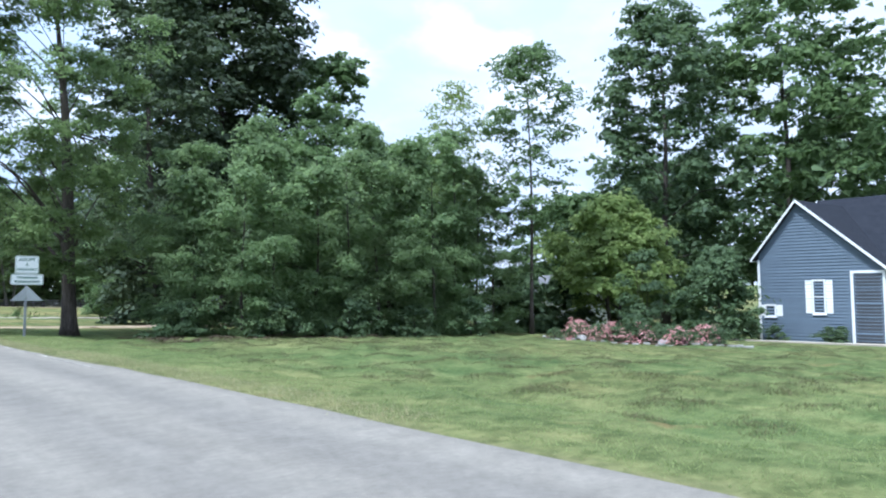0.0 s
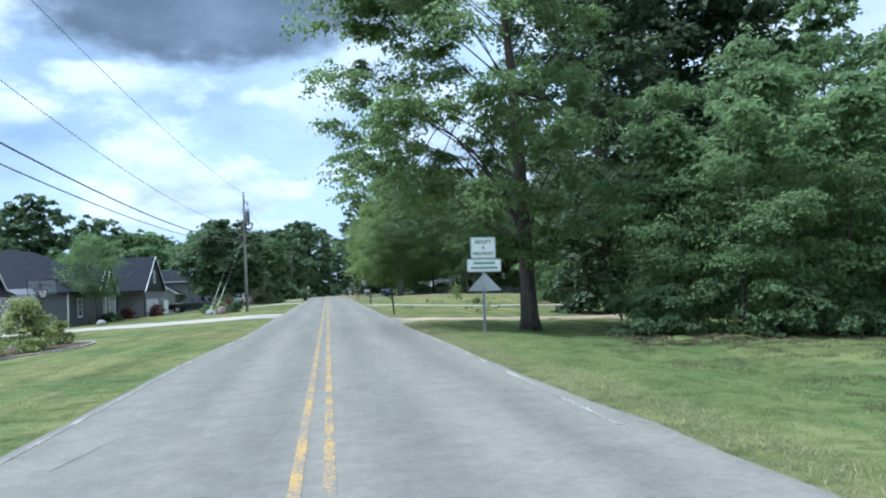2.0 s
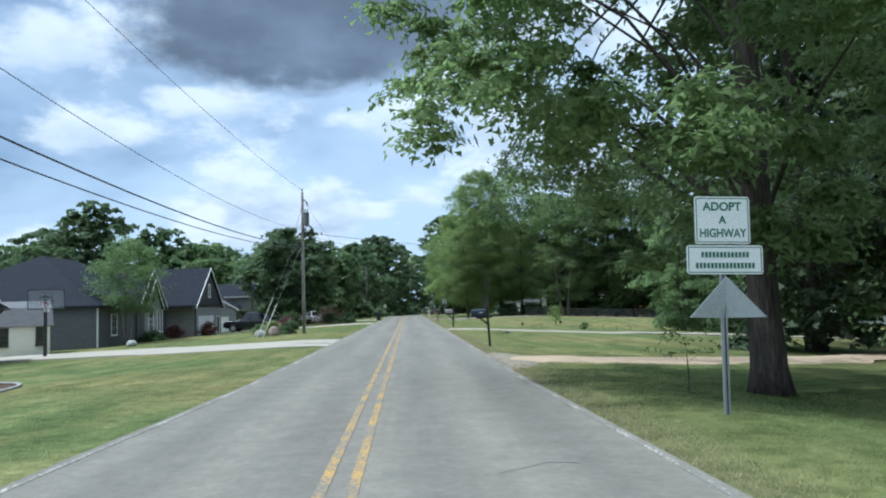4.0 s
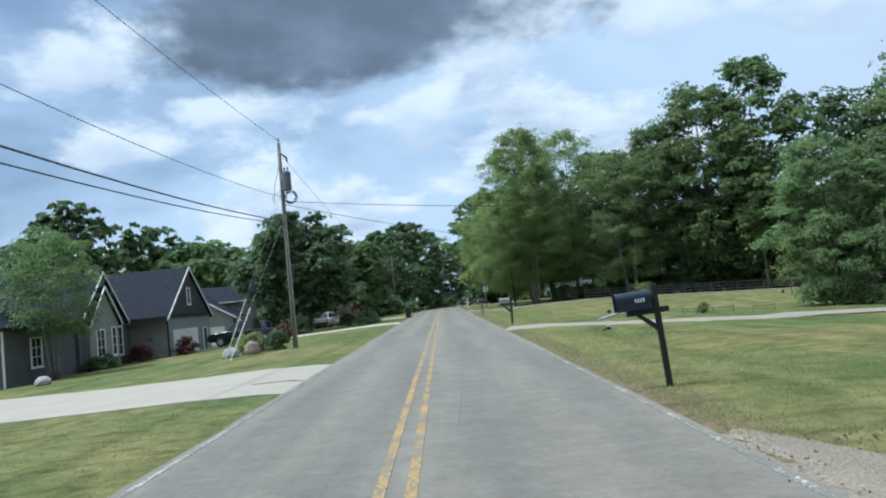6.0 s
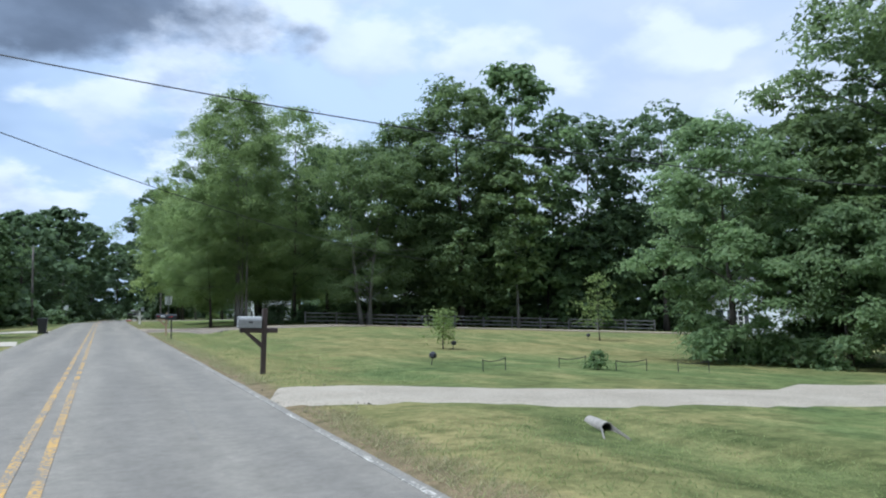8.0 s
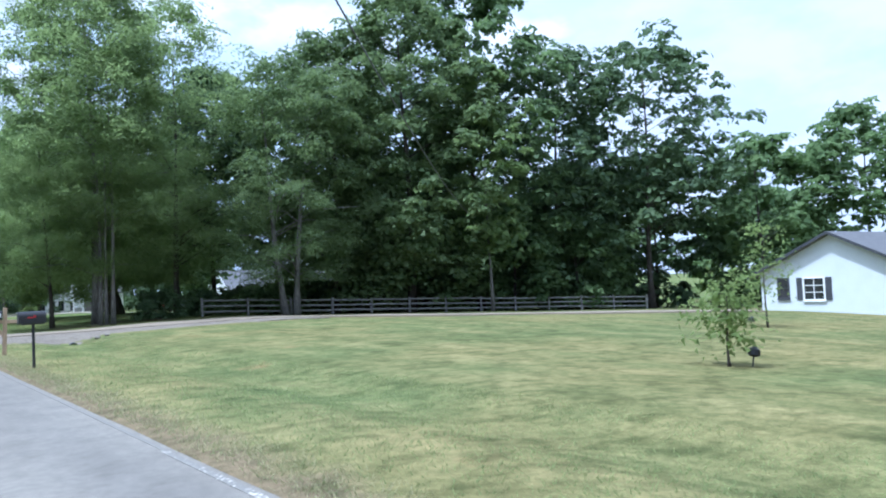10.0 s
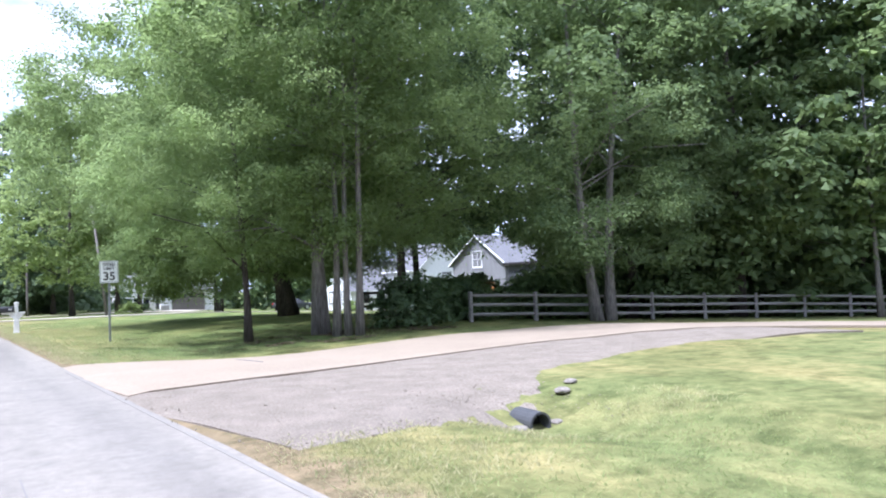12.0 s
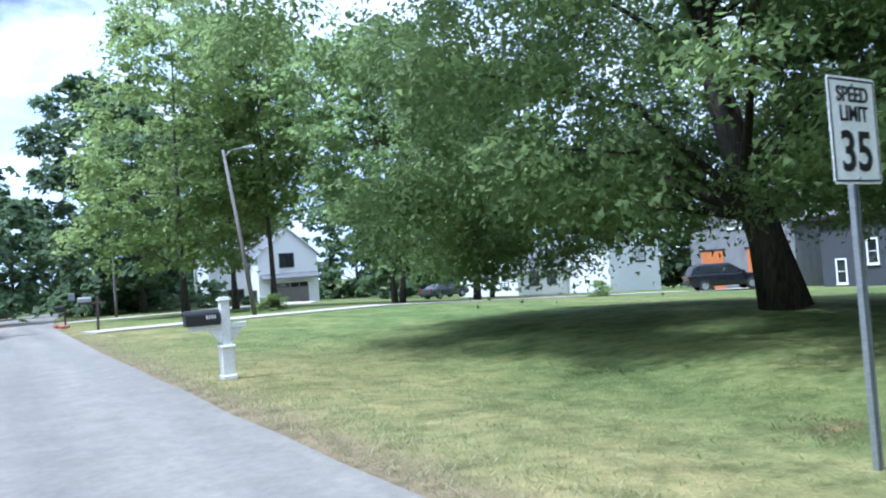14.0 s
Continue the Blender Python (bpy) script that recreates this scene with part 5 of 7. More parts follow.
# litter-programme sign with its bent plate
AX, AY = 4.98, 30.0
root = empty("roadside_sign", pose(AX, AY, ground_z(AX, AY), 0, 1.5, 3), "white roadside sign with two panels and a bent grey plate", "road sign")
AZ = -ground_z(AX, AY)
bm = bmesh.new()
for a, b, c, d in ((-0.04, -0.005, -0.014, 0.034), (0.014, -0.005, 0.04, 0.034), (-0.04, 0.034, 0.04, 0.04)):
    box(bm, a, b, -0.3, c, d, 2.92 + AZ)
part("post", bm, M["steel"], root)
top = part("panel", plate(0.80, 0.66, r=0.04), M["sign_white"], root)
top.location = (0.0, -0.03, 2.64 + AZ)
part("border", border(0.76, 0.62, 0.012), M["sign_green"], top)
lettering("ADOPT", 0.165, M["sign_green"], top, pose(0, -0.0055, 0.185, 90, 0, 0))
lettering("A", 0.15, M["sign_green"], top, pose(0, -0.0055, 0.0, 90, 0, 0))
lettering("HIGHWAY", 0.165, M["sign_green"], top, pose(0, -0.0055, -0.185, 90, 0, 0), squeeze=0.86)
low = part("panel", plate(1.10, 0.40, r=0.04), M["sign_white"], root)
low.location = (0.02, -0.03, 2.09 + AZ)
part("border", border(1.06, 0.36, 0.012), M["sign_green"], low)
for dz, n in ((0.07, 13), (-0.08, 16)):
    bars(low, M["sign_green"], pose(0, -0.0055, dz, 90, 0, 0), n, 0.036, 0.075, 0.018)
bm = bmesh.new()
v = [bm.verts.new(p) for p in ((0.02, -0.05, 1.80), (-0.54, -0.10, 1.24), (0.56, -0.10, 1.24), (0.02, 0.02, 1.23))]
bm.faces.new((v[0], v[1], v[3])), bm.faces.new((v[0], v[3], v[2]))
r = bmesh.ops.extrude_face_region(bm, geom=bm.faces[:])
bmesh.ops.translate(bm, verts=[q for q in r["geom"] if isinstance(q, bmesh.types.BMVert)], vec=(0, 0.012, 0.0))
bmesh.ops.recalc_face_normals(bm, faces=bm.faces)
tri = part("bent_plate", bm, M["sign_back"], root, "dull grey bent triangular metal plate")
tri.location = (0, 0, AZ + 0.06)

# ---- mailboxes ----


def letter_box(root, z, length, w, h, mat, x0, open_door=False, flag=None, number=None, door_mat=None):
    """A round-topped box lying along x with its door towards the road, at -x."""
    o = [(-w / 2, 0), (w / 2, 0), (w / 2, h - w / 2)]
    o += [(w / 2 * math.cos(radians(a)), h - w / 2 + w / 2 * math.sin(radians(a))) for a in range(15, 180, 15)]
    o += [(-w / 2, h - w / 2)]
    bm = prism(bmesh.new(), o, x0, x0 + length, "x")
    ends = [f for f in bm.faces if abs(f.normal.x) > 0.9 and f.calc_center_median().x < x0 + 0.01]
    if open_door:
        r = bmesh.ops.inset_region(bm, faces=ends, thickness=0.012)
        bmesh.ops.translate(bm, verts=list({v for f in ends for v in f.verts}), vec=(length * 0.9, 0, 0))
    body = part("box", bm, mat, root)
    body.location = (0, 0, z)
    dm = prism(bmesh.new(), [(u * 1.03, q * 1.02 - 0.004) for u, q in o], -0.022, 0, "x")
    door = part("door", dm, door_mat or mat, body)
    door.matrix_basis = pose(x0 - 0.002, 0, 0.0, 0, -100, 0) if open_door else pose(x0 - 0.002, 0, 0)
    k = part("latch", bbox(-0.045, -0.02, h * 0.86, -0.02, 0.02, h * 0.93, bevel=0.006), M["steel"], door)
    if flag:
        bm = bmesh.new()
        box(bm, 0.0, -0.006, -0.012, 0.17, 0.0, 0.012), box(bm, 0.12, -0.006, -0.012, 0.17, 0.0, 0.04)
        fl = part("flag", bm, flag, body)
        fl.location = (x0 + length * (0.04 if number else 0.28), -w / 2 - 0.002, h * 0.48)
    if number:
        col, plate_col, pos, n, hh = number
        if plate_col:
            pb = part("number_plate", bbox(-0.11, -0.005, -0.05, 0.11, 0.0, 0.05, bevel=0.0), plate_col, body)
            pb.location = (x0 + length * pos, -w / 2 - 0.001, h * 0.5)
        bars(body, col, Matrix.Translation((x0 + length * pos, -w / 2 - 0.007, h * 0.5)) @ pose(0, 0, 0, 90, 0, 0), n, hh * 0.36, hh, hh * 0.34, "number_marking")
    return body


def wooden_post(root, mat, h, arm_z, x_in, x_out, s=0.1, brace=True, reach=1.0):
    part("post", bbox(-s / 2, -s / 2, -0.25, s / 2, s / 2, h, bevel=0.01), mat, root)
    part("arm", bbox(x_in, -s / 2 - 0.005, arm_z - s, x_out, s / 2 + 0.005, arm_z, bevel=0.008), mat, root)
    if brace:
        part("brace", prism(bmesh.new(), [(-s / 2, arm_z - s - 0.36 * reach), (-s / 2, arm_z - s - 0.22 * reach), (-0.34 * reach, arm_z - s), (-0.44 * reach, arm_z - s)], -0.035, 0.035, "y"), mat, root)


def mailbox(x, y, label, tilt=(0, 0), turn=0):
    return empty("mailbox", pose(x, y, ground_z(x, y) + 0.0, tilt[0], tilt[1], turn), label, "mailbox", "roadside mailboxes")


M["wood_black"] = surface("black_weathered_wood", (0.014, 0.013, 0.013), (0.035, 0.032, 0.031), 3, 25, 0.85, bump=0.5, stretch=(1, 1, 0.15))
m = mailbox(3.74, 47.95, "navy blue mailbox with open door on a dark post", tilt=(0, -3))
wooden_post(m, M["wood_black"], 1.52, 1.17, -0.44, 0.17, 0.082, reach=0.72)
letter_box(m, 1.172, 0.52, 0.21, 0.27, M["navy"], -0.60, open_door=True, number=(M["sign_white"], None, 0.66, 4, 0.055), door_mat=M["box_grey"])
m = mailbox(3.98, 74.25, "weathered grey mailbox on a rough brown post", tilt=(0, 2))
wooden_post(m, M["wood_dark"], 1.50, 1.05, -0.55, 0.30, 0.11)
letter_box(m, 1.052, 0.50, 0.20, 0.26, M["box_grey"], -0.58, number=(M["sign_black"], None, 0.5, 3, 0.05))
m = mailbox(3.79, 96.62, "black mailbox with a red flag on a slim black post")
part("post", tube(bmesh.new(), [(0, 0, -0.2), (0, 0, 0.985)], 0.032, 10), M["black"], m)
part("bracket", bbox(-0.22, -0.09, 0.95, 0.22, 0.09, 0.985, bevel=0.006), M["black"], m)
letter_box(m, 0.985, 0.52, 0.22, 0.26, M["black"], -0.27, flag=M["red"])
m = mailbox(3.9, 101.65, "black mailbox on a tan wooden post with brace", tilt=(0, 2))
wooden_post(m, M["wood_tan"], 1.30, 0.97, -0.56, 0.30, 0.095)
letter_box(m, 0.972, 0.46, 0.20, 0.25, M["black"], -0.54, flag=M["red"], number=(M["sign_black"], M["sign_white"], 0.70, 4, 0.05))
m = mailbox(4.08, 138.7, "black mailbox on a moulded white vinyl post")
bm = bmesh.new()
box(bm, -0.075, -0.075, -0.1, 0.075, 0.075, 1.30, 0.008)
part("post", bm, M["white"], m)
bm = bmesh.new()
box(bm, -0.105, -0.105, -0.1, 0.105, 0.105, 0.52, 0.01), box(bm, -0.125, -0.125, 0.52, 0.125, 0.125, 0.57, 0.015), box(bm, -0.125, -0.125, 0.0, 0.125, 0.125, 0.08, 0.015)
part("base_sleeve", bm, M["white"], m)
bm = bmesh.new()
box(bm, -0.10, -0.10, 1.30, 0.10, 0.10, 1.335, 0.01), box(bm, -0.075, -0.075, 1.335, 0.075, 0.075, 1.365, 0.01)
part("cap", bm, M["white"], m)
part("arm", bbox(-0.58, -0.05, 0.84, 0.34, 0.05, 0.93, bevel=0.01), M["white"], m)
for sg in (-1, 1):
    part("brace", prism(bmesh.new(), [(sg * 0.065, 0.62), (sg * 0.11, 0.62), (sg * 0.20, 0.74), (sg * 0.30, 0.84), (sg * 0.065, 0.84)], -0.03, 0.03, "y"), M["white"], m)
letter_box(m, 0.932, 0.52, 0.20, 0.25, M["black"], -0.62, number=(M["sign_white"], None, 0.72, 4, 0.06))
m = mailbox(4.75, 161.8, "rough brown mailbox post with two arms", tilt=(0, 1))
wooden_post(m, M["wood_dark"], 1.55, 1.30, -0.75, 0.3, 0.10, brace=False)
letter_box(m, 1.302, 0.5, 0.2, 0.22, M["box_grey"], -0.75)
m = mailbox(4.6, 176.5, "black mailbox on a dark post")
wooden_post(m, M["wood_dark"], 1.1, 1.0, -0.5, 0.1, 0.11, brace=False)
letter_box(m, 1.002, 0.5, 0.22, 0.26, M["black"], -0.55)

# ---- poles and overhead wires ----


M["can_grey"] = surface("dull_grey_transformer_paint", (0.095, 0.10, 0.105), (0.15, 0.155, 0.16), 3, 30, 0.6, bump=0.1)


def utility_pole(x, y, top, r0=0.122, r1=0.082, lean=(0, 0), label="tall weathered wooden utility pole", gear=False):
    z = ground_z(x, y)
    root = empty("utility_pole", pose(x, y, z), label, "utility pole", "utility poles")
    h = top - z
    part("pole", tube(bmesh.new(), [(lean[0] * u, lean[1] * u, h * u if u else -0.3) for u in (0, 0.25, 0.5, 0.75, 1)], [r0, r0 - 0.015, (r0 + r1) / 2, r1 + 0.015, r1], 12), M["wood_grey"], root, smooth=True)
    part("insulator", tube(bmesh.new(), [(lean[0], lean[1], h), (lean[0], lean[1], h + 0.1), (lean[0], lean[1], h + 0.13), (lean[0], lean[1], h + 0.24)], [0.03, 0.03, 0.07, 0.045], 10), M["box_grey"], root)
    if gear:
        c = tube(bmesh.new(), [(0, 0, -0.5), (0, 0, -0.47), (0, 0, 0.40), (0, 0, 0.46)], [0.19, 0.22, 0.22, 0.17], 16)
        can = part("transformer", c, M["can_grey"], root, "dull grey pole transformer can")
        can.location = (0.30, -0.05, h - 1.95)
        for dx in (-0.08, 0.08):
            b = part("bushing", tube(bmesh.new(), [(0, 0, 0), (0, 0, 0.08), (0.02, 0, 0.22)], [0.05, 0.035, 0.05], 8), M["black"], can)
            b.location = (dx, 0, 0.45)
        part("bracket", bbox(0.05, -0.06, h - 1.9, 0.12, 0.06, h - 1.6, bevel=0.01), M["steel"], root)
        part("cutout", tube(bmesh.new(), [(0.1, 0, h - 0.55), (0.36, 0.0, h - 0.75), (0.40, 0, h - 1.0)], [0.025, 0.05, 0.04], 8), M["black"], root)
        bm = bmesh.new()
        for k in range(7):
            a = [(0.42 + 0.30 * math.cos(t + k) * (0.75 + 0.06 * k), 0.12 * math.sin(k * 2.1) + 0.05 * math.cos(3 * t), h - 2.78 + 0.32 * math.sin(t + k) * (0.75 + 0.05 * k)) for t in [j * 0.42 for j in range(16)]]
            tube(bm, a, 0.013, 4)
        part("cable_coil", bm, M["black"], root, "tangled black cable coil")
        bm = bmesh.new()
        tube(bm, [(-0.05, 0, h - 1.2), (-0.35, 0.05, h - 2.2), (-0.42, 0.05, h - 3.1)], 0.012, 5)
        tube(bm, [(-0.1, 0, h - 2.4), (-0.3, 0, h - 2.6), (-0.45, 0.1, h - 2.55), (-0.5, 0, h - 2.9)], 0.012, 5)
        tube(bm, [(0.05, 0, h - 3.5), (0.3, 0.2, h - 3.9), (0.45, 0.5, h - 4.2)], 0.012, 5)
        part("jumper_cable", bm, M["black"], root)
        part("riser_conduit", tube(bmesh.new(), [(0.125, -0.06, 0.0), (0.09, -0.06, h - 3.6)], 0.028, 8), M["box_grey"], root)
    return root


def wire(a, b, sag, r, label):
    a, b = Vector(a), Vector(b)
    pts = []
    for i in range(25):
        u = i / 24
        p = a.lerp(b, u)
        p.z -= 4 * sag * u * (1 - u)
        pts.append(tuple(p))
    ob = link_bm("overhead_cable", tube(bmesh.new(), pts, r, 5), M["black"])
    return tagged(ob, label, "overhead cable", "overhead cables")


utility_pole(-6.79, 73.42, 10.15, gear=True, lean=(0.03, 0.08), label="tall weathered utility pole with transformer and cable coil")
utility_pole(-7.6, 4.0, 10.6, label="tall weathered wooden utility pole")
utility_pole(-6.4, 149.5, 8.6)
utility_pole(-5.0, 186.0, 7.6)
utility_pole(-1.5, 232.0, 8.0)
utility_pole(9.8, 194.0, 5.8, 0.13, 0.09, label="short weathered utility pole on the verge")
P0 = (-7.6, 4.0)
wire((-6.77, 73.5, 10.3), (*P0, 10.9), 1.1, 0.010, "thin black primary wire between the poles")
wire((-6.86, 73.42, 7.45), (*P0, 9.2), 1.9, 0.010, "thin black neutral wire between the poles")
wire((-6.88, 73.42, 6.25), (*P0, 7.0), 1.5, 0.024, "thick black bundled cable between the poles")
wire((-6.88, 73.42, 6.12), (*P0, 6.3), 1.5, 0.018, "black telephone cable between the poles")
wire((-6.78, 73.5, 7.22), (24.0, 70.6, 4.6), 0.6, 0.014, "black service cable crossing over the road")
wire((-6.78, 73.5, 7.07), (22.0, 103.0, 4.4), 0.9, 0.014, "black service cable crossing over the road")
wire((-6.78, 73.5, 6.42), (-6.4, 149.5, 6.4), 1.4, 0.016, "black cable running on to the far pole")
wire((-6.78, 73.5, 9.72), (-6.4, 149.5, 8.5), 1.4, 0.010, "black cable running on to the far pole")
wire((-6.4, 149.5, 6.4), (-5.0, 186.0, 5.8), 0.8, 0.018, "black cable running on to the far pole")
# guy wires with their pale guards
for gx, gy, dx, dy in ((-9.2, 70.6, 0.9, 0.85), (-9.9, 72.2, 1.0, 0.2)):
    g0 = Vector((gx, gy, ground_z(gx, gy) - 0.05))
    g1 = Vector((-6.83, 73.42, 6.3 if gx > -9.5 else 7.6))
    ob = link_bm("guy_wire", tube(bmesh.new(), [g0, g1], 0.008, 5), M["steel"])
    tagged(ob, "steel guy wire with a pale plastic guard", "guy wire")
    part("guard", tube(bmesh.new(), [g0, g0.lerp(g1, 0.36)], 0.024, 8), M["cream"], ob)

# street lamp beyond the lawn
LX, LY = 12.36, 163.8
root = empty("street_lamp", pose(LX, LY, ground_z(LX, LY)), "leaning weathered wooden pole with a street lamp arm", "street lamp")
zt = 8.6 - ground_z(LX, LY)
part("pole", tube(bmesh.new(), [(0, 0, -0.3), (-0.37, 0.6, zt * 0.5), (-0.75, 1.3, zt)], [0.12, 0.10, 0.075], 10), M["wood_grey"], root, smooth=True)
arm = part("arm", tube(bmesh.new(), [(-0.73, 1.25, zt - 0.35), (-0.35, 1.15, zt - 0.02), (0.22, 1.0, zt + 0.10)], 0.022, 8), M["steel"], root)
bm = bmesh.new()
bmesh.ops.create_uvsphere(bm, u_segments=14, v_segments=8, radius=0.2, matrix=Matrix.Translation((0.45, 0.95, zt + 0.10)) @ Matrix.Diagonal((1.6, 0.7, 0.42, 1)))
part("lamp_head", bm, M["box_grey"], arm, smooth=True)

# ---- culvert pipes ----


def culvert(x, y, z, r, length, turn, label, mat, flare=False):
    root = empty("culvert_pipe", pose(x, y, z, 0, 0, turn), label, "culvert pipe")
    bm = bmesh.new()
    n = 20
    rings = []
    prof = [(0, r * 0.82), (0, r), (length, r)]
    for yy, rr in prof:
        rings.append([bm.verts.new((rr * math.cos(2 * math.pi * k / n), yy, r + rr * math.sin(2 * math.pi * k / n))) for k in range(n)])
    inner = [bm.verts.new((r * 0.82 * math.cos(2 * math.pi * k / n), length * 0.95, r + r * 0.82 * math.sin(2 * math.pi * k / n))) for k in range(n)]
    for a, b in ((rings[0], rings[1]), (rings[1], rings[2]), (inner, rings[0])):
        for k in range(n):
            bm.faces.new((a[k], a[(k + 1) % n], b[(k + 1) % n], b[k]))
    bmesh.ops.recalc_face_normals(bm, faces=bm.faces)
    body = part("pipe", bm, mat, root, smooth=False)
    # added solid plug, coloured near black in place of the shade within
    part("hollow", tube(bmesh.new(), [(0, length * 0.4, r), (0, length * 0.9, r)], r * 0.82, 20), M["hollow"], root)
    if flare:
        bm = bmesh.new()
        a = [bm.verts.new((r * math.cos(radians(t)), 0, r + r * math.sin(radians(t)))) for t in range(150, 391, 20)]
        b = [bm.verts.new((r * 2.1 * math.cos(radians(t)) - 0.1, -0.55, 0.25 * r + 0.9 * r * math.sin(radians(t)))) for t in range(150, 391, 20)]
        for k in range(len(a) - 1):
            bm.faces.new((a[k], a[k + 1], b[k + 1], b[k]))
        r2 = bmesh.ops.extrude_face_region(bm, geom=bm.faces[:])
        bmesh.ops.translate(bm, verts=[q for q in r2["geom"] if isinstance(q, bmesh.types.BMVert)], vec=(0, 0, -0.035))
        bmesh.ops.recalc_face_normals(bm, faces=bm.faces)
        part("flared_end", bm, mat, root)
    return root


culvert(6.75, 65.2, ground_z(6.75, 65.2) - 0.05, 0.09, 0.6, -14, "pale concrete culvert pipe with a flared end", M["pipe"], True)
CX, CY = 6.95, 107.95
M["pipe_dark"] = surface("dark_ribbed_plastic", (0.030, 0.031, 0.033), (0.062, 0.063, 0.066), 3, 40, 0.7, bump=0.3, stretch=(1, 6, 1))
culvert(CX, CY, ground_z(CX, CY) - 0.07, 0.15, 0.5, -8, "dark ribbed culvert pipe under the gravel", M["pipe_dark"])

# ---- shrubs, beds and stones ----


def shrub(x, y, h, r, seed, mat="leaf_mid", leaves=3500, leaf=0.10, label="rounded green shrub on the lawn", name="shrub", z=None, group=""):
    return tree(x, y, h, r, 0.05, seed, mat, leaves, leaf, 0.025, shape="bush", name=name, label=label, category="shrub", group=group, clumps=40, z=z, stems=3, spread=0.24 * r + 0.12)


def boulder(x, y, r, seed, label, mat="stone", squash=0.75):
    bm = bmesh.new()
    bmesh.ops.create_icosphere(bm, subdivisions=3, radius=r)
    for v in bm.verts:
        v.co *= 1 + 0.25 * noise.noise(v.co * (1.6 / r) + Vector((seed, 0, 0))) + 0.06 * noise.noise(v.co * (6 / r) + Vector((seed, 3, 0)))
        v.co.z *= squash
    ob = link_bm("boulder", bm, M[mat], smooth=True)
    ob.location = (x, y, ground_z(x, y) + r * squash * 0.55)
    return tagged(ob, label, "boulder")


def bed(name, cx, cy, rx, ry, label, edge_label, stones, lift=0.05):
    bm = bmesh.new()
    n = 40
    c = bm.verts.new((cx, cy, ground_z(cx, cy) + lift + 0.06))
    ring = []
    for k in range(n):
        a = 2 * math.pi * k / n
        w = 1 + 0.07 * math.sin(3 * a + 1)
        x, y = cx + rx * w * math.cos(a), cy + ry * w * math.sin(a)
        ring.append(bm.verts.new((x, y, ground_z(x, y) + lift)))
    low = [bm.verts.new((v.co.x, v.co.y, v.co.z - 0.2)) for v in ring]
    for k in range(n):
        bm.faces.new((c, ring[k], ring[(k + 1) % n]))
        bm.faces.new((ring[k], low[k], low[(k + 1) % n], ring[(k + 1) % n]))
    bmesh.ops.recalc_face_normals(bm, faces=bm.faces)
    tagged(link_bm(name, bm, M["mulch"]), label, "planting bed", kind="structure")
    sm = bbox(-0.16, -0.05, -0.06, 0.16, 0.05, 0.045, bevel=0.02)
    root = empty("bed_edging", pose(cx, cy, ground_z(cx, cy)), edge_label, "edging")
    first = part("edging_stone", sm, M["stone"], root)
    m = int(stones)
    for k in range(m):
        a = 2 * math.pi * k / m
        w = 1 + 0.07 * math.sin(3 * a + 1)
        x, y = cx + (rx * w + 0.1) * math.cos(a), cy + (ry * w + 0.1) * math.sin(a)
        q = first if k == 0 else first.copy()
        if k:
            scene.collection.objects.link(q)
        tang = math.atan2(ry * math.cos(a), -rx * math.sin(a))
        q.matrix_basis = Matrix.Translation((x - cx, y - cy, ground_z(x, y) - ground_z(cx, cy) + 0.02)) @ Matrix.Rotation(tang, 4, "Z") @ Matrix.Rotation(0.05 * math.sin(k * 7), 4, "X")


M["leaf_olive"] = leaf_material("olive_shrub_leaf", (0.125, 0.150, 0.050), (0.34, 0.37, 0.14), 0.5, (0.46, 0.52, 0.20))
bed("planting_bed_left", -12.4, 37.4, 3.1, 4.9, "dark brown mulch planting bed on the lawn", "pale stone edging round the mulch bed", 84)
shrub(-10.75, 36.2, 1.95, 0.85, 401, "leaf_olive", 5600, 0.11, "tall loose green shrub in the mulch bed")
shrub(-10.95, 40.2, 1.15, 0.5, 402, "leaf_olive", 2600, 0.10, "small loose green shrub in the mulch bed")
shrub(-11.4, 33.8, 1.7, 0.9, 403, "leaf_olive", 2600, 0.11, "tall loose green shrub in the mulch bed")
bed("planting_bed_right", 29.0, 19.6, 1.9, 5.3, "mulched flower bed on the lawn", "pale stone edging round the flower bed", 56)
for i in range(13):
    fx, fy = 28.1 + 0.55 * math.sin(i * 2.4), 15.0 + i * 0.72
    f = shrub(fx, fy, 0.85 + 0.2 * math.sin(i * 1.9), 0.62, 410 + i, "petal" if i % 4 else "leaf_dark", 1000, 0.07, "low shrub covered in pink blossom" if i % 4 else "low dark green shrub in the flower bed", "flowering_shrub" if i % 4 else "shrub", group="flower bed shrubs")
    if i % 4:
        v, fc = leaf_quads(np.random.default_rng(500 + i), crown_points(np.random.default_rng(i), 26, 0.85, 0.6, 0.05, "bush"), 0.25, 44, 0.11)
        array_mesh("foliage", v, fc, M["leaf_dark"], f)
shrub(29.6, 19.6, 4.6, 1.3, 430, "leaf_dark", 7000, 0.13, "upright dark shrub rising from the flower bed")
boulder(27.6, 21.9, 0.30, 5, "pale rounded boulder in the flower bed")
boulder(27.4, 17.2, 0.24, 9, "pale rounded boulder in the flower bed")
for i, (sx, sy) in enumerate([(40.7, 18.2), (40.6, 15.3), (40.6, 14.7)]):
    shrub(sx, sy, 0.9, 0.6, 440 + i, "leaf_dark", 1600, 0.09, "small clipped shrub against the house wall", group="house shrubs")
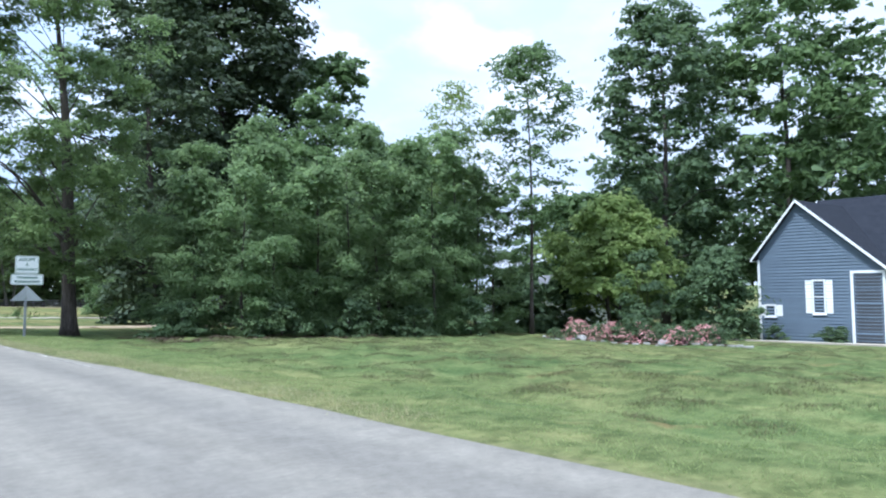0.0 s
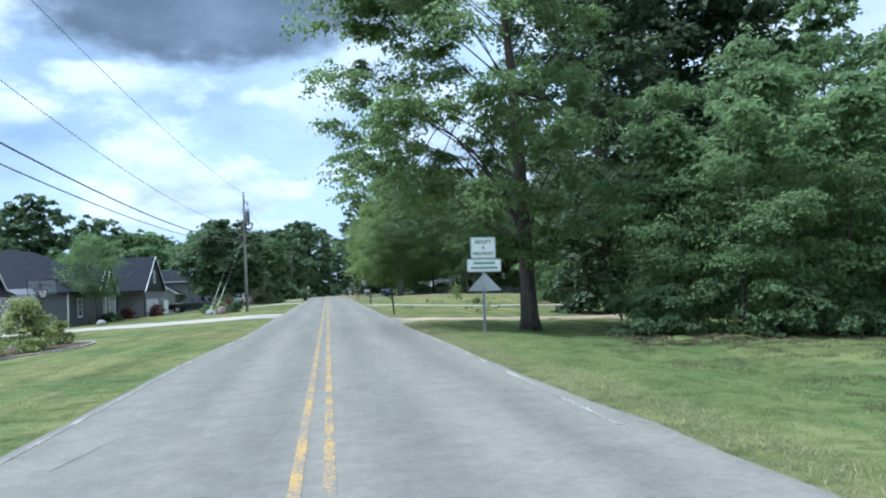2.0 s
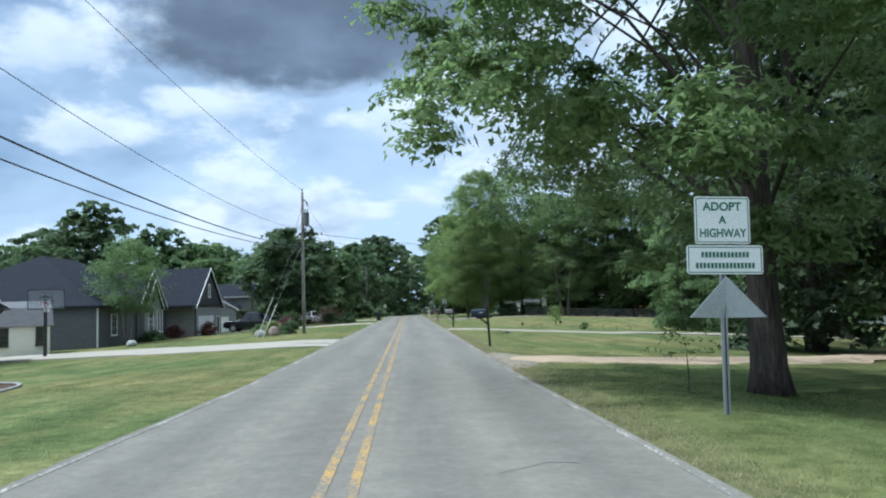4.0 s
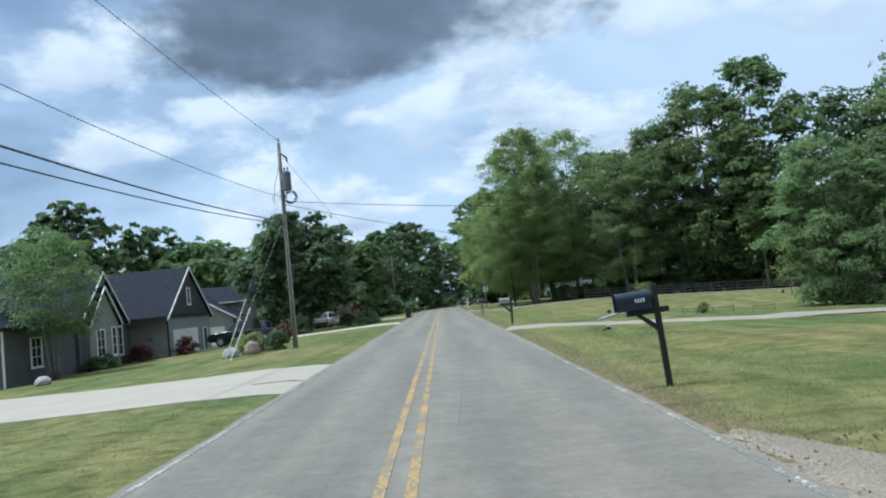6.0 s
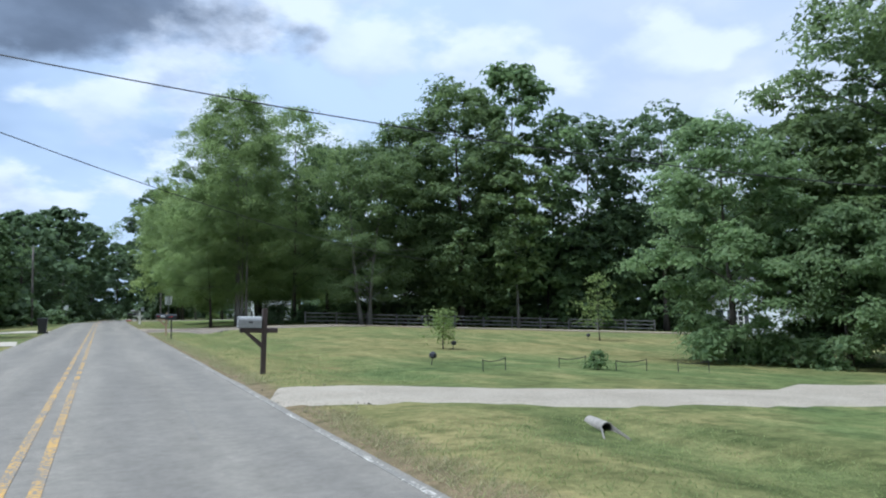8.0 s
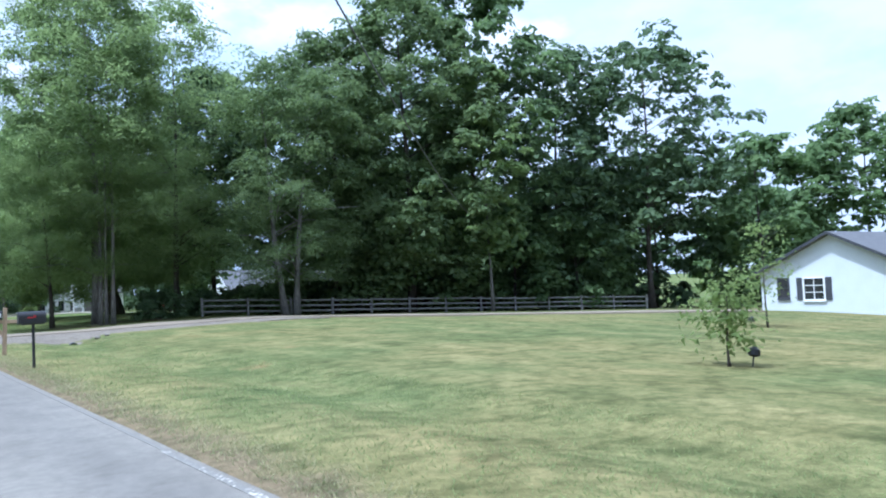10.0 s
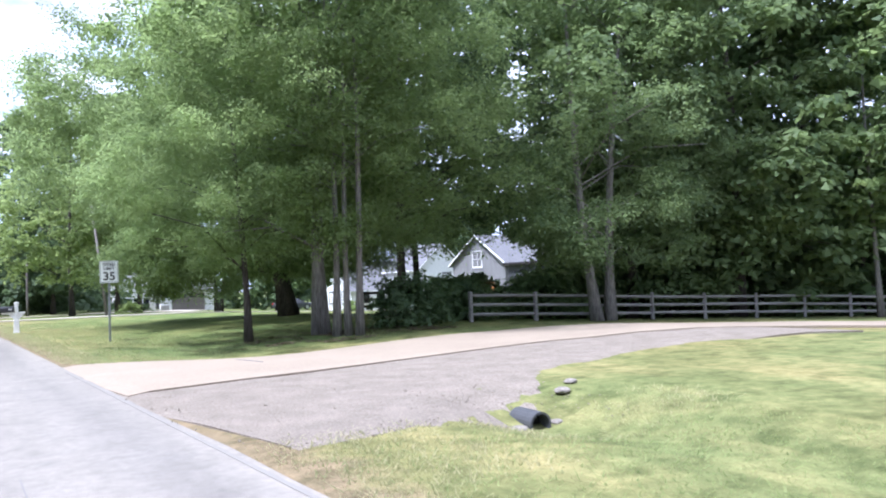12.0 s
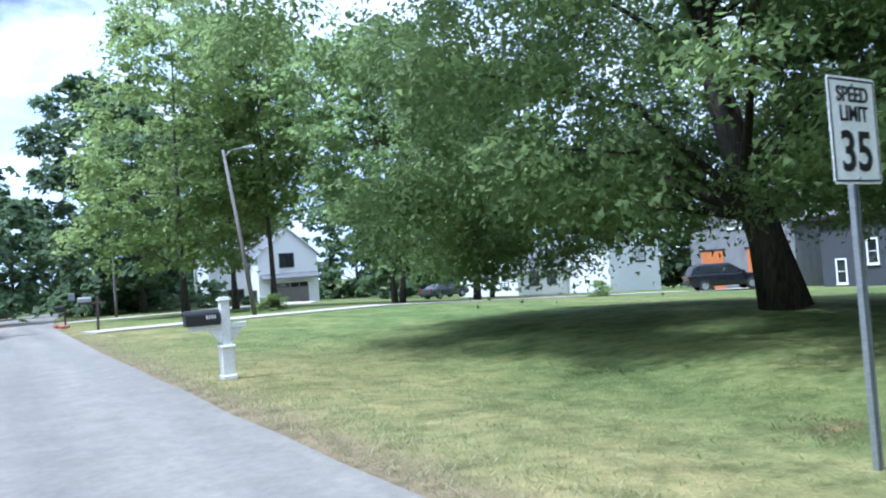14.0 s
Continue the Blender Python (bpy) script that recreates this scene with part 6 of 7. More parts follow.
# left side shrubs
for i, (sx, sy, h, r, mt) in enumerate([(-20.6, 88.2, 1.2, 0.9, "leaf_red"), (-20.9, 84.2, 0.8, 0.7, "leaf_dark"), (-20.6, 90.6, 2.4, 0.7, "leaf_dark"), (-20.6, 82.6, 0.8, 0.9, "leaf_dark"), (-18.6, 91.9, 0.9, 0.4, "leaf_dark"), (-17.9, 90.0, 1.2, 0.8, "leaf_red"), (-9.7, 84.5, 1.3, 0.7, "leaf_red"), (-9.4, 76.0, 0.95, 0.6, "leaf_dark"), (-9.5, 115.0, 2.2, 1.9, "leaf_red"), (-8.6, 109.5, 1.3, 1.2, "leaf_dark"), (-6.4, 106.0, 1.2, 1.2, "leaf_dark"), (-6.6, 112.5, 0.9, 0.8, "leaf_mid"), (-12.5, 104.0, 1.8, 1.4, "leaf_dark"), (-10.8, 78.2, 0.8, 0.55, "leaf_mid")]):
    shrub(sx, sy, h, r, 460 + i, mt, 3000, 0.12, "dark red barberry shrub beside the drive" if mt == "leaf_red" else "rounded green shrub beside the house", group="house shrubs")
shrub(-9.4, 75.1, 0.95, 0.6, 480, "leaf_olive", 3000, 0.10, "dull olive shrub among the boulders beside the pole")
shrub(-7.9, 74.4, 0.95, 0.55, 483, "leaf_dark", 3000, 0.10, "dark green shrub at the foot of the utility pole")
boulder(-9.8, 72.8, 0.42, 3, "large pale boulder beside the guy wires")
M["stone_dull"] = surface("dull_field_stone", (0.14, 0.125, 0.105), (0.25, 0.225, 0.19), 4, 24, 0.95, bump=0.8, dist=0.02)
M["stone_pink"] = surface("pinkish_boulder_stone", (0.20, 0.145, 0.125), (0.34, 0.26, 0.23), 2.5, 18, 0.9, bump=0.8, dist=0.03)
boulder(-8.9, 73.4, 0.36, 13, "pinkish brown boulder beside the utility pole", mat="stone_pink", squash=1.15)
boulder(-18.3, 71.8, 0.36, 8, "grey rounded boulder on the front lawn")
for i, (bx, by, br) in enumerate([(-0.33, 0.02, 0.10), (0.30, 0.05, 0.08), (0.95, 0.6, 0.11), (1.35, 0.85, 0.09)]):
    boulder(CX + bx, CY + by, br, 40 + i, "small grey stone beside the culvert pipe", mat="stone_dull", squash=0.45)
shrub(13.9, 75.1, 0.55, 0.32, 481, "leaf_mid", 900, 0.08, "small round shrub inside a wire guard on the lawn")
shrub(30.8, 158.0, 0.9, 0.7, 482, "leaf_light", 2000, 0.1, "small yellow-green shrub beside the far drive")
for i, (sx, sy) in enumerate([(19.0, 200.0), (21.5, 203), (24.5, 205), (15.5, 170.5)]):
    shrub(sx, sy, 1.0, 0.9, 484 + i, "leaf_light" if i % 2 else "leaf_mid", 2000, 0.14, "low green shrub along the far drive", group="far shrubs")

# wire guards for young plants
for i, (gx, gy, a) in enumerate([(10.2, 74.6, 25), (13.6, 75.9, 5), (14.7, 74.5, -8), (16.5, 73.9, -12)]):
    root = empty("wire_guard", pose(gx, gy, ground_z(gx, gy), 0, 0, a), "low black wire plant guard on the lawn", "plant guard", "wire plant guards")
    for sx in (-0.5, 0.5):
        part("stake", tube(bmesh.new(), [(sx, 0, -0.1), (sx * 1.02, 0, 0.34)], 0.014, 6), M["black"], root)
    part("top_wire", tube(bmesh.new(), [(-0.5, 0, 0.31), (-0.2, 0, 0.26), (0.2, 0, 0.265), (0.5, 0, 0.31)], 0.012, 5), M["black"], root)
    part("mesh_wire", tube(bmesh.new(), [(-0.5, 0, 0.17), (0, 0, 0.13), (0.5, 0, 0.17)], 0.006, 4), M["black"], root)
for gx, gy in ((9.5, 77.2), (14.3, 85.8), (26.0, 92.3)):
    root = empty("garden_stake_light", pose(gx, gy, ground_z(gx, gy), 8, 5, 30), "small black garden stake light on the lawn", "garden light", "stake lights")
    part("stake", tube(bmesh.new(), [(0, 0, -0.1), (0, 0, 0.22)], 0.015, 6), M["black"], root)
    part("head", tube(bmesh.new(), [(0, 0, 0.2), (0, 0, 0.24), (0, 0, 0.34), (0, 0, 0.40)], [0.06, 0.12, 0.11, 0.03], 10), M["black"], root)

# ---- basketball hoop ----


def acrylic_material():
    m, nt, b = material("clear_acrylic_board")
    b.inputs["Base Color"].default_value = (0.30, 0.33, 0.36, 1)
    b.inputs["Roughness"].default_value = 0.15
    tr, mx = nt.nodes.new("ShaderNodeBsdfTransparent"), nt.nodes.new("ShaderNodeMixShader")
    mx.inputs[0].default_value = 0.25
    nt.links.new(tr.outputs[0], mx.inputs[1])
    nt.links.new(b.outputs[0], mx.inputs[2])
    nt.links.new(mx.outputs[0], [x for x in nt.nodes if x.type == "OUTPUT_MATERIAL"][0].inputs[0])
    return m


M["acrylic"] = acrylic_material()
root = empty("basketball_hoop", pose(-19.4, 62.0, ground_z(-19.4, 62.0) - 0.12, 0, 0, -62), "black basketball hoop stand with clear backboard", "basketball hoop")
part("pole", bbox(-0.09, -0.09, -0.1, 0.09, 0.09, 3.6, bevel=0.015), M["black"], root)
for zz in (2.9, 3.5):
    part("arm", tube(bmesh.new(), [(0.05, 0, zz - 0.25), (0.75, 0, zz)], 0.04, 6), M["black"], root)
bm = bmesh.new()
for a in ((-0.9, 2.75, -0.86, 3.85), (0.86, 2.75, 0.9, 3.85), (-0.86, 3.81, 0.86, 3.85), (-0.86, 2.75, 0.86, 2.79), (-0.3, 3.0, -0.27, 3.45), (0.27, 3.0, 0.3, 3.45), (-0.27, 3.42, 0.27, 3.45)):
    box(bm, 0.75, a[0], a[1], 0.80, a[2], a[3])
bd = part("backboard_frame", bm, M["black"], root)
part("backboard", bbox(0.765, -0.86, 2.79, 0.785, 0.86, 3.81), M["acrylic"], bd)
rim = part("rim", tube(bmesh.new(), [(1.03 + 0.23 * math.cos(k * math.pi / 8), 0.23 * math.sin(k * math.pi / 8), 3.05) for k in range(17)], 0.012, 6), M["red"], root)
bm = bmesh.new()
for k in range(12):
    a, b = k * math.pi / 6, (k + 1) * math.pi / 6
    tube(bm, [(1.03 + 0.23 * math.cos(a), 0.23 * math.sin(a), 3.04), (1.03 + 0.17 * math.cos(b), 0.17 * math.sin(b), 2.85), (1.03 + 0.12 * math.cos(a), 0.12 * math.sin(a), 2.62)], 0.008, 4)
part("net", bm, M["white"], rim)

# ---- wheeled bin ----
root = empty("wheeled_bin", pose(-2.95, 112.5, ground_z(-2.95, 112.5) + 0.03), "black wheeled rubbish bin at the road edge", "bin")
bm = bmesh.new()
a = [bm.verts.new(p) for p in ((-0.22, -0.25, 0.06), (0.22, -0.25, 0.06), (0.22, 0.25, 0.06), (-0.22, 0.25, 0.06))]
b = [bm.verts.new(p) for p in ((-0.30, -0.34, 0.98), (0.30, -0.34, 0.98), (0.30, 0.34, 0.98), (-0.30, 0.34, 0.98))]
bm.faces.new(a[::-1]), bm.faces.new(b)
for k in range(4):
    bm.faces.new((a[k], a[(k + 1) % 4], b[(k + 1) % 4], b[k]))
bmesh.ops.bevel(bm, geom=bm.edges[:], offset=0.03, segments=2, affect="EDGES", profile=0.5)
part("body", bm, M["black"], root)
part("lid", bbox(-0.33, -0.37, 0.98, 0.33, 0.37, 1.06, bevel=0.03), M["black"], root)
for sx in (-0.28, 0.28):
    part("wheel", tube(bmesh.new(), [(sx - 0.03, 0.25, 0.1), (sx + 0.03, 0.25, 0.1)], 0.1, 14), M["rubber"], root)

# ---- parked vehicles ----


def vehicle(x, y, turn, paint, label, kind="suv", name="car"):
    """A parked vehicle pointing along its local +x."""
    root = empty(name, pose(x, y, ground_z(x, y) + 0.04, 0, 0, turn), label, "car", "parked vehicles")
    W = 0.93
    if kind == "pickup":
        L, side = 5.6, [(-2.75, 0.55), (-2.8, 1.05), (-0.95, 1.08), (-0.85, 1.1), (1.05, 1.12), (2.5, 1.02), (2.75, 0.85), (2.78, 0.5), (2.6, 0.38), (-2.6, 0.4)]
        cab = [(-0.95, 1.07), (-0.8, 1.78), (-0.5, 1.85), (0.45, 1.85), (1.25, 1.1)]
        wheels = (-1.75, 1.75)
    elif kind == "sedan":
        L, side = 4.8, [(-2.35, 0.5), (-2.4, 0.95), (-1.6, 1.0), (1.0, 0.98), (2.2, 0.82), (2.4, 0.65), (2.38, 0.42), (2.2, 0.3), (-2.2, 0.3)]
        cab = [(-1.9, 0.97), (-1.1, 1.42), (-0.4, 1.48), (0.2, 1.45), (1.25, 0.95)]
        wheels = (-1.4, 1.45)
    else:
        L, side = 4.7, [(-2.3, 0.5), (-2.38, 1.0), (-2.2, 1.08), (1.0, 1.06), (2.15, 0.95), (2.35, 0.75), (2.33, 0.45), (2.15, 0.32), (-2.15, 0.34)]
        cab = [(-2.25, 1.05), (-1.95, 1.62), (-1.5, 1.72), (0.2, 1.70), (1.2, 1.03)]
        wheels = (-1.4, 1.42)

    def hull(outline, w0, w1, zlo, zhi, bevel):
        bm = bmesh.new()
        prism(bm, outline, -1, 1, "y")
        for v in bm.verts:
            f = min(1, max(0, (v.co.z - zlo) / (zhi - zlo)))
            v.co.y *= w0 + (w1 - w0) * f
        bmesh.ops.bevel(bm, geom=[e for e in bm.edges], offset=bevel, segments=2, affect="EDGES", profile=0.6)
        return bm

    body = part("body", hull(side, W, W * 0.97, 0.6, 1.1, 0.05), M[paint], root, smooth=True)
    zc = max(z for _, z in cab)
    part("cabin", hull(cab, W * 0.93, W * 0.74, 1.0, zc, 0.04), M[paint], root, smooth=True)
    # side glass and screens, slightly proud of the cabin
    z0, z1 = cab[0][1] + 0.06, zc - 0.12
    def at_z(p, q, z):
        return p[0] + (q[0] - p[0]) * (z - p[1]) / (q[1] - p[1])
    xr0, xr1 = at_z(cab[0], cab[1], z0), at_z(cab[0], cab[1], min(z1, cab[1][1]))
    xf0, xf1 = at_z(cab[-1], cab[-2], z0), at_z(cab[-1], cab[-2], z1)
    def wy(z):
        return (W * 0.93 + (W * 0.74 - W * 0.93) * (z - 1.0) / (zc - 1.0))
    for sg in (-1, 1):
        mid = (xr0 + xf0) / 2
        for (a0, a1, b0, b1) in ((xr0 + 0.18, mid - 0.05, xr1 + 0.2, mid - 0.05), (mid + 0.05, xf0 - 0.18, mid + 0.05, xf1 - 0.1)):
            bm = bmesh.new()
            vs = [(a0, sg * (wy(z0) + 0.004), z0), (a1, sg * (wy(z0) + 0.004), z0), (b1, sg * (wy(z1) + 0.004), z1), (b0, sg * (wy(z1) + 0.004), z1)]
            v = [bm.verts.new(p) for p in vs] + [bm.verts.new((p[0], p[1] - sg * 0.02, p[2])) for p in vs]
            bm.faces.new(v[:4]), bm.faces.new(v[4:][::-1])
            for k in range(4):
                bm.faces.new((v[k], v[4 + k], v[4 + (k + 1) % 4], v[(k + 1) % 4]))
            bmesh.ops.recalc_face_normals(bm, faces=bm.faces)
            part("side_window", bm, M["glass"], root)
    for (pa, pb, s, nm) in ((cab[-1], cab[-2], 1, "windscreen"), (cab[0], cab[1], -1, "rear_window")):
        bm = bmesh.new()
        ya, yb = wy(z0) - 0.1, wy(min(z1, pb[1])) - 0.08
        xa, xb = at_z(pa, pb, z0), at_z(pa, pb, min(z1, pb[1]))
        vs = [(xa + s * 0.012, -ya, z0), (xa + s * 0.012, ya, z0), (xb + s * 0.012, yb, min(z1, pb[1])), (xb + s * 0.012, -yb, min(z1, pb[1]))]
        v = [bm.verts.new(p) for p in vs] + [bm.verts.new((p[0] - s * 0.02, p[1], p[2])) for p in vs]
        bm.faces.new(v[:4]), bm.faces.new(v[4:][::-1])
        for k in range(4):
            bm.faces.new((v[k], v[4 + k], v[4 + (k + 1) % 4], v[(k + 1) % 4]))
        bmesh.ops.recalc_face_normals(bm, faces=bm.faces)
        part(nm, bm, M["glass"], root)
    xe, xs = max(p[0] for p in side), min(p[0] for p in side)
    for sg in (-1, 1):
        part("headlight", bbox(xe - 0.22, sg * 0.55 - 0.2, 0.72, xe - 0.02, sg * 0.55 + 0.2, 0.86, bevel=0.03), M["sign_white"], root)
        part("tail_light", bbox(xs - 0.01, sg * 0.74 - 0.12, 0.78, xs + 0.1, sg * 0.74 + 0.12, 1.0, bevel=0.02), M["lamp_red"], root)
        for wx in wheels:
            wb = tube(bmesh.new(), [(wx, sg * 0.72, 0.36), (wx, sg * 0.75, 0.36), (wx, sg * 0.92, 0.36), (wx, sg * 0.95, 0.36)], [0.33, 0.36, 0.36, 0.33], 20)
            wh = part("wheel", wb, M["rubber"], root)
            part("rim", tube(bmesh.new(), [(wx, sg * 0.90, 0.36), (wx, sg * 0.955, 0.36)], [0.23, 0.21], 16), M["steel"], wh)
    part("bumper", bbox(xs - 0.06, -0.85, 0.42, xs + 0.08, 0.85, 0.62, bevel=0.04), M["rubber"] if kind != "pickup" else M["steel"], root)
    part("mirror", bbox(0.85, -1.08, 1.08, 1.0, -0.92, 1.24, bevel=0.03), M[paint], root)
    return root


vehicle(-14.6, 94.0, 175, "car_black", "black pickup truck parked in the driveway", "pickup")
vehicle(-15.6, 97.3, 172, "car_grey", "dark grey estate car parked in the driveway", "suv")
vehicle(-12.3, 119.6, 80, "car_white", "white compact SUV parked on a drive", "suv")
vehicle(40.1, 156.6, -38, "car_black", "black SUV parked beside the grey barn", "suv")
vehicle(37.5, 186.0, 10, "car_grey", "dark grey car parked by the white house", "sedan")
vehicle(8.0, 214.0, 95, "car_black", "dark parked car beside the far road", "sedan")

# ---- small roadside things ----


def small_sign(x, y, h, w, mat, label):
    root = empty("road_sign", pose(x, y, ground_z(x, y)), label, "road sign")
    part("post", tube(bmesh.new(), [(0, 0, -0.2), (0, 0, h)], 0.03, 8), M["steel"], root)
    p = part("panel", plate(w, w * 1.2), M[mat], root)
    p.location = (0, -0.035, h - w * 0.6)


small_sign(-4.2, 178.0, 2.6, 0.6, "sign_white", "small white road sign on the far verge")
small_sign(7.4, 205.0, 2.4, 0.6, "sign_back", "small grey road sign on the far verge")
root = empty("brick_edging", pose(4.1, 172.0, ground_z(4.1, 172.0) + 0.03), "loose red brick edging at the drive mouth", "edging")
bk = part("brick", bbox(-0.2, -0.1, 0, 0.2, 0.1, 0.14, bevel=0.01), M["brick_red"], root)
for i in range(1, 9):
    q = bk.copy()
    scene.collection.objects.link(q)
    q.matrix_basis = pose(0.15 * math.sin(i * 2.2), -0.9 + i * 0.3, 0.0 if i % 3 else 0.0, 0, 0, 40 * i)
bk.matrix_basis = pose(0, -1.2, 0, 0, 0, 12)

# ---- grass ----


def grass(name, areas, count, mat, label, hmin, hmax, seed, clump=False):
    """Blades standing in tufts; areas are (x0, x1, y0, y1, share)."""
    rng = np.random.default_rng(seed)
    P = []
    for x0, x1, y0, y1, share in areas:
        n = int(count * share)
        tx, ty = rng.uniform(x0, x1, n // 6 + 1), rng.uniform(y0, y1, n // 6 + 1)
        k = rng.integers(0, len(tx), n)
        if clump:
            lump = np.array([noise.noise((a * 0.75, c * 0.95, 4.0)) for a, c in zip(tx, ty)])
            k = rng.choice(np.argsort(-lump)[: max(3, len(tx) // 3)], n)
        P.append(np.stack([tx[k] + rng.normal(0, 0.11, n), ty[k] + rng.normal(0, 0.11, n)], 1))
    P = np.concatenate(P)
    z = np.array([ground_z(x, y) for x, y in P])
    n = len(P)
    h = rng.uniform(hmin, hmax, n)
    a = rng.uniform(0, 6.283, n)
    lean = rng.normal(0, 0.8, (n, 2)) * h[:, None]
    w = 0.006 + 0.10 * h
    base = np.stack([P[:, 0], P[:, 1], z - 0.01], 1)
    d = np.stack([np.cos(a) * w / 2, np.sin(a) * w / 2, np.zeros(n)], 1)
    tip = base + np.stack([lean[:, 0], lean[:, 1], h], 1)
    v = np.stack([base - d, base + d, tip], 1).reshape(-1, 3)
    ob = array_mesh(name, v, np.arange(n * 3).reshape(n, 3), M[mat])
    return tagged(ob, label, "grass", kind="stuff")


grass("grass", [(3.9, 9, 0, 34, 0.22), (9, 20, 2, 26, 0.14), (3.5, 8, 34, 66, 0.14), (3.5, 8, 71, 107, 0.16), (3.6, 9, 119, 150, 0.16), (-8, -3.2, 5, 52, 0.10), (-7, -3.2, 59, 95, 0.08)], 215000, "grass_blade", "short mown green grass blades on the verge", 0.025, 0.065, 71)
grass("dry_grass", [(3.75, 4.4, 6, 21, 0.16), (3.35, 4.0, 21, 39, 0.16), (3.25, 3.8, 44, 68, 0.2), (3.25, 3.9, 72, 106, 0.2), (3.3, 4.3, 119, 160, 0.3), (4.3, 8.5, 42.0, 42.6, 0.05), (4.3, 8.5, 39.0, 39.6, 0.04), (3.3, 5.0, 105.5, 107.8, 0.03), (5.4, 8.6, 106.4, 107.8, 0.03)], 70000, "grass_dry", "dry straw-coloured grass along the road edge", 0.02, 0.075, 72)

M["thatch"] = leaf_material("brown_thatch", (0.050, 0.046, 0.024), (0.125, 0.104, 0.052), 0.4)
grass("thatch", [(6.5, 16, 3, 27, 0.50), (16, 34, 6, 27, 0.40), (6.5, 15.5, 120.5, 131, 0.16)], 66000, "thatch", "brown matted thatch on humps of the rough lawn", 0.03, 0.09, 73, clump=True)


def pebbles(name, spots, mat, label, seed):
    """Loose stones strewn over rectangles (x0, x1, y0, y1, number)."""
    rng = np.random.default_rng(seed)
    V, F = [], []
    corner = np.array([(1, 0, 0), (0, 1, 0), (-1, 0, 0), (0, -1, 0), (0, 0, 0.8), (0, 0, -0.5)])
    tri = np.array([(0, 1, 4), (1, 2, 4), (2, 3, 4), (3, 0, 4), (1, 0, 5), (2, 1, 5), (3, 2, 5), (0, 3, 5)])
    for x0, x1, y0, y1, n in spots:
        for _ in range(n):
            px, py = rng.uniform(x0, x1), rng.uniform(y0, y1)
            px = px + rng.normal(0, 0.15)
            s = rng.uniform(0.006, 0.018) * (1.8 if rng.uniform() < 0.06 else 1.0)
            F.append(tri + 6 * len(V))
            V.append(corner * rng.uniform(0.6, 1.3, (6, 1)) * s + np.array([px, py, ground_z(px, py) + 0.012 if px > 3.25 else road_z(py) + 0.006]))
    ob = array_mesh(name, np.concatenate(V), np.concatenate(F), M[mat])
    return tagged(ob, label, "gravel", kind="stuff")


pebbles("loose_gravel", [(3.1, 4.5, 38.6, 44.2, 620), (4.0, 5.6, 40.0, 42.1, 260), (3.2, 7.5, 107.4, 112.5, 700), (3.2, 4.6, 67.6, 71.2, 160), (6.0, 8.0, 107.3, 109.3, 220)], "gravel", "loose grey stones strewn beside the road", 74)

def litter(name, x0, x1, y0, y1, count, mat, label, seed):
    """Fallen leaves lying flat, in drifts."""
    rng = np.random.default_rng(seed)
    p = np.stack([rng.uniform(x0, x1, count), rng.uniform(y0, y1, count)], 1)
    p = p[np.array([noise.noise((a * 0.6, c * 0.6, 2.0)) + 0.5 * noise.noise((a * 2.1, c * 2.1, 7.0)) > 0.05 for a, c in p])]
    n = len(p)
    a, s = rng.uniform(0, 6.283, n), rng.uniform(0.035, 0.075, n)
    c = np.stack([p[:, 0], p[:, 1], np.array([ground_z(*q) for q in p]) + 0.03], 1)
    v = np.stack([c + np.stack([np.cos(a + t) * s, np.sin(a + t) * s, rng.uniform(-0.012, 0.03, n)], 1) for t in (0, 2.0, 3.9)], 1).reshape(-1, 3)
    return tagged(array_mesh(name, v, np.arange(3 * n).reshape(n, 3), M[mat]), label, "fallen leaves", kind="stuff")


M["leaf_brown"] = leaf_material("fallen_brown_leaf", (0.045, 0.036, 0.026), (0.125, 0.092, 0.062), 0.15, (0.2, 0.12, 0.06))
litter("fallen_leaves", 8.8, 15.0, 120.0, 124.5, 5000, "leaf_brown", "brown fallen leaves under the grove", 76)
litter("fallen_leaves", 8.6, 19.0, 25.5, 33.5, 13000, "leaf_brown", "brown fallen leaves on the shaded ground", 75)

# ---- woods and trees ----
MAPLE = "tall maple with a dark leaning trunk beside the sign"
WOODS = "dense green understory tree at the wood's edge"
THICKET_FRONT = [(11.7, 30.4, 7.0, 2.2), (13.2, 29.0, 7.4, 2.1), (15.0, 29.4, 8.6, 2.3), (16.9, 29.0, 8.8, 2.2), (18.9, 29.3, 9.8, 2.3), (20.8, 29.4, 10.8, 2.4), (22.6, 29.0, 10.2, 2.2), (24.6, 29.3, 11.0, 2.3), (26.5, 29.7, 12.2, 1.9), (28.3, 30.0, 10.2, 2.3), (30.4, 30.7, 9.4, 2.4)]
THICKET_BACK = [(12.8, 33.4, 9.2, 3.0, "leaf_thicket"), (16.2, 33.0, 11.0, 3.0, "leaf_thicket"), (19.6, 33.2, 13.2, 2.4, "leaf_mid"), (23.2, 33.6, 12.2, 2.8, "leaf_thicket"), (28.8, 34.2, 11.4, 3.0, "leaf_mid")]
THICKET_LOW = [(10.6, 29.2, 1.6, 1.2), (14.2, 27.4, 1.4, 1.2), (18.0, 27.3, 1.8, 1.3), (21.4, 27.2, 1.5, 1.3), (25.6, 27.6, 2.0, 1.4)]
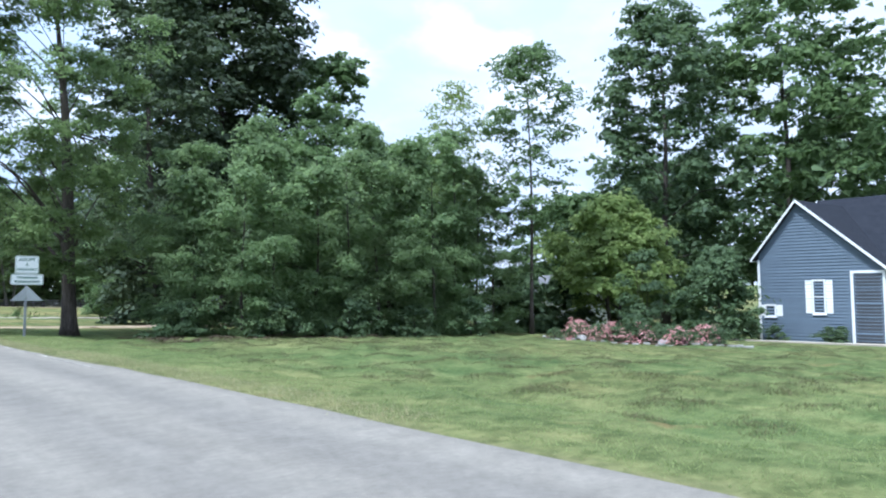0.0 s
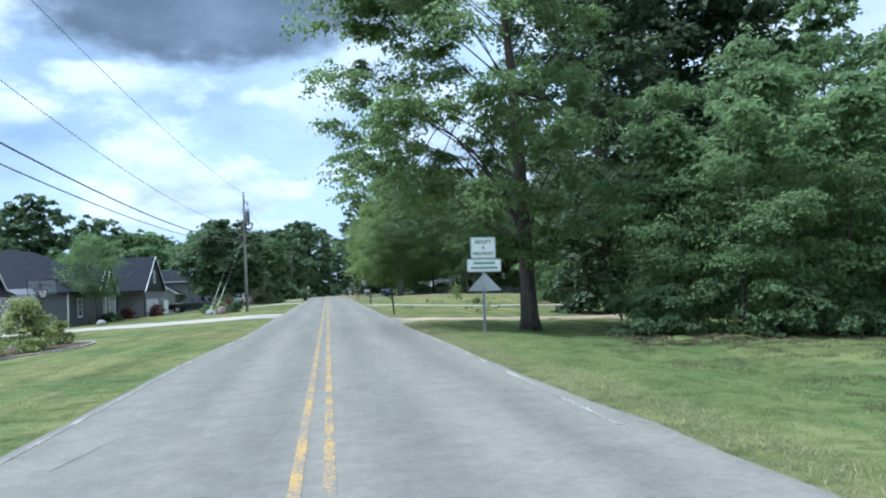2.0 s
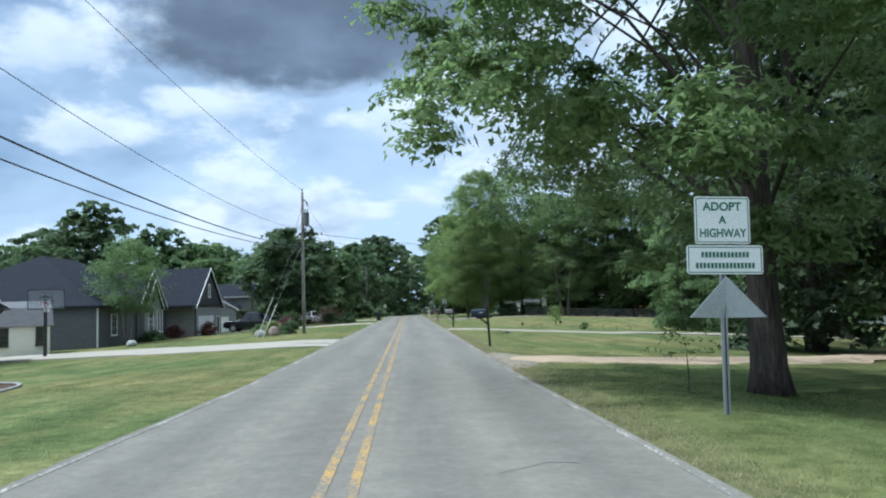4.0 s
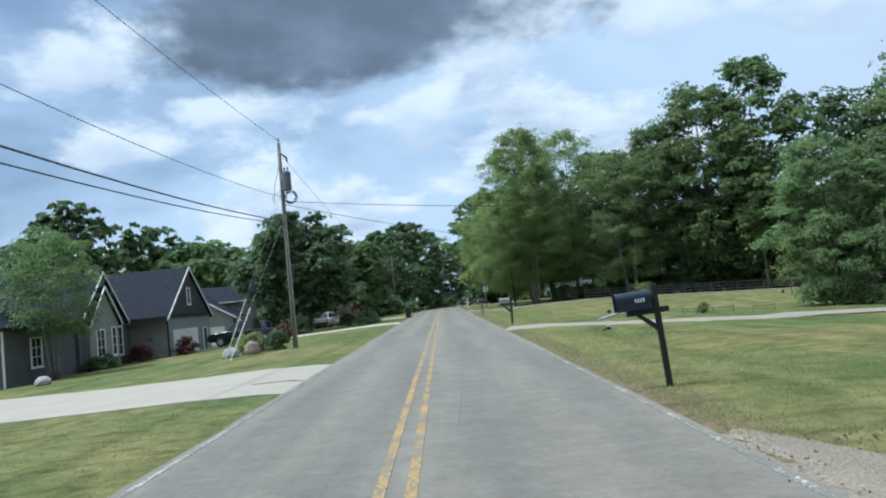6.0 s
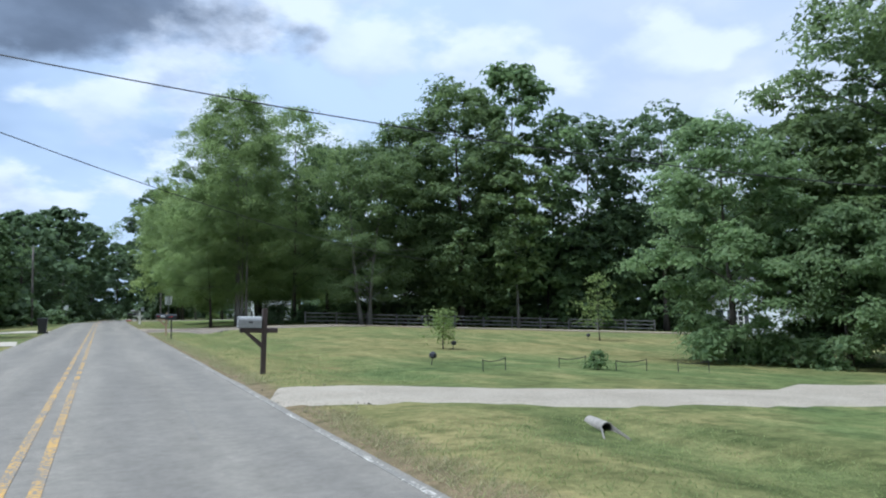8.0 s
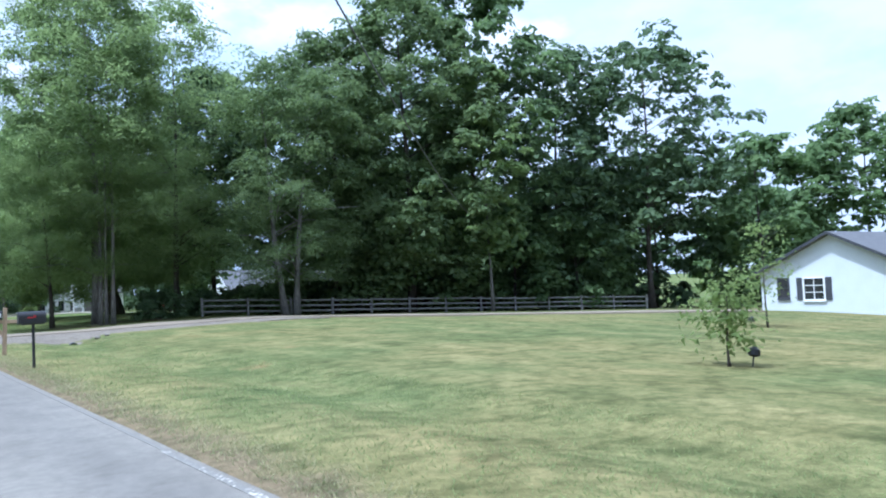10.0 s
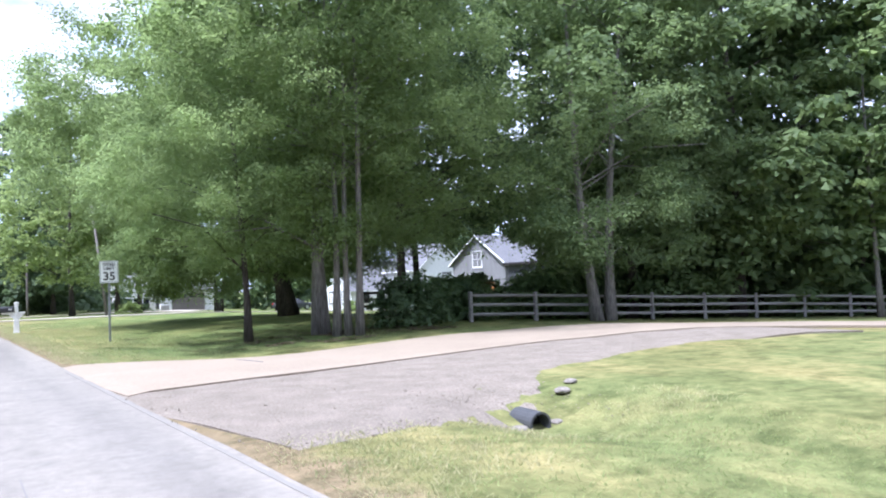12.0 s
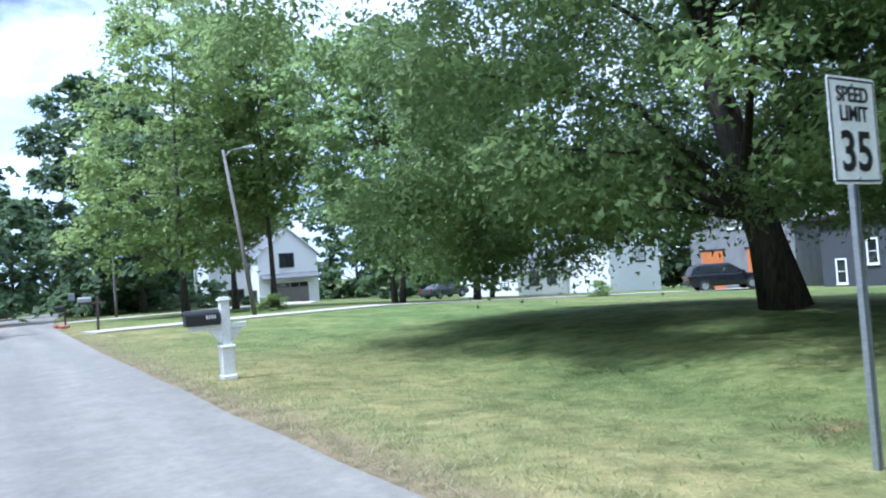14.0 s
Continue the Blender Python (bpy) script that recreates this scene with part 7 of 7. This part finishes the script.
TREES = [
    # the large maple by the road and the thicket behind it
    dict(x=7.66, y=33.9, h=18, r=5.0, shift=-1.7, base=2.8, seed=11, taper=1.5, flare=0.55, crook=0.3, leaves=100000, leaf=0.145, spread=0.72, trunk=0.295, lean=(-0.055, 0.0), mat='leaf_maple', pocket=-0.12, label=MAPLE, clumps=420, hang=[(-4.6 + 0.36 * i, 6.6 + 3.2 * ((i * 7) % 11) / 11, 4.75 + 1.3 * ((i * 5) % 9) / 9 - 0.02 * i) for i in range(36)]),
    *(dict(x=tx, y=ty, h=th, r=tr, base=0.1, seed=21 + i, fine=5.5, mat="leaf_thicket", leaves=14500, leaf=0.175, trunk=0.09, shape=("spire", "round", "spread")[i % 3], pocket=-0.12, clumps=105, spread=0.62, lean=(0.03 * math.sin(i * 2.3), 0.02 * math.cos(i)), label=WOODS)
      for i, (tx, ty, th, tr) in enumerate(THICKET_FRONT)),
    *(dict(x=tx, y=ty, h=th, r=tr, base=0.6, seed=140 + i, mat=tm, leaves=12500, leaf=0.18, trunk=0.11, shape=("round", "spire")[i % 2], pocket=-0.1, clumps=110, spread=0.65, label=WOODS)
      for i, (tx, ty, th, tr, tm) in enumerate(THICKET_BACK)),
    *(dict(x=tx, y=ty, h=th, r=tr, base=0.02, seed=150 + i, mat="leaf_dark", leaves=3600, leaf=0.13, trunk=0.03, shape="bush", clumps=60, spread=0.3, category="shrub", group="thicket brush", label="low dark brush along the foot of the thicket")
      for i, (tx, ty, th, tr) in enumerate(THICKET_LOW)),
    dict(x=31.9, y=28.8, h=17.6, r=2.7, base=6.5, seed=30, leaves=9000, leaf=0.2, trunk=0.13, mat='leaf_mid', label="slender tall tree with a sparse ragged crown"),
    dict(x=28.2, y=31.5, h=15.0, r=1.8, base=8.0, seed=31, mat="leaf_light", leaves=4200, leaf=0.17, trunk=0.09, label="thin young tree with sparse pale leaves"),
    dict(x=24.4, y=55.0, h=34, r=5.9, base=4, seed=32, clumps=700, mat="leaf_pine", leaves=60000, leaf=0.33, spread=1.3, trunk=0.40, shape="round", pocket=-1.0, label="very tall dark pine behind the thicket"),
    dict(x=16.2, y=48.0, h=26, r=4.4, base=0.3, seed=33, mat="leaf_pine", leaves=27000, leaf=0.235, trunk=0.3, clumps=320, pocket=-0.6, label="dark green tree behind the roadside thicket"),
    dict(x=32.5, y=52.0, h=23, r=4.6, base=4, seed=34, leaves=11000, leaf=0.34, trunk=0.2, label="tall open-crowned tree behind the thicket"),
    dict(x=37.0, y=46.0, h=14, r=5.0, base=0.5, seed=35, mat="leaf_dark", leaves=14000, leaf=0.34, trunk=0.2, label=WOODS),
    dict(x=30.5, y=41.0, h=13, r=4.4, base=0.5, seed=36, mat="leaf_dark", leaves=13000, leaf=0.34, trunk=0.2, label=WOODS),
    dict(x=22.0, y=40.0, h=9, r=4.4, base=0.5, seed=37, mat="leaf_dark", leaves=13000, leaf=0.32, trunk=0.2, label=WOODS),
    dict(x=5.75, y=33.4, h=1.2, r=0.75, base=0.65, seed=38, mat="leaf_olive", leaves=230, leaf=0.065, trunk=0.014, clumps=26, spread=0.16, label="spindly sapling with sparse leaves beside the sign", group=""),
    # round the blue-grey house
    dict(x=41.0, y=29.5, h=9.2, r=4.6, base=2.2, seed=41, mat="leaf_light", leaves=17000, leaf=0.24, trunk=0.13, stems=3, shape="spread", label="spreading pale green dogwood beside the flower bed"),
    dict(x=39.5, y=33.0, h=3.6, r=2.4, base=0, seed=46, mat="leaf_dark", leaves=7000, leaf=0.24, trunk=0.06, shape="bush", label=WOODS),
    dict(x=37.0, y=35.0, h=4.5, r=2.6, base=0, seed=47, mat="leaf_dark", leaves=7000, leaf=0.26, trunk=0.06, shape="bush", label=WOODS),
    dict(x=52.0, y=32.0, h=27, r=6.2, base=2.5, seed=42, mat="leaf_dark", leaves=27000, leaf=0.3, trunk=0.35, shape="round", pocket=-1.0, label="very tall dark oak behind the house"),
    dict(x=61.0, y=26.0, h=30, r=7.5, base=5, seed=43, mat="leaf_mid", leaves=20000, leaf=0.38, trunk=0.4, pocket=-0.4, label="very tall oak towering over the house roof"),
    dict(x=66.0, y=15.0, h=28, r=7.5, base=4, seed=44, mat="leaf_mid", leaves=18000, leaf=0.38, trunk=0.4, pocket=-0.4, label="very tall oak towering over the house roof"),
    dict(x=38.9, y=20.6, h=5.2, r=2.2, base=0.3, seed=45, mat="leaf_dark", leaves=13000, leaf=0.2, trunk=0.12, shape="bush", label="dark rounded evergreen shrub against the house wall"),
    dict(x=70.0, y=42.0, h=18, r=7, base=0.5, seed=48, mat="leaf_dark", leaves=8640, leaf=0.57, trunk=0.3, label=WOODS),
    dict(x=66.0, y=52.0, h=15, r=7, base=0.5, seed=49, mat="leaf_mid", leaves=8640, leaf=0.57, trunk=0.3, label=WOODS),
    # strip of wood along the gravel drive
    dict(x=22.8, y=78.5, h=9.6, r=2.7, base=0.2, seed=51, mat="leaf_thicket", leaves=34000, leaf=0.165, trunk=0.14, label="bushy green tree at the edge of the lawn"),
    dict(x=25.8, y=75.8, h=6.0, r=2.6, base=0.0, seed=52, mat="leaf_thicket", leaves=22000, leaf=0.165, trunk=0.1, shape="bush", label="bushy green tree at the edge of the lawn"),
    dict(x=28.5, y=79.0, h=10.5, r=3.4, base=0.8, seed=53, mat="leaf_wood", leaves=26000, leaf=0.2, trunk=0.2, label=WOODS),
    dict(x=31.2, y=76.6, h=18, r=4.6, base=2, seed=54, mat="leaf_wood", leaves=32000, leaf=0.2, trunk=0.25, label="tall tree in the strip of wood"),
    dict(x=38.0, y=80.0, h=17, r=5, base=1, seed=55, mat="leaf_dark", leaves=13000, leaf=0.34, trunk=0.25, label=WOODS),
    dict(x=30.0, y=72.5, h=7, r=3.0, base=0, seed=56, mat="leaf_thicket", leaves=19000, leaf=0.18, trunk=0.1, shape="bush", label=WOODS),
    dict(x=35.0, y=71.5, h=12, r=4.0, base=0, seed=57, mat="leaf_thicket", leaves=12000, leaf=0.3, trunk=0.15, shape="bush", label=WOODS),
    dict(x=44.0, y=72.0, h=20, r=6, base=1, seed=58, mat="leaf_dark", leaves=12000, leaf=0.42, trunk=0.3, label=WOODS),
    dict(x=26.6, y=92.0, h=3.9, r=1.15, base=0.9, seed=59, mat="leaf_light", leaves=900, leaf=0.12, trunk=0.035, label="young staked sapling with pale leaves on the lawn", group=""),
    dict(x=14.0, y=86.1, h=1.7, r=0.38, base=0.5, seed=60, mat="leaf_light", leaves=260, leaf=0.12, trunk=0.03, label="small young sapling on the open lawn", group=""),
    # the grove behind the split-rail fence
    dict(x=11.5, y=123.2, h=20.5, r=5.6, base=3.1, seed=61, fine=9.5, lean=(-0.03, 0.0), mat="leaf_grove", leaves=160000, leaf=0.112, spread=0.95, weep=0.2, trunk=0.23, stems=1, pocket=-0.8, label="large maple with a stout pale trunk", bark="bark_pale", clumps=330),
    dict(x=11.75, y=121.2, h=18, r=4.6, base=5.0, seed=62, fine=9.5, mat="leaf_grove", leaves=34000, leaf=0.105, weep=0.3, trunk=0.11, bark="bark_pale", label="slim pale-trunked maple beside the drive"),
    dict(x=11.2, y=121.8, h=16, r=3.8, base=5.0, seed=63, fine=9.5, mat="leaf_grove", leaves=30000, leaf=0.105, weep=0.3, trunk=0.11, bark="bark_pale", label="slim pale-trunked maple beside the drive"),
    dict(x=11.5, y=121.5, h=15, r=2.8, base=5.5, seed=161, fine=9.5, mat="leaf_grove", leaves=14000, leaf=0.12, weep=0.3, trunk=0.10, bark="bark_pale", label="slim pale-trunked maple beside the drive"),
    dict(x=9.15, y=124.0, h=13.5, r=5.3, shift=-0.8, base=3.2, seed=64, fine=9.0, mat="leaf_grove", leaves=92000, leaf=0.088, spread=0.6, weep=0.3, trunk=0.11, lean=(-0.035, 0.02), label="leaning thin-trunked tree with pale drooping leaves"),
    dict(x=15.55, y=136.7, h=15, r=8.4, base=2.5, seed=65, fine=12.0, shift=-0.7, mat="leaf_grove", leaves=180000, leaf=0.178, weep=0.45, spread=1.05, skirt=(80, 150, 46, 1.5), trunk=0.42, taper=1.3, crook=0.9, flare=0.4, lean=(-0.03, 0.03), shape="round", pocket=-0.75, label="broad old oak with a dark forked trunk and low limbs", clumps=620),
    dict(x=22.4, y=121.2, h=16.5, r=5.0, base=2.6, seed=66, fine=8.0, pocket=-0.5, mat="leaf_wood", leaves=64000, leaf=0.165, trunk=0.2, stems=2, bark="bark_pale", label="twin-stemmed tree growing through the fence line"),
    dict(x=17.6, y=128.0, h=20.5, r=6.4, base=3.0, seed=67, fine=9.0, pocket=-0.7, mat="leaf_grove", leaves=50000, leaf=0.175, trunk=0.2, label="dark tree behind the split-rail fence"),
    dict(x=27.5, y=124.0, h=20, r=5.2, base=1.2, seed=68, pocket=-0.5, mat="leaf_wood", leaves=42000, leaf=0.21, trunk=0.22, label="tall tree behind the split-rail fence"),
    dict(x=32.5, y=122.0, h=24, r=6.2, base=2.0, seed=69, pocket=-0.5, mat="leaf_wood", leaves=38000, leaf=0.23, trunk=0.3, label="tall tree behind the split-rail fence"),
    dict(x=39.0, y=122.0, h=27, r=6.4, base=2.0, seed=70, mat='leaf_mid', leaves=24000, leaf=0.3, trunk=0.3, label="very tall tree behind the split-rail fence"),
    dict(x=36.2, y=117.4, h=18, r=2.8, base=4.5, seed=71, mat="leaf_grove", leaves=8000, leaf=0.26, trunk=0.12, bark="bark_pale", label="slender pale trunk in front of the grove"),
    dict(x=46.5, y=120.0, h=22, r=6.2, base=3.0, seed=72, leaves=16000, leaf=0.3, trunk=0.25, mat="leaf_dark", pocket=-0.4, label="open-crowned tall tree with visible limbs"),
    dict(x=52.6, y=115.5, h=22.5, r=7.2, base=7.0, seed=73, leaves=14500, leaf=0.3, trunk=0.26, mat="leaf_dark", pocket=-0.4, label="open-crowned tall tree with visible limbs"),
    dict(x=50.0, y=123.0, h=12, r=5.0, base=0, seed=74, leaves=12000, leaf=0.34, trunk=0.2, mat="leaf_dark", label=WOODS),
    dict(x=58.0, y=119.0, h=14, r=5.2, base=0, seed=75, leaves=14000, leaf=0.34, trunk=0.2, mat="leaf_dark", label=WOODS),
    dict(x=64.0, y=112.0, h=15.5, r=6.0, base=0, seed=76, leaves=15000, leaf=0.36, trunk=0.2, mat='leaf_mid', label=WOODS),
    dict(x=72.0, y=106.0, h=18, r=6.5, base=0, seed=77, leaves=15000, leaf=0.38, trunk=0.2, mat='leaf_mid', label=WOODS),
    dict(x=80.0, y=96.0, h=19, r=7, base=0, seed=78, leaves=14000, leaf=0.42, trunk=0.2, mat='leaf_mid', label=WOODS),
    dict(x=48.0, y=138.0, h=15, r=6, base=0, seed=79, leaves=11000, leaf=0.4, trunk=0.2, mat="leaf_dark", label=WOODS),
    dict(x=38.0, y=132.0, h=20, r=6, base=0.2, seed=80, leaves=11000, leaf=0.36, trunk=0.2, mat="leaf_dark", label=WOODS),
    dict(x=29.0, y=132.0, h=19, r=5.6, base=4.5, seed=81, pocket=-0.6, mat="leaf_dark", leaves=15000, leaf=0.32, trunk=0.15, label=WOODS),
    dict(x=22.8, y=135.0, h=19, r=5.4, base=5.0, seed=160, pocket=-0.6, mat="leaf_dark", leaves=15000, leaf=0.32, trunk=0.2, label=WOODS),
    dict(x=14.9, y=123.4, h=1.8, r=1.4, base=0, seed=82, leaves=4200, leaf=0.16, trunk=0.04, mat="leaf_dark", shape="bush", category="shrub", label="low dark shrub at the end of the fence", group=""),
    dict(x=23.6, y=132.0, h=2.0, r=2.0, base=0.1, seed=83, leaves=6000, leaf=0.2, trunk=0.16, mat="leaf_wood", label=WOODS),
    dict(x=25.2, y=127.2, h=2.2, r=2.0, base=0.1, seed=84, leaves=6000, leaf=0.2, trunk=0.14, mat="leaf_wood", label=WOODS),
    dict(x=30.5, y=124.5, h=8, r=3.6, base=0.1, seed=85, mat="leaf_wood", leaves=13000, leaf=0.28, trunk=0.14, label=WOODS),
    dict(x=35.4, y=123.0, h=9, r=3.8, base=0.1, seed=86, mat="leaf_wood", leaves=13000, leaf=0.28, trunk=0.14, label=WOODS),
    dict(x=41.6, y=120.6, h=9, r=3.8, base=0.1, seed=87, leaves=13000, leaf=0.28, trunk=0.14, mat='leaf_mid', label=WOODS),
    dict(x=46.4, y=118.4, h=8, r=3.8, base=0.1, seed=88, leaves=12000, leaf=0.24, trunk=0.14, mat='leaf_mid', label=WOODS),
    dict(x=17.4, y=176.0, h=20, r=4.8, base=6.8, seed=89, mat='leaf_light', leaves=29900, leaf=0.202, trunk=0.2, pocket=-0.35, label="tall tree beside the far drive"),
    dict(x=18.5, y=125.6, h=1.6, r=1.6, base=0.05, seed=131, mat="leaf_dark", leaves=6500, leaf=0.17, trunk=0.04, shape="bush", category="shrub", label="low dark brush behind the split-rail fence", group="fence brush"),
    dict(x=22.8, y=125.2, h=2.0, r=2.2, base=0.05, seed=132, mat="leaf_mid", leaves=6500, leaf=0.17, trunk=0.04, shape="bush", category="shrub", label="low dark brush behind the split-rail fence", group="fence brush"),
    dict(x=27.4, y=126.4, h=2.5, r=2.4, base=0.05, seed=133, mat="leaf_dark", leaves=6500, leaf=0.18, trunk=0.04, shape="bush", category="shrub", label="low dark brush behind the split-rail fence", group="fence brush"),
    # beyond the open lawn
    dict(x=11.8, y=177.0, h=21.5, r=6.2, base=3.4, seed=91, leaves=29900, leaf=0.202, trunk=0.22, bark="bark", pocket=-0.35, label="tall yellow-green tree beside the far drive", mat="leaf_light"),
    dict(x=17.2, y=184.0, h=23, r=5.5, base=6.0, seed=92, mat='leaf_light', leaves=29900, leaf=0.202, trunk=0.22, pocket=-0.35, label="tall tree beside the far drive"),
    dict(x=22.0, y=166.0, h=17, r=5.4, base=5.0, seed=93, mat="leaf_grove", leaves=29900, leaf=0.202, trunk=0.16, pocket=-0.35, label="tree with several slim trunks on the lawn", stems=2),
    dict(x=27.0, y=165.0, h=15, r=5.2, base=3.6, seed=94, mat="leaf_light", leaves=29900, leaf=0.202, trunk=0.2, pocket=-0.35, label="tree standing on the far lawn"),
    dict(x=13.2, y=202.0, h=20, r=6, base=3, seed=95, leaves=8640, leaf=0.48, trunk=0.25, mat="leaf_dark", label=WOODS),
    dict(x=12.4, y=215.0, h=27, r=7.6, base=1, seed=96, leaves=20000, leaf=0.42, trunk=0.3, mat="leaf_dark", label=WOODS),
    dict(x=25.0, y=238.0, h=26, r=8, base=0, seed=97, leaves=7920, leaf=0.69, trunk=0.3, mat="leaf_dark", label=WOODS),
    dict(x=52.0, y=236.0, h=20, r=9, base=0, seed=98, leaves=7200, leaf=0.69, trunk=0.3, mat="leaf_dark", label=WOODS),
    dict(x=44.0, y=206.0, h=15, r=6, base=0, seed=99, leaves=7920, leaf=0.57, trunk=0.3, mat="leaf_dark", label=WOODS),
    dict(x=36.0, y=176.0, h=12, r=4.5, base=3.2, seed=100, leaves=9360, leaf=0.37, trunk=0.16, label="tree standing on the far lawn"),
    dict(x=66.0, y=186.0, h=17, r=8, base=0, seed=101, leaves=7920, leaf=0.63, trunk=0.3, mat="leaf_dark", label=WOODS),
    dict(x=70.0, y=162.0, h=17, r=8, base=0, seed=102, leaves=7920, leaf=0.63, trunk=0.3, label=WOODS),
    dict(x=68.0, y=140.0, h=17, r=8, base=0, seed=103, leaves=7920, leaf=0.63, trunk=0.3, mat="leaf_dark", label=WOODS),
    # left of the road
    dict(x=-20.6, y=77.2, h=8.1, r=2.6, base=2.5, seed=111, mat="leaf_mid", leaves=17000, leaf=0.13, trunk=0.09, stems=3, bark="bark_pale", pocket=-0.5, label="multi-stemmed pale birch in front of the grey house"),
    dict(x=-13.0, y=108.0, h=11.6, r=4.5, base=2.0, seed=113, mat="leaf_dark", leaves=22000, leaf=0.28, trunk=0.25, label="dark rounded oak behind the utility pole"),
    dict(x=-16.0, y=122.0, h=12.0, r=5.6, base=0.8, seed=114, mat="leaf_dark", leaves=14000, leaf=0.34, trunk=0.25, label=WOODS),
    dict(x=-11.0, y=143.0, h=11.5, r=4.2, base=1.2, seed=115, mat="leaf_mid", leaves=12000, leaf=0.34, trunk=0.2, label="rounded green tree behind the far poles"),
    dict(x=-9.0, y=168.0, h=15, r=6.0, base=0.5, seed=116, mat="leaf_dark", leaves=12000, leaf=0.42, trunk=0.25, label=WOODS),
    dict(x=-6.0, y=196.0, h=19, r=7.0, base=0.5, seed=117, mat="leaf_dark", leaves=12000, leaf=0.5, trunk=0.3, label=WOODS),
    dict(x=-4.5, y=232.0, h=21, r=7.5, base=0.5, seed=118, mat="leaf_dark", leaves=11000, leaf=0.6, trunk=0.3, label=WOODS),
    dict(x=4.0, y=270.0, h=20, r=7.5, base=0.5, seed=119, mat="leaf_dark", leaves=6480, leaf=0.8, trunk=0.3, label=WOODS),
    dict(x=28.0, y=300.0, h=20, r=9, base=0.5, seed=120, mat="leaf_dark", leaves=6480, leaf=0.92, trunk=0.3, label=WOODS),
    dict(x=-35.0, y=126.0, h=15, r=5, base=1, seed=121, mat="leaf_dark", leaves=9000, leaf=0.5, trunk=0.3, label=WOODS),
    dict(x=-43.0, y=125.0, h=19, r=4.5, base=6, seed=122, mat="leaf_dark", leaves=7000, leaf=0.5, trunk=0.25, label="tall tree rising above the far woods"),
]
for i, (tx, ty) in enumerate([(-10, 152), (-13, 164), (-11, 178), (-9, 190), (-9, 204), (-8, 220), (-5, 238), (0, 262), (7, 284), (14, 300), (-18, 172), (-20, 200), (-18, 232), (11, 206), (15, 213), (20, 219), (12, 228), (19, 238), (27, 247), (36, 252), (46, 246)]):
    TREES.append(dict(x=tx, y=ty, h=4.2 + 1.3 * ((i * 29) % 7) / 7, r=5.5, base=0.0, seed=260 + i, mat="leaf_dark", leaves=2600, leaf=0.5, trunk=0.08, shape="bush", label="dark understory brush along the far road", group="far brush"))
for i, (tx, ty, th) in enumerate([(-24, 140, 12), (-33, 148, 13), (-44, 138, 14), (-54, 130, 15), (-62, 118, 16), (-70, 128, 15), (-80, 112, 15), (-24, 165, 13), (-38, 172, 14), (-20, 190, 15), (-52, 152, 14), (-92, 122, 16), (-16, 152, 11), (-100, 100, 15), (-78, 140, 15), (-29, 128, 12), (-48, 122, 15), (-58, 142, 16), (-38, 156, 14), (-68, 108, 14), (-86, 128, 16), (-112, 112, 16), (-18, 136, 11), (-28, 180, 15), (-14, 212, 17)]):
    TREES.append(dict(x=tx, y=ty, h=th * (0.9 + 0.25 * ((i * 37) % 10) / 10), r=7.5, base=0.0, seed=200 + i, mat="leaf_dark" if i % 3 else "leaf_mid", leaves=11500, leaf=0.47, trunk=0.3, label="far dark green tree in the woods behind the houses", group="far woods"))
for i, (tx, ty, th) in enumerate([(-14, 285, 18), (-30, 260, 18), (-34, 220, 17), (14, 330, 20), (45, 330, 20), (45, 270, 20), (70, 250, 20), (85, 215, 18), (88, 180, 18), (90, 150, 18), (92, 126, 16), (95, 70, 18), (85, 55, 18), (84, 30, 20), (80, 6, 20), (72, 0, 20)]):
    TREES.append(dict(x=tx, y=ty, h=th * (0.9 + 0.25 * ((i * 53) % 10) / 10), r=8.5, base=0.0, seed=300 + i, mat="leaf_dark" if i % 2 else "leaf_mid", leaves=6400, leaf=0.85, trunk=0.35, label="far dark green tree in the surrounding woods", group="far woods"))
for tr in TREES:
    if tr["leaves"] < 30000 and tr["y"] > 100:
        tr["leaves"], tr["leaf"] = int(tr["leaves"] * 0.8), tr["leaf"] * 1.1
    tree(**tr)
